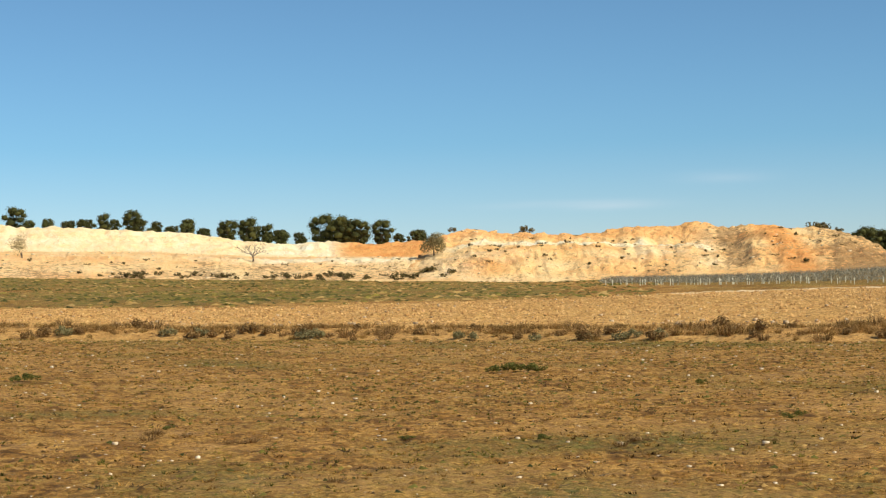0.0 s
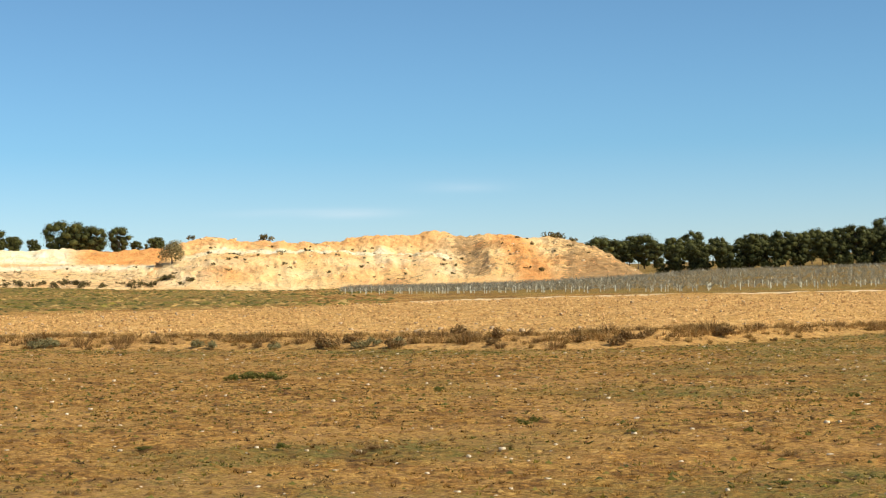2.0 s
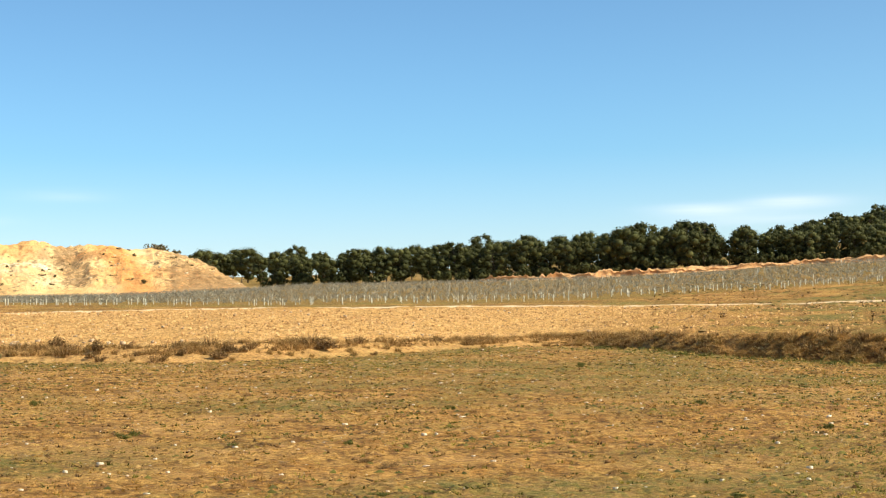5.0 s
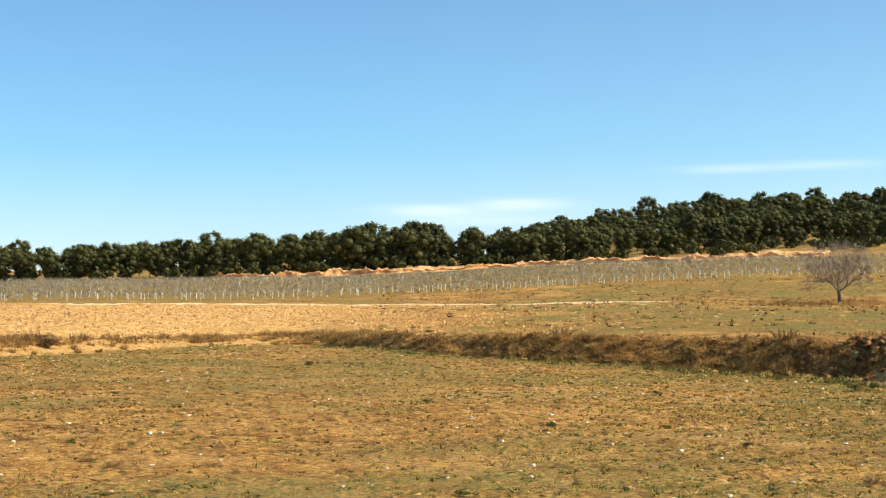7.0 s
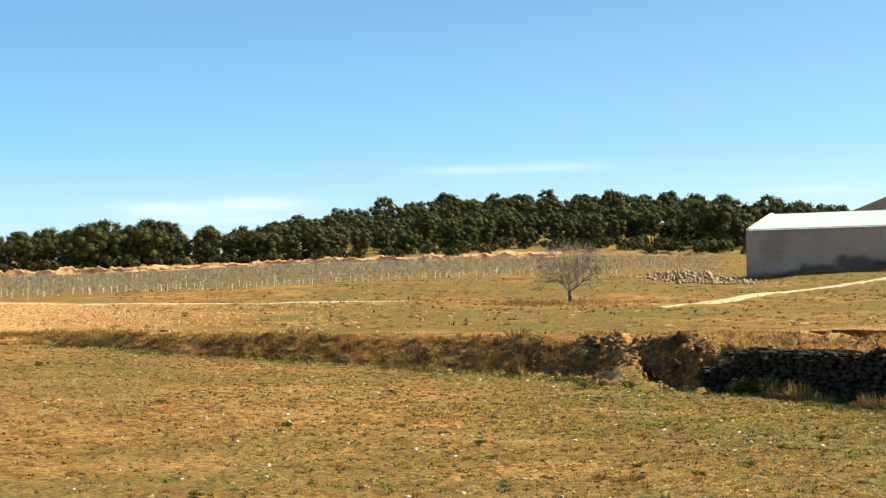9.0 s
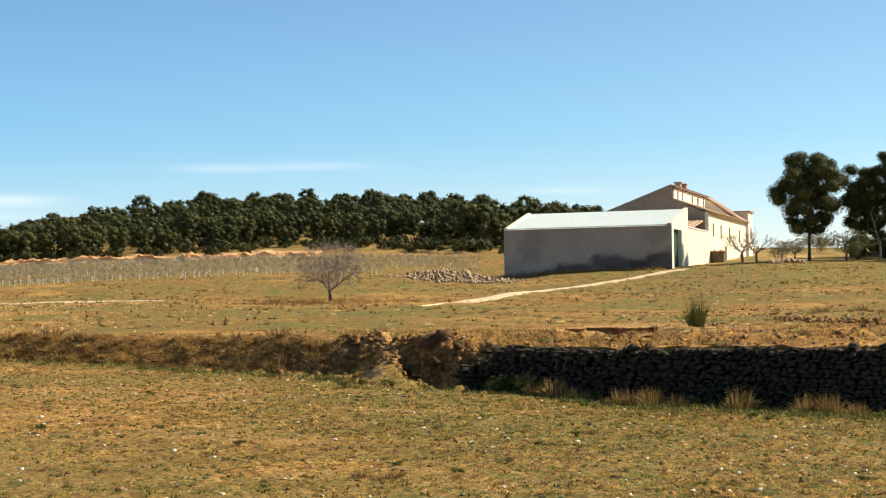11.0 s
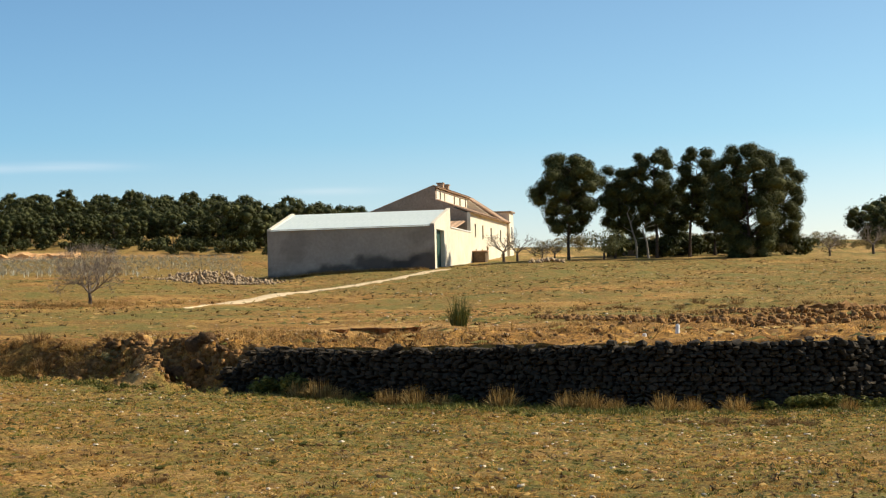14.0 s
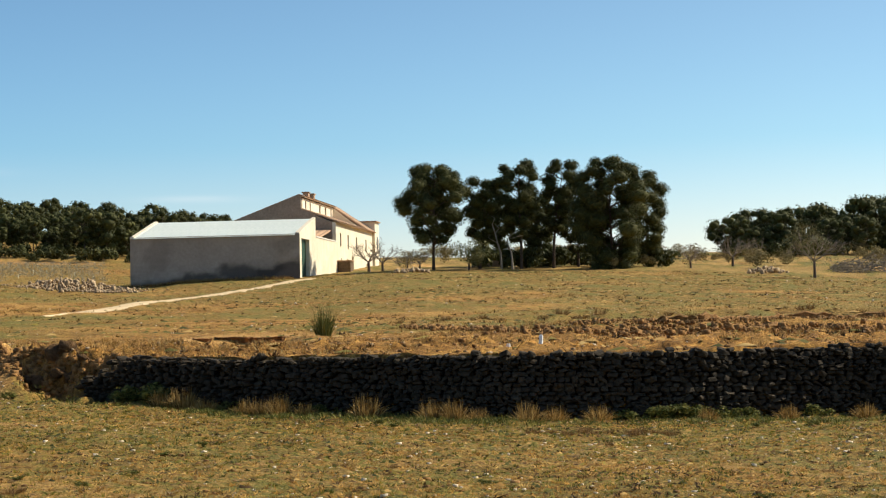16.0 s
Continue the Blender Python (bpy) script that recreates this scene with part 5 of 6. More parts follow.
def earth_scar(name, marks, high, back, label, seed, gap=0.0, mat=None, step=0.12, rough=1.0):
    """A broken earth face that steps up along marks of (bearing, distance), falling back into the land behind."""
    marks = np.array(marks, float)
    run = np.concatenate([[0], np.cumsum(np.radians(np.diff(marks[:, 0])) * (marks[1:, 1] + marks[:-1, 1]) / 2)])
    s = np.arange(0, run[-1], step)
    az, d0 = np.interp(s, run, marks[:, 0]), np.interp(s, run, marks[:, 1])
    ends = smooth(0, 1.2, s) * (1 - smooth(run[-1] - 1.2, run[-1], s))
    h = high * ends * np.clip(0.75 + 1.1 * rough * fbm(s * 0.14 / high, s * 0, 3, seed) + 0.35 * fbm(s * 3, s * 0, 2, seed + 1) - gap, 0.0, 1.4)
    d0 = d0 + high * (2.0 * fbm(s * 0.06 / high, s * 0 + 3, 3, seed + 2) + 0.25 * fbm(s * 0.6 / high, s * 0, 2, seed + 3))
    if rough < 1:
        # washed-out notches
        d0 = d0 + 1.1 * fbm(s * 0.45, s * 0, 3, seed + 8)
        h = h * np.clip(0.9 + 0.9 * fbm(s * 0.5, s * 0, 2, seed + 9), 0.2, 1.3)
    prof = ((-1.2, -0.15), (-0.5, 0.04), (-0.12, 0.1), (0.0, 0.4), (-0.04, 0.75), (-0.12, 0.96), (0.1, 1.05), (0.6, 0.95), (1.4, 0.75), (back * 0.6, 0.35), (back, -0.15))
    o = np.concatenate([np.linspace(prof[k][0], prof[k + 1][0], 4)[:3] for k in range(len(prof) - 1)] + [[back]])
    r = np.concatenate([np.linspace(prof[k][1], prof[k + 1][1], 4)[:3] for k in range(len(prof) - 1)] + [[-0.15]])
    o = o * high
    d = d0[:, None] + o
    a = np.broadcast_to(az[:, None], d.shape)
    x, y = plan(a, d)
    lump = high * 0.35 * fbm(x * 1.6 / high ** 0.5, y * 1.6 / high ** 0.5, 3, seed + 5) * np.clip(r, 0, 1)
    lump = lump + high * 0.3 * fbm(x * 1.5 / high, y * 1.5 / high, 3, seed + 6) * np.clip(r, 0, 1)
    z = land(a, d) + h[:, None] * r + lump * (1.4 if rough < 1 else 1.0) - 0.05 * (h[:, None] < 0.15 * high)
    n, m = d.shape
    i, j = np.meshgrid(np.arange(n - 1), np.arange(m - 1), indexing="ij")
    f = np.stack([i * m + j, (i + 1) * m + j, (i + 1) * m + j + 1, i * m + j + 1], -1).reshape(-1, 4)
    return tagged(new(name, mesh_of(name, np.stack([x, y, z], -1).reshape(-1, 3), np.ascontiguousarray(f), mat or M_SCAR, False)), label, "earth scarp", kind="structure")




def pit_wall(az0, az1, d0, high, seed):
    """The cut back face of a shallow dug hollow, its top level with the field behind it."""
    az = np.arange(az0, az1, 0.03)
    u = np.linspace(0, 1, len(az))
    ends = np.sin(np.pi * u) ** 0.4
    h = high * ends * (0.8 + 0.7 * fbm(az * 3, az * 0, 3, seed))
    dd = d0 + 0.5 * fbm(az * 2.2, az * 0, 3, seed + 1) + 0.7 * (1 - ends)
    top = land(az, dd + 1.5) - 0.01
    rows = ((-0.25, 1.25), (-0.08, 1.0), (0.02, 0.7), (0.05, 0.4), (-0.03, 0.12), (-0.08, 0.0), (0.3, -0.04), (1.4, -0.02))
    d = np.stack([dd + o + 0.1 * fbm(az * 9, az * 0 + r, 3, seed + 2) for o, r in rows], 1)
    z = np.stack([top - h * r for o, r in rows], 1)
    x, y = plan(az[:, None], d)
    n, m = d.shape
    i, j = np.meshgrid(np.arange(n - 1), np.arange(m - 1), indexing="ij")
    f = np.stack([i * m + j, (i + 1) * m + j, (i + 1) * m + j + 1, i * m + j + 1], -1).reshape(-1, 4)
    tagged(new("pit_face", mesh_of("pit_face", np.stack([x, y, z], -1).reshape(-1, 3), np.ascontiguousarray(f), M_SCAR)), "freshly dug reddish pit in the terrace", "earth scarp", kind="structure")


pit_wall(51.05, 53.35, 54.0, 0.34, 801)
pit_wall(50.35, 51.0, 53.8, 0.2, 805)
earth_scar("field_scarp", SCARP_UP, 0.27, 12.0, "broken brown dirt scarp across the upper field", 811, 0.1, M_CLOD, 0.1)
earth_scar("field_scarp", SCARP_MID, 0.15, 10.0, "low broken dirt ridge above the terrace", 821, 0.12, M_CLOD, 0.1)
earth_scar("wood_bank", [(float(a), float(line_at(LINES[4], a)[0]) - 1.5) for a in np.arange(22.5, 42.6, 0.5)], 0.8, 14.0, "raw orange earth bank below the wood", 841, 0.05, M_RAWBANK, 0.25, 0.6)

# ---------------------------------------------------------------- banks, shrubs and tussocks
UNDER = [leafy(560 + k, 280, 1.4, 2.4, M_NEEDLE, 0.28) for k in range(3)]
BUSH = [leafy(570 + k, 1100, 1.6, 2.4, M_SCRUB, 0.1) for k in range(3)]
M_OLIVE = island("olive_foliage", [(0.0, (0.12, 0.13, 0.05)), (0.6, (0.22, 0.22, 0.095)), (1.0, (0.33, 0.32, 0.16))], 0.8, 0.2)
M_CHALKY = plain("cream_rock", (0.55, 0.40, 0.23), (0.80, 0.66, 0.44), 2, bump=0.4)
M_BRUSH = island("dark_brush", [(0.0, (0.08, 0.065, 0.025)), (0.6, (0.15, 0.12, 0.045)), (1.0, (0.24, 0.19, 0.08))], 0.85, 0.1)
DRY = [twiggy(400 + k, 140, 0.42 + 0.07 * k, 0.75 + 0.15 * k, M_SHRUB, 0.009, droop=0.45) for k in range(4)]
ROUND = [leafy(440 + k, 600, 0.5, 0.9, M_SHRUB, 0.065) for k in range(3)]
TUSSOCK = [twiggy(420 + k, 240, 0.44, 0.6, M_STRAW, 0.006, droop=0.6) for k in range(4)]
SAGE = [leafy(440 + k, 700, 0.5, 0.9, M_SAGE, 0.055) for k in range(3)]
GREEN = [leafy(460 + k, 500, 0.5, 0.9, M_GRASS, 0.07) for k in range(3)]


def tuft_thing(name, mesh, az, d, s, label, category, group, child="tuft", dz=0.0, tall=1.0):
    x, y, z = land_xyz(az, d, dz)
    ob = thing(name, x, y, z, float(rnd.uniform(0, 360)), s, label, category, group)
    c = part(child, mesh, ob)
    c.scale = (1, 1, tall)
    return ob


rnd = rng_of(91)
az = -16.0
while az < 22.5:
    f = float(line_at(LINES[0], az)[0])
    b = float(line_at(LINES[1], az)[0])
    dens = 1.0 if az < 15 else 0.5
    for _ in range(1 if rnd.uniform() < 0.75 * dens else 0):
        tuft_thing("dry_shrub", (DRY + ROUND)[int(rnd.integers(0, 7))], az + float(rnd.uniform(-0.2, 0.2)), b + float(rnd.uniform(-2.0, 1.0)), float(rnd.uniform(0.3, 0.95)), "dry brown twiggy shrub on the field bank", "shrub", "dry shrubs of the bank")
    if rnd.uniform() < 0.09:
        tuft_thing("sage_shrub", SAGE[int(rnd.integers(0, 3))], az, f + float(rnd.uniform(0, 1.0)), float(rnd.uniform(0.6, 1.0)), "low grey-green shrub on the field bank", "shrub", "grey shrubs of the bank", "foliage")
    az += float(rnd.uniform(0.16, 0.45))
az = 25.6
while az < 44:
    f = float(line_at(LINES[0], az)[0])
    b = float(line_at(LINES[1], az)[0])
    for _ in range(3):
        k = int(rnd.integers(0, 4))
        tuft_thing("dry_tussock", (TUSSOCK if rnd.uniform() < 0.7 else DRY)[k], az + float(rnd.uniform(-0.2, 0.2)), f + (b - f) * float(rnd.uniform(0.0, 1.1)), float(rnd.uniform(0.35, 0.8)),
                   "straw-coloured tussock hanging on the earth bank", "grass", "tussocks of the bank")
    az += float(rnd.uniform(0.3, 0.6))
az = 43.4
while az < 43.9:
    f, b = float(line_at(LINES[0], az)[0]), float(line_at(LINES[1], az)[0])
    k = int(rnd.integers(0, 4))
    u = float(rnd.uniform(0, 1.0))
    tuft_thing("bank_plant", (DRY, TUSSOCK, GREEN, SAGE)[k][int(rnd.integers(0, 3))], az, f + (b - f) * u - 0.1, float(rnd.uniform(0.25, 0.6)),
               "small dry plant on the collapsed earth bank", "weeds", "plants of the collapsed bank")
    az += float(rnd.uniform(0.1, 0.3))
az = -16.0
while az < 25:
    b = float(line_at(LINES[1], az)[0])
    tuft_thing("dry_tussock", TUSSOCK[int(rnd.integers(0, 4))], az, b + float(rnd.uniform(-2.2, 1.5)), float(rnd.uniform(0.25, 0.65)), "straw-coloured tussock on the field bank", "grass", "tussocks of the bank")
    az += float(rnd.uniform(0.12, 0.5))
az = 57.0
while az < 75:
    d = 80 + 0.8 * (az - 66) + 5 * float(fbm(np.array([az * 0.7]), np.array([0.0]), 3, 4)[0])
    tuft_thing("dry_shrub", DRY[int(rnd.integers(0, 4))], az, d + float(rnd.uniform(-2.0, 0.6)), float(rnd.uniform(0.3, 0.9)), "dry brown shrub on the broken field edge", "shrub", "shrubs of the upper field edge", tall=0.8)
    az += float(rnd.uniform(0.2, 0.8))
# tussocks at the foot of the stone wall
for az, s, k in ((49.3, 1.0, 0), (50.0, 1.25, 1), (50.7, 0.9, 2), (52.0, 0.9, 3), (52.5, 1.0, 0), (53.1, 1.1, 1), (53.9, 0.8, 2), (55.9, 1.25, 3), (58.0, 1.1, 0), (58.7, 1.15, 1), (59.5, 0.8, 2), (61.1, 1.1, 3),
                 (62.0, 0.9, 0), (63.4, 1.0, 2), (66.9, 0.8, 1), (69.4, 0.9, 3), (71.8, 0.9, 0)):
    tuft_thing("dry_tussock", TUSSOCK[k], az, float(line_at(LINES[0], az)[0]) - 1.0, s * 1.05, "golden dry grass tussock at the wall foot", "grass", "tussocks of the wall foot", tall=1.0)
for az, s in ((48.3, 1.2), (48.7, 1.4), (49.1, 1.2), (51.3, 0.7), (54.4, 0.6), (64.3, 0.7), (65.0, 0.8), (65.7, 0.85), (66.3, 0.9), (67.4, 0.9), (68.2, 0.7), (70.4, 0.8)):
    tuft_thing("green_shrub", GREEN[int(rnd.integers(0, 3))], az, float(line_at(LINES[0], az)[0]) - 0.3, s, "low green weeds at the wall foot", "weeds", "weeds of the wall foot", "foliage", tall=0.7)
broom = tuft_thing("broom_bush", twiggy(480, 150, 1.3, 0.75, M_BROOM, 0.006, droop=0.15), 54.56, 54.5, 1.0, "upright green broom bush on the terrace", "bush", "", "stemwork")
part("foliage", twiggy(481, 260, 0.85, 0.8, M_GRASS, 0.007), broom)
FIELD_WEEDS = ((1.5, 42.0, 0.5), (1.9, 42.4, 0.55), (2.3, 43.0, 0.6), (2.7, 42.0, 0.55), (3.1, 41.9, 0.4), (-13.1, 40.8, 0.5), (-13.6, 40.5, 0.4), (8.29, 36.5, 0.3), (11.0, 27.8, 0.3),
               (11.4, 28.2, 0.25), (3.26, 24.5, 0.25), (33.4, 28.3, 0.28), (37.3, 28.5, 0.22), (25.75, 51, 0.4), (43.2, 41, 0.4), (43.9, 42, 0.45), (44.6, 42, 0.45), (37.0, 37.8, 0.25),
               (50.6, 27.9, 0.2), (46.8, 21.5, 0.2), (56.8, 32, 0.3), (56.2, 33, 0.3), (29.6, 34, 0.25), (18.2, 26, 0.22), (21.5, 33, 0.25), (68.4, 33, 0.3), (70.2, 34, 0.3))
DEAD_PATCH = ((61.9, 30.4), (63.0, 31.1), (64.2, 31.0), (65.4, 31.2), (44.1, 21.1), (6.0, 24.0), (-9.0, 26.0), (-6.5, 25.0), (19.0, 23.0))
# single green weeds and patches of dead weeds in the near field: bearing, distance, scale
for az, d, s in FIELD_WEEDS:
    tuft_thing("green_weed", GREEN[int(rnd.integers(0, 3))], az, d, s, "small green weed growing in the dry field", "weed", "green weeds of the field", "foliage", 0.03, 0.75)
for az, d in DEAD_PATCH:
    for _ in range(4):
        tuft_thing("dead_weed", DRY[int(rnd.integers(0, 4))], az + float(rnd.uniform(-0.8, 0.8)), d + float(rnd.uniform(-0.5, 0.5)), float(rnd.uniform(0.2, 0.42)), "flattened brown dead weed in the dry field", "weed", "dead weeds of the field", dz=0.02, tall=0.55)
for _ in range(64):
    az = 70 - 80 * float(rnd.uniform(0, 1)) ** 1.5
    d = float(rnd.uniform(19, line_at(LINES[0], az)[0] - 1))
    tuft_thing("green_weed", GREEN[int(rnd.integers(0, 3))], az, d, float(rnd.uniform(0.1, 0.3)), "small green weed growing in the dry field", "weed", "green weeds of the field", "foliage", 0.02, 0.4)
for _ in range(70):
    az = float(rnd.uniform(-14, 72))
    d = float(rnd.uniform(18, line_at(LINES[0], az)[0] - 2))
    tuft_thing("dead_weed", DRY[int(rnd.integers(0, 4))], az, d, float(rnd.uniform(0.15, 0.32)), "flattened brown dead weed in the dry field", "weed", "dead weeds of the field", dz=0.01, tall=0.4)
# dark brush along the foot of the quarry slope and on the heap
BRUSH = [leafy(520 + k, 220, 1.2, 2.2, M_BRUSH, 0.24) for k in range(3)]
quarry = [mesh_arrays(bpy.data.objects[k].data)[0] for k in ("quarry_face", "spoil_heap")]


def on_slope(az, d):
    """Height of the quarry or heap surface at a place, or of the ground."""
    x, y = plan(az, d)
    best = float(land(az, d))
    for v in quarry:
        gap = (v[:, 0] - x) ** 2 + (v[:, 1] - y) ** 2
        k = int(np.argmin(gap))
        if gap[k] < 1.0:
            best = max(best, float(v[k, 2]))
    return float(x), float(y), best


def slope_shrub(az, d, s, label="dark low brush on the quarry slope"):
    x, y, z = on_slope(az, d)
    ob = thing("slope_shrub", x, y, z - 0.1, float(rnd.uniform(0, 360)), s, label, "shrub", "brush of the quarry slope")
    part("foliage", BRUSH[int(rnd.integers(0, 3))], ob)


r2 = rng_of(808)
qa, qd = r2.uniform(-15, 14.8, 1300), r2.uniform(262, 318, 1300)
spots = np.array([on_slope(float(a), float(b)) for a, b in zip(qa, qd)])
tagged(new("slope_rocks", strewn_rocks("slope_rocks", spots[:, 0], spots[:, 1], spots[:, 2], 0.12 + 0.6 * r2.uniform(0, 1, len(spots)) ** 6, r2, M_CHALKY)), "pale rocks strewn over the quarry slopes", "rocks", kind="stuff")
for az, d, kind in ((-13.4, 288, 0), (-6.1, 284, 1), (-0.25, 282, 2)):
    x, y, z = on_slope(az, d)
    ob = thing("slope_tree", x, y, z, 70, 1.0, ("grey twiggy tree on the quarry slope", "leafless spreading tree on the quarry slope", "dense grey-brown bush on the quarry slope")[kind], "tree", "trees of the quarry slope")
    part("trunk", ORCHARD[0][0], ob)
    c = part("crown", leafy(540 + kind, 1500 + 900 * (kind == 2), 4.3, 3.6, M_SCRUB, 0.13 + 0.05 * (kind == 2)) if kind != 1 else ORCHARD[0][1], ob)
    c.scale = (0.75, 0.75, 1.0) if kind == 0 else (1.35, 1.35, 1.0) if kind == 1 else (1, 1, 1)
for _ in range(60):
    slope_shrub(float(rnd.uniform(-11, 0.5)), 263 + float(rnd.uniform(0, 5)), float(rnd.uniform(0.25, 0.8)))
for _ in range(50):
    slope_shrub(float(rnd.uniform(-15, 0.5)), 266 + float(rnd.uniform(0, 18)), float(rnd.uniform(0.12, 0.45)), "low brown brush on the quarry slope")
for _ in range(110):
    a = float(rnd.uniform(0.5, 14))
    slope_shrub(a, float(rnd.uniform(264, 304)), float(rnd.uniform(0.15, 0.45)))
for az, d, s in ((3.1, 308, 1.9), (2.7, 309, 1.3), (3.5, 309, 1.3), (9.1, 312, 1.0), (11.9, 313, 1.3), (12.3, 312, 1.5), (12.7, 310, 1.2), (11.7, 264, 0.6), (5.0, 311, 0.7), (5.6, 312, 0.7), (0.4, 303, 0.8)):
    slope_shrub(az, d, s, "dark green bush on the crest of the spoil heap")


# ---------------------------------------------------------------- stones
def rock_heap(name, az0, az1, d0, d1, n, size, high, label, seed):
    r = rng_of(seed)
    x, y, z = land_xyz((az0 + az1) / 2, (d0 + d1) / 2)
    ob = thing(name, x, y, z, 0, 1, label, "stones")
    meshes = [mesh_of("rock", *q, M_RUBBLE) for q in ROCK_BITS]
    for k in range(n):
        a, b = float(np.clip(r.normal(0.5, 0.24), 0, 1)), float(np.clip(r.normal(0.5, 0.22), 0, 1))
        qx, qy, qz = land_xyz(az0 + (az1 - az0) * a, d0 + (d1 - d0) * b)
        lift = high * max(0, 1 - (abs(a - 0.5) * 2) ** 2) * max(0, 1 - (abs(b - 0.5) * 2) ** 2) * float(r.uniform(0.2, 1))
        s = size * float(r.uniform(0.5, 1.4))
        c = part("rock", meshes[k % 6], ob)
        c.matrix_local = Matrix.Translation((qx - x, qy - y, qz - z + lift + 0.15 * s)) @ pose(0, 0, 0, *r.uniform(0, 360, 3)) @ Matrix.Diagonal((s, s * 0.8, s * 0.65, 1))


rock_heap("rubble_heap", 44.9, 48.5, 160, 182, 298, 0.36, 1.0, "heap of pale broken stones beside the barn", 1)
rock_heap("rubble_heap", 68.2, 69.5, 176, 186, 70, 0.42, 0.5, "low heap of pale field stones", 2)
rock_heap("rubble_heap", 56.9, 58.0, 181, 187, 50, 0.4, 0.4, "low heap of pale field stones", 3)
for az, d in ((60.52, 38.9), (61.58, 38.9)):
    x, y, z = land_xyz(az, d)
    ob = thing("marker_stake", x, y, z + 0.05, 20, 1, "short white stake on the terrace edge", "stake", "white stakes")
    boxes("stake", M_WHITE, ob, ((-0.05, -0.04, -0.2), (0.05, 0.04, 0.17)), bevel=0.012).matrix_local = pose(0, 0, 0, 0, 22 if az > 61 else 6, 0)


# ---------------------------------------------------------------- field cover
def field_points(n, lo, hi, az0, az1, rnd, keep=None):
    """Random places between two land lines; keep: chance by bearing and distance."""
    az = rnd.uniform(az0, az1, n)
    a, b = lo(az), hi(az)
    d = np.sqrt(a * a + (b * b - a * a) * rnd.uniform(0, 1, n))
    if keep is not None:
        m = rnd.uniform(0, 1, n) < keep(az, d)
        az, d = az[m], d[m]
    x, y = plan(az, d)
    return x, y, land(az, d)


def line(k, off=0.0):
    return lambda az: line_at(LINES[k], az)[0] + off


def near_lo(az):
    return az * 0 + 15.0


def patchy(seed, scale, level):
    def chance(az, d):
        x, y = plan(az, d)
        return 0.22 + 0.78 * smooth(level - 0.22, level + 0.22, fbm(x * scale, y * scale, 4, seed))
    return chance


M_CHALK = plain("chalky_stone", (0.60, 0.48, 0.33), (0.82, 0.71, 0.54), 8, bump=0.3)
rnd = rng_of(1234)


def cover(name, kind, count, lo, hi, az0, az1, keep, dims, mat, label, category, extra=()):
    """One sheet of small things between two land lines."""
    x, y, z = field_points(count, lo, hi, az0, az1, rnd, keep)
    if lo is near_lo:
        z = z + micro(x, y)
    n = len(x)
    u = rnd.uniform(0, 1, n)
    if kind == "domes":
        s = dims[0] + (dims[1] - dims[0]) * u ** 2
        me = strewn_domes(name, x, y, z, s, s * rnd.uniform(dims[2], dims[3], n), rnd, mat)
    elif kind == "rocks":
        me = strewn_rocks(name, x, y, z, dims[0] + (dims[1] - dims[0]) * u ** 4, rnd, mat, dims[2])
    else:
        me = strewn_tufts(name, x, y, z, rnd.uniform(dims[0], dims[1], n), rnd.uniform(dims[2], dims[3], n), extra[0], rnd, mat, extra[1])
    tagged(new(name, me), label, category, kind="stuff")


M_MAT_STRAW = island("straw_mat", [(0.0, (0.26, 0.15, 0.042)), (0.5, (0.38, 0.235, 0.07)), (1.0, (0.50, 0.335, 0.12))], 0.95)
M_MAT_SOIL = island("field_clod", [(0.0, (0.24, 0.12, 0.04)), (0.5, (0.54, 0.30, 0.105)), (1.0, (0.74, 0.47, 0.20))], 0.95)
M_MAT_GREEN = island("moss_and_grass", [(0.0, (0.05, 0.052, 0.01)), (0.5, (0.115, 0.105, 0.02)), (1.0, (0.24, 0.19, 0.042))], 0.95)
M_MAT_GREY = island("dead_weed_mat", [(0.0, (0.17, 0.105, 0.05)), (0.5, (0.31, 0.215, 0.12)), (1.0, (0.48, 0.36, 0.23))], 0.95)
NEAR = (near_lo, line(0, 0.2), -16, 75)


def green_chance(az, d):
    """Green grass thickens towards the walled end of the field and along the foot of the banks."""
    x, y = plan(az, d)
    p = smooth(-0.12, 0.3, fbm(x * 0.3, y * 0.3, 4, 61))
    damp = smooth(-13, -2, d - line_at(LINES[0], az)[0])
    side = smooth(5, 46, az)
    bare = np.exp(-((az - 44.55) / 0.75) ** 4) * smooth(-3.2, -2.0, d - line_at(LINES[0], az)[0])
    return (1 - bare) * np.clip((0.13 + 0.19 * side + 0.25 * damp) + p * (0.4 + 0.4 * side + 0.2 * damp), 0, 1)


M_TURF = island("field_turf", [(0.0, (0.025, 0.036, 0.008)), (0.4, (0.11, 0.115, 0.02)), (0.7, (0.26, 0.22, 0.04)), (1.0, (0.46, 0.35, 0.075))], 0.85, 0.5, 0.75)
M_STUBBLE = island("field_straw", [(0.0, (0.09, 0.045, 0.011)), (0.35, (0.34, 0.18, 0.042)), (0.7, (0.62, 0.36, 0.095)), (1.0, (0.92, 0.64, 0.24))], 0.9, 0.5, 0.75)
M_DEAD = island("field_dead_weed", [(0.0, (0.018, 0.011, 0.006)), (0.6, (0.075, 0.043, 0.018)), (1.0, (0.20, 0.12, 0.05))], 0.9, 0.1, 0.7)
M_GREYDEAD = island("field_grey_weed", [(0.0, (0.07, 0.05, 0.03)), (0.6, (0.26, 0.185, 0.105)), (1.0, (0.50, 0.385, 0.24))], 0.9, 0.4, 0.7)
cover("field_clods", "rocks", 5500, *NEAR, None, (0.02, 0.11, 0.55), M_CLOD, "small dry clods of field earth", "clods")
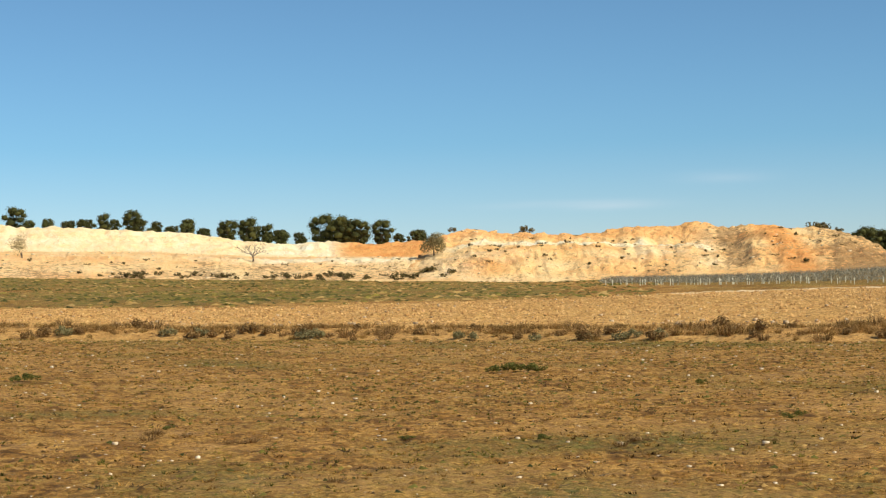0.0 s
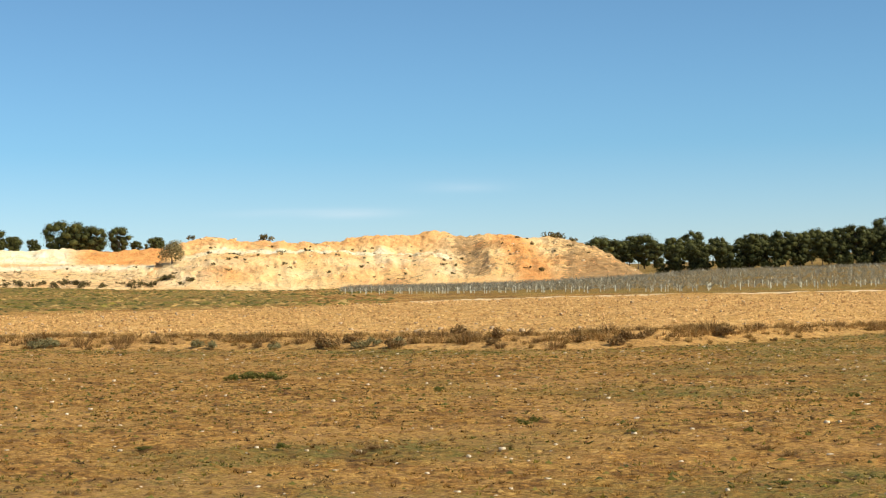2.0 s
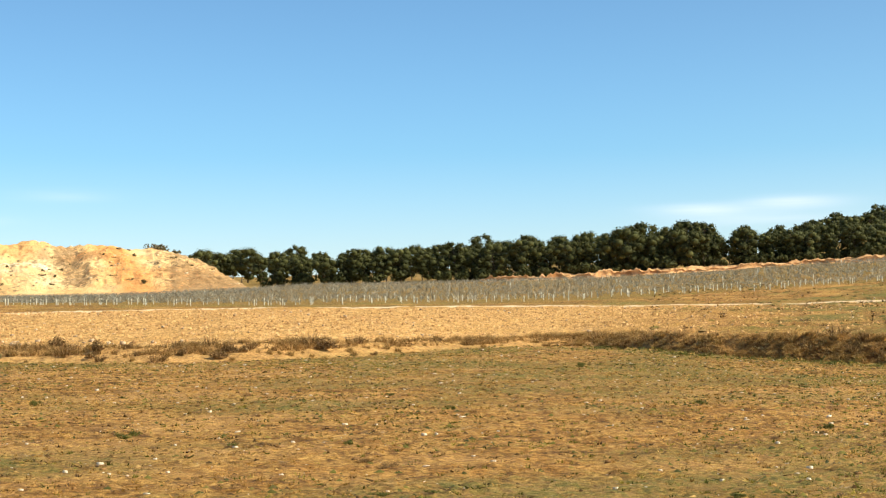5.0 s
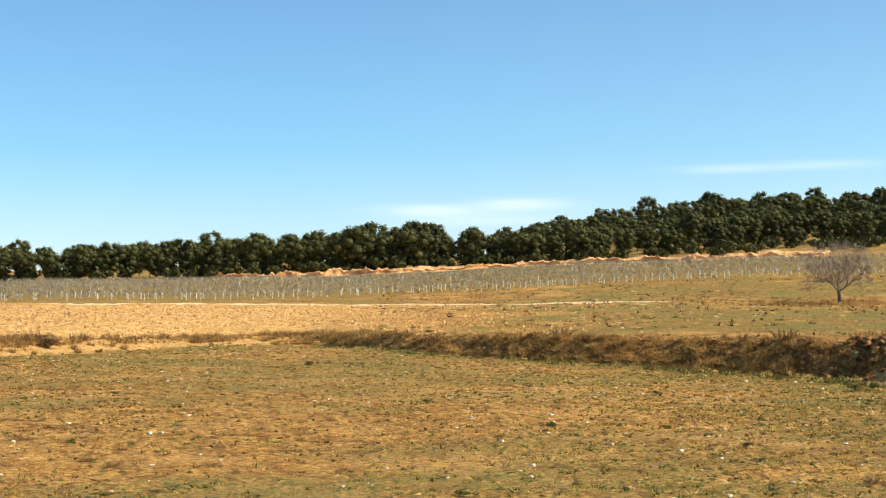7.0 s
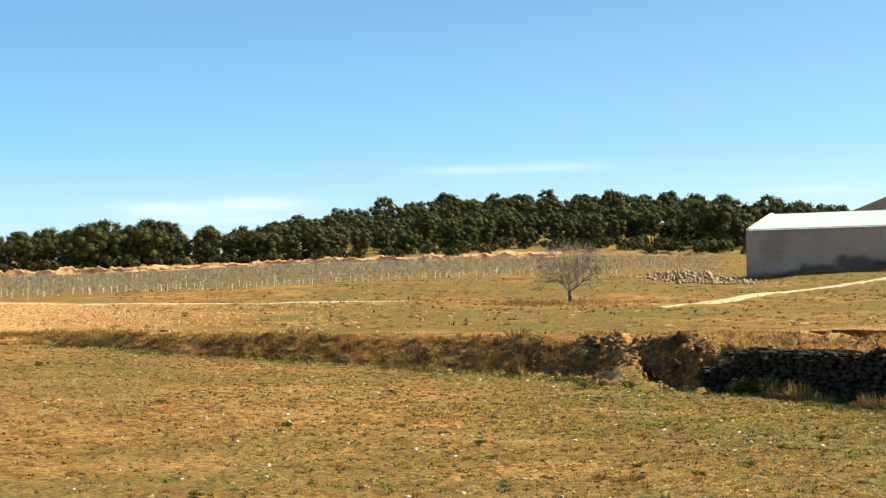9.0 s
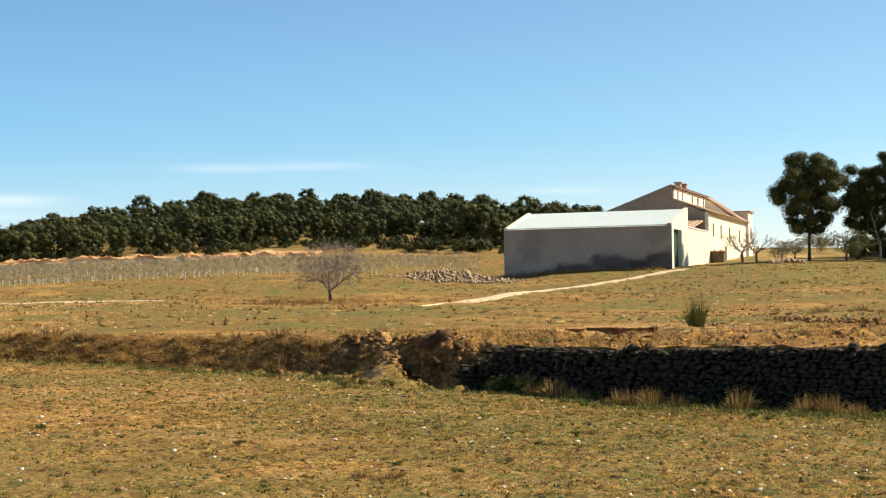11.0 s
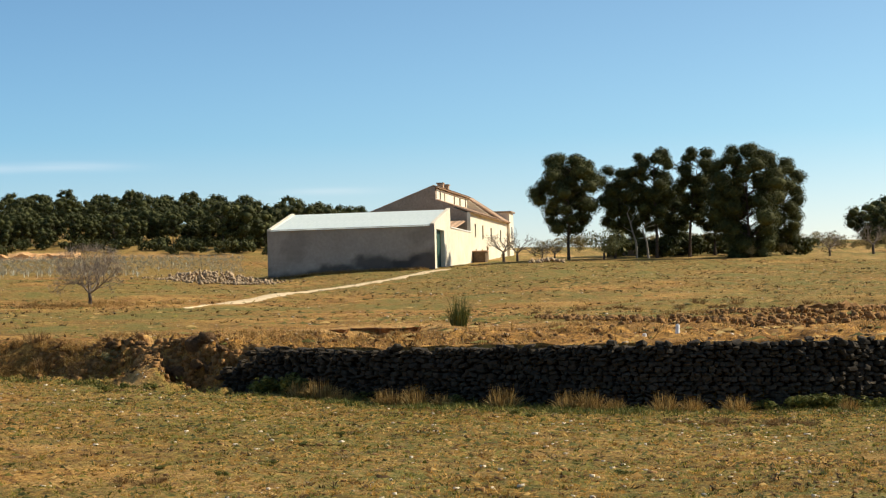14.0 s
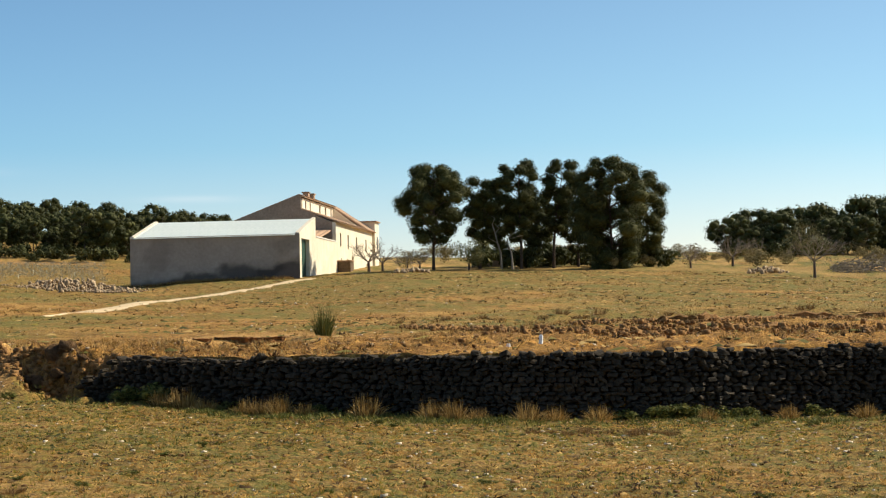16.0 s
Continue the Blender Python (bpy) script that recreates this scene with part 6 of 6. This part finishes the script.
M_CUSHION = island("green_cushion", [(0.0, (0.03, 0.036, 0.008)), (0.4, (0.08, 0.08, 0.016)), (0.8, (0.16, 0.14, 0.026)), (1.0, (0.27, 0.21, 0.045))], 0.95)
M_THATCH = island("straw_cushion", [(0.0, (0.05, 0.026, 0.008)), (0.35, (0.15, 0.08, 0.02)), (0.8, (0.32, 0.18, 0.045)), (1.0, (0.52, 0.33, 0.11))], 0.95)
cover("green_cushions", "domes", 34000, *NEAR, green_chance, (0.04, 0.17, 0.1, 0.26), M_CUSHION, "low cushions of green grass in the stony field", "grass")
cover("straw_cushions", "domes", 44000, *NEAR, patchy(75, 0.5, -0.05), (0.04, 0.15, 0.08, 0.24), M_THATCH, "low cushions of dry grass in the stony field", "grass")
cover("green_grass", "tufts", 26000, *NEAR, green_chance, (0.02, 0.07, 0.06, 0.2), M_TURF, "thin green grass in the stony field", "grass", (9, 0.009))
cover("dry_grass", "tufts", 26000, *NEAR, patchy(62, 0.5, -0.05), (0.015, 0.06, 0.06, 0.2), M_STUBBLE, "dry straw-coloured grass in the field", "grass", (9, 0.009))
cover("dry_weeds", "tufts", 11000, *NEAR, patchy(63, 0.35, 0.1), (0.015, 0.06, 0.08, 0.28), M_DEAD, "dark dry weeds scattered over the field", "weeds", (9, 0.010))
cover("grey_weeds", "tufts", 6000, *NEAR, patchy(64, 0.25, 0.2), (0.012, 0.05, 0.1, 0.3), M_GREYDEAD, "flattened grey dead weeds in patches over the field", "weeds", (9, 0.010))
cover("field_stones", "rocks", 4600, *NEAR, None, (0.015, 0.09, 0.65), M_CHALK, "small pale stones strewn over the field", "stones")
PLOUGH = (line(1, 0.3), line(2, -1.2), -16, 40)


def plough_chance(az, d):
    return (1 - smooth(24, 40, az)) * (0.15 + 0.85 * smooth(0.1, 0.95, np.sin(d * 2 * np.pi / 2.6)))


cover("furrow_clods", "domes", 52000, *PLOUGH, plough_chance, (0.05, 0.18, 0.3, 0.6), M_MAT_SOIL, "brown clods of the ploughed strip", "clods")
cover("plough_stones", "rocks", 3500, *PLOUGH, plough_chance, (0.03, 0.17, 0.7), M_RUBBLE, "pale stones of the ploughed strip", "stones")
TERRACE = (line(1, 0.1), lambda az: line_at(LINES[1], az)[0] + 9 + 26 * smooth(56, 62, az), 43, 76)
cover("plough_edge_stones", "rocks", 1100, line(1, 1.6), line(1, 5.0), -16, 27, patchy(88, 0.2, 0.1), (0.05, 0.26, 0.7), M_RUBBLE, "pale stones turned up along the edge of the ploughed strip", "stones")
cover("terrace_clods", "rocks", 7000, *TERRACE, None, (0.02, 0.17, 0.7), M_CLOD, "broken brown clods along the terrace edge", "clods")
cover("terrace_stones", "rocks", 900, *TERRACE, None, (0.03, 0.13, 0.7), M_RUBBLE, "pale stones along the terrace edge", "stones")
cover("bank_clods", "rocks", 4200, line(0, -0.5), line(1, 0.5), 41, 48, None, (0.03, 0.22, 0.8), M_CLOD, "fallen clods of the collapsed earth bank", "clods")
M_BANKGRASS = island("bank_grass", [(0.0, (0.10, 0.06, 0.02)), (0.5, (0.38, 0.225, 0.075)), (0.85, (0.50, 0.34, 0.135)), (1.0, (0.66, 0.48, 0.22))], 0.9, 0.35, 0.7)
cover("terrace_grass", "tufts", 5200, *TERRACE, patchy(81, 0.25, 0.0), (0.06, 0.2, 0.12, 0.4), M_BANKGRASS, "dry grass along the terrace edge", "grass", (9, 0.012))
cover("bank_grass", "tufts", 8500, line(1, -0.9), line(1, 1.8), -16, 28, patchy(82, 0.45, 0.12), (0.05, 0.25, 0.12, 0.4), M_BANKGRASS, "dense dry brown grass along the field bank", "grass", (16, 0.009))
cover("hanging_grass", "tufts", 6500, line(0, -0.1), line(1, 0.9), 24.5, 43.7, patchy(83, 0.7, 0.05), (0.03, 0.15, 0.12, 0.35), M_BANKGRASS, "dry brown grass hanging on the earth bank", "grass", (14, 0.009))
cover("foot_green", "tufts", 4200, line(0, -2.6), line(0, -0.1), 26, 75, lambda az, d: patchy(84, 0.4, 0.05)(az, d) * (np.abs(az - 44.55) > 0.75), (0.05, 0.16, 0.12, 0.35), M_GRASS, "green grass along the foot of bank and wall", "grass", (10, 0.011))
FAR = (line(2, 1), line(4, -3), -17, 7)
cover("far_grass", "domes", 8000, *FAR, patchy(67, 0.06, -0.05), (0.3, 1.0, 0.08, 0.2), M_MAT_GREEN, "short grass of the far green field", "grass")
cover("far_straw", "domes", 4500, *FAR, patchy(68, 0.06, 0.0), (0.3, 1.0, 0.08, 0.2), M_MAT_STRAW, "dry grass of the far green field", "grass")
SLOPE = (line(1, 0.5), line(4, -2), 28, 75)
cover("slope_grass", "domes", 17000, *SLOPE, patchy(65, 0.08, -0.05), (0.12, 0.6, 0.06, 0.16), M_MAT_GREEN, "short green grass on the upper slope", "grass")
cover("slope_straw", "domes", 9000, *SLOPE, patchy(66, 0.1, -0.05), (0.12, 0.6, 0.06, 0.16), M_MAT_STRAW, "dry grass on the upper slope", "grass")
cover("slope_stones", "rocks", 2600, *SLOPE, None, (0.03, 0.13, 0.7), M_CHALK, "small pale stones strewn over the upper slope", "stones")
cover("slope_weeds", "tufts", 5000, *SLOPE, patchy(89, 0.12, 0.1), (0.06, 0.2, 0.15, 0.45), M_DEAD, "dark dry weeds on the upper slope", "weeds", (8, 0.02))
cover("slope_tufts", "tufts", 14000, *SLOPE, patchy(69, 0.1, 0.0), (0.05, 0.14, 0.15, 0.4), M_STRAW, "dry grass tufts on the upper slope", "grass", (6, 0.02))

# scrub under the wood edge and behind the yard
rnd = rng_of(321)
for _ in range(230):
    az = 14.5 + 34.5 * float(rnd.uniform(0, 1)) ** 0.7
    x, y, z = land_xyz(az, float(line_at(LINES[4], az)[0]) + float(rnd.uniform(2, 10 + 24 * (az > 36))))
    ob = thing("wood_shrub", x, y, z, float(rnd.uniform(0, 360)), float(rnd.uniform(0.6, 1.5)), "dark green scrub bush at the wood edge", "shrub", "scrub of the wood edge")
    part("foliage", UNDER[int(rnd.integers(0, 3))], ob)
for _ in range(46):
    az = float(rnd.uniform(56.5, 74))
    x, y, z = land_xyz(az, float(line_at(LINES[4], az)[0]) + float(rnd.uniform(6, 70)) + 34 * (az > 70.2))
    ob = thing("scrub_bush", x, y, z, float(rnd.uniform(0, 360)), float(rnd.uniform(0.7, 1.7)), "grey-brown scrub bush behind the upper field", "shrub", "scrub behind the upper field")
    part("foliage", BUSH[int(rnd.integers(0, 3))], ob)

for _ in range(34):
    az = float(rnd.uniform(67.3, 75.5))
    x, y, z = land_xyz(az, float(rnd.uniform(262, 284)))
    ob = thing("pine_scrub", x, y, z, float(rnd.uniform(0, 360)), float(rnd.uniform(1.2, 2.2)), "dark green scrub at the foot of the far pines", "shrub", "scrub under the far pines")
    part("foliage", UNDER[int(rnd.integers(0, 3))], ob)

# olive and dark brush by the grove, pale-leaved tree and rocky brush on the upper field
M_BUD = island("pale_buds", [(0.0, (0.15, 0.14, 0.06)), (0.6, (0.24, 0.215, 0.10)), (1.0, (0.36, 0.31, 0.16))], 0.85, 0.25)
OLIVE = leafy(580, 2600, 4.2, 3.2, M_OLIVE, 0.13)
plant_tree("olive_tree", ORCHARD[1][0], OLIVE, 59.3, 189, 0, 1.0, "small grey-green olive tree in front of the grove", "tree", "")
budding = bare_tree(9, 1.5, 7, 1.35, 0.12, 4, 0.5)
plant_tree("budding_tree", budding[0], leafy(581, 3600, 6.0, 5.0, M_BUD, 0.065), 70.36, 163, 60, 1.0, "slender tree with thin pale budding crown", "tree", "")
part("limbwork", budding[1], bpy.data.objects["budding_tree"])
for _ in range(26):
    az = float(rnd.uniform(59.6, 66))
    x, y, z = land_xyz(az, float(rnd.uniform(194, 206)))
    ob = thing("grove_brush", x, y, z, float(rnd.uniform(0, 360)), float(rnd.uniform(0.9, 1.8)), "dark low brush under the grove", "shrub", "brush under the grove")
    part("foliage", UNDER[int(rnd.integers(0, 3))], ob)


def brush_pile(az0, az1, d0, d1, n):
    """Cut grey branches thrown on a long heap."""
    r = rng_of(44)
    x, y, z = land_xyz((az0 + az1) / 2, (d0 + d1) / 2)
    ob = thing("brush_pile", x, y, z, 0, 1, "long heap of cut grey branches at the upper field", "branches")
    g = Gather()
    for _ in range(n):
        a, b = float(r.uniform(0, 1)), float(r.uniform(0, 1))
        qx, qy, qz = land_xyz(az0 + (az1 - az0) * a, d0 + (d1 - d0) * b)
        lift = 1.7 * (1 - (2 * b - 1) ** 2) * (0.35 + 0.65 * math.sin(math.pi * min(1, a * 1.6))) * float(r.uniform(0.1, 1))
        p = Vector((qx - x, qy - y, qz - z + lift))
        w = Vector((float(r.normal()), float(r.normal()), float(r.normal(0.1, 0.35)))).normalized() * float(r.uniform(0.6, 1.5))
        t = float(r.uniform(0.02, 0.06))
        g.add(*tube_along([p - w * 0.5, p + Vector(r.normal(scale=0.08, size=3)), p + w * 0.6], [t, t * 0.8, t * 0.4], 4))
    part("branches", g.mesh("branches", M_GREYWOOD), ob)


M_GREYWOOD = plain("grey_cut_wood", (0.14, 0.12, 0.095), (0.34, 0.30, 0.25), 4)
brush_pile(70.9, 75.0, 184, 194, 900)
rock_heap("rubble_heap", 61.0, 63.3, 212, 216, 150, 0.7, 1.3, "tumbled pale stone wall behind the grove", 6)


def trailer():
    ob = at_yard("farm_trailer", -54.2, 187.5, 0, "dark two-wheeled farm trailer behind the barn", "trailer")
    x, y = ob.matrix_world.translation[:2]
    g = float(land(math.degrees(math.atan2(x, y)), math.hypot(x, y)))
    ob.matrix_world = Matrix.Translation((0, 0, g)) @ ob.matrix_world
    boxes("bed", M_DARK, ob, ((-0.9, -1.4, 0.6), (0.9, 1.4, 0.75)), ((-0.9, -1.4, 0.75), (-0.85, 1.4, 1.5)), ((0.85, -1.4, 0.75), (0.9, 1.4, 1.5)), ((-0.85, -1.4, 0.75), (0.85, -1.35, 1.5)))
    boxes("drawbar", M_DARK, ob, ((-0.06, 1.4, 0.62), (0.06, 2.6, 0.72)))
    for s in (-1, 1):
        bm = bmesh.new()
        bmesh.ops.create_cone(bm, cap_ends=True, segments=20, radius1=0.42, radius2=0.42, depth=0.22, matrix=pose(s * 1.03, 0, 0.42, 0, 90, 0))
        bmesh.ops.bevel(bm, geom=[e for e in bm.edges if e.calc_face_angle(0) > 1], offset=0.05, segments=2, affect="EDGES")
        part("wheel", mesh_bm("wheel", bm, M_DARK), ob)


trailer()


M_CAKED = plain("caked_earth", (0.07, 0.038, 0.018), (0.24, 0.135, 0.058), 5.0, bump=0.9, distance=0.06)


def earth_lump(seed):
    """Unit lump of caked earth with a broken surface."""
    r = rng_of(seed)
    v, f = BALLS[2]
    k = 1 + 0.9 * fbm(v[:, 0] * 1.3 + seed, v[:, 1] * 1.3 + v[:, 2] * 1.7, 3, seed)
    v = v * k[:, None] * r.uniform(0.7, 1.25, (len(v), 1)) * np.array([1.1, 0.9, 0.75]) * 0.5
    return mesh_of("earth_lump", v, f, M_CAKED)


LUMPS = [earth_lump(900 + k) for k in range(4)]
rnd = rng_of(905)
# bearing, distance past the bank's foot, size
for az, off, size in ((45.95, 1.2, 0.8), (46.35, 1.5, 0.75), (46.1, 0.8, 0.6), (46.6, 1.7, 0.5), (46.5, 0.9, 0.55), (45.15, 0.3, 0.6), (45.5, 0.5, 0.62), (45.3, 0.1, 0.45), (45.75, 0.1, 0.4), (46.05, 0.15, 0.36), (44.3, 1.5, 0.4),
                      (43.9, 1.6, 0.5), (43.4, 1.4, 0.45), (43.0, 0.9, 0.5), (42.3, 1.3, 0.42), (43.7, 0.5, 0.35), (46.8, 0.3, 0.4), (44.9, 1.8, 0.35), (45.4, 1.9, 0.4), (41.6, 1.4, 0.4), (46.9, 1.1, 0.5)):
    x, y, z = land_xyz(az, float(line_at(LINES[0], az)[0]) + off)
    ob = new("earth_lump", LUMPS[int(rnd.integers(0, 4))])
    ob.matrix_world = pose(x, y, z + 0.1 * size, float(rnd.uniform(-25, 25)), float(rnd.uniform(-25, 25)), float(rnd.uniform(0, 360))) @ Matrix.Scale(size * 0.62, 4)
    tagged(ob, "brown lump of caked earth on the collapsed bank", "earth lump", "lumps of the collapsed bank")


def scarp_clods(marks, n, spread, seed):
    """Broken clods along the edge of a dirt scarp."""
    r = rng_of(seed)
    q = np.array(marks, float)
    az = r.uniform(q[0, 0], q[-1, 0], n)
    d = np.interp(az, q[:, 0], q[:, 1]) + r.normal(0, spread, n)
    x, y = plan(az, d)
    size = 0.03 + 0.2 * r.uniform(0, 1, n) ** 4
    tagged(new("scarp_clods", strewn_rocks("scarp_clods", x, y, land(az, d) + 0.08, size, r, M_CLOD, 0.8)), "broken brown clods along the dirt scarp", "clods", kind="stuff")


scarp_clods(SCARP_UP, 3200, 1.3, 851)
scarp_clods(SCARP_MID, 3200, 1.5, 852)


def grove_shed():
    x, y, z = land_xyz(59.95, 203)
    ob = thing("open_shed", x, y, z, -60, 1.0, "low dark open shed with a pale roof among the pines", "shed")
    boxes("back_wall", M_RENDER, ob, ((-2.0, 1.2, -0.5), (2.0, 1.4, 2.0)))
    for sx in (-1.95, 1.85):
        boxes("post", M_WOOD, ob, ((sx, -1.3, -0.5), (sx + 0.1, -1.2, 1.9)))
    boxes("roof", M_METAL, ob, ((-2.2, -1.5, 1.95), (2.2, 1.5, 2.05)))


grove_shed()
# small stones between the larger ones of the heap beside the barn
rnd = rng_of(77)
az, d = rnd.normal(46.8, 0.75, 2200), rnd.normal(171, 4.6, 2200)
x, y = plan(az, d)
tagged(new("rubble_stones", strewn_rocks("rubble_stones", x, y, land(az, d) + 0.1, 0.1 + 0.3 * rnd.uniform(0, 1, 2200) ** 2, rnd, M_RUBBLE)), "small broken stones spread round the rubble heap", "stones", kind="stuff")

# fine twigs that fill the almond's crown, and dead grass under it and along the barn
rnd = rng_of(640)
way = rnd.normal(size=(620, 3))
way /= np.linalg.norm(way, axis=1)[:, None]
tip = way * rnd.uniform(0.45, 1.0, (620, 1)) ** 0.5 * np.array([2.15, 2.15, 1.25]) + np.array([0, 0, 2.35])
twigs = part("twigwork", strewn_tufts("twigwork", tip[:, 0], tip[:, 1], tip[:, 2], np.full(620, 0.3), np.full(620, 0.5), 7, rnd, M_FINE, 0.006), almond)
tagged(twigs, "haze of fine grey twigs", kind="stuff")
x, y = plan(42.73, 106)
x, y = x + rnd.normal(0, 2.6, 500), y + rnd.normal(0, 2.6, 500)
z = land(np.degrees(np.arctan2(x, y)), np.hypot(x, y))
tagged(new("almond_grass", strewn_tufts("almond_grass", x, y, z, rnd.uniform(0.1, 0.3, 500), rnd.uniform(0.2, 0.5, 500), 9, rnd, M_BANKGRASS, 0.012)), "tall dead grass round the almond tree", "grass", kind="stuff")
w, u = rnd.uniform(-53.8, -36.5, 900), 176.3 - rnd.uniform(0, 1, 900) ** 2 * 1.6
x, y = FRAME[0][0] * w + FRAME[0][1] * u, FRAME[1][0] * w + FRAME[1][1] * u
z = land(np.degrees(np.arctan2(x, y)), np.hypot(x, y))
tagged(new("barn_grass", strewn_tufts("barn_grass", x, y, z, rnd.uniform(0.15, 0.5, 900), rnd.uniform(0.2, 0.6, 900), 9, rnd, M_BANKGRASS, 0.018)), "dry grass along the foot of the barn wall", "grass", kind="stuff")


def dead_tree(az, d, lean, height, seed):
    """A bare pale leaning trunk with broken limbs."""
    r = rng_of(seed)
    g = Gather()
    pts = [Vector((lean * (k / 5) ** 2 + float(r.normal(0, 0.06)), float(r.normal(0, 0.06)), -0.3 + height * k / 5)) for k in range(6)]
    g.add(*tube_along(pts, [0.15 - 0.02 * k for k in range(6)], 7))
    for k in (3, 4, 5):
        g.add(*tube_along([pts[k], pts[k] + Vector((float(r.normal(0, 0.5)), float(r.normal(0, 0.5)), 0.6)), pts[k] + Vector((float(r.normal(0, 0.9)), float(r.normal(0, 0.9)), 1.1))], [0.05, 0.03, 0.015], 4))
    plant_tree("dead_tree", g.mesh("trunk", M_GREYWOOD, True), None, az, d, -60, 1.0, "pale leaning dead trunk in the grove", "tree", "dead trunks of the grove")


dead_tree(60.35, 190.5, -0.9, 5.2, 12)
dead_tree(60.7, 191, -0.5, 3.6, 13)
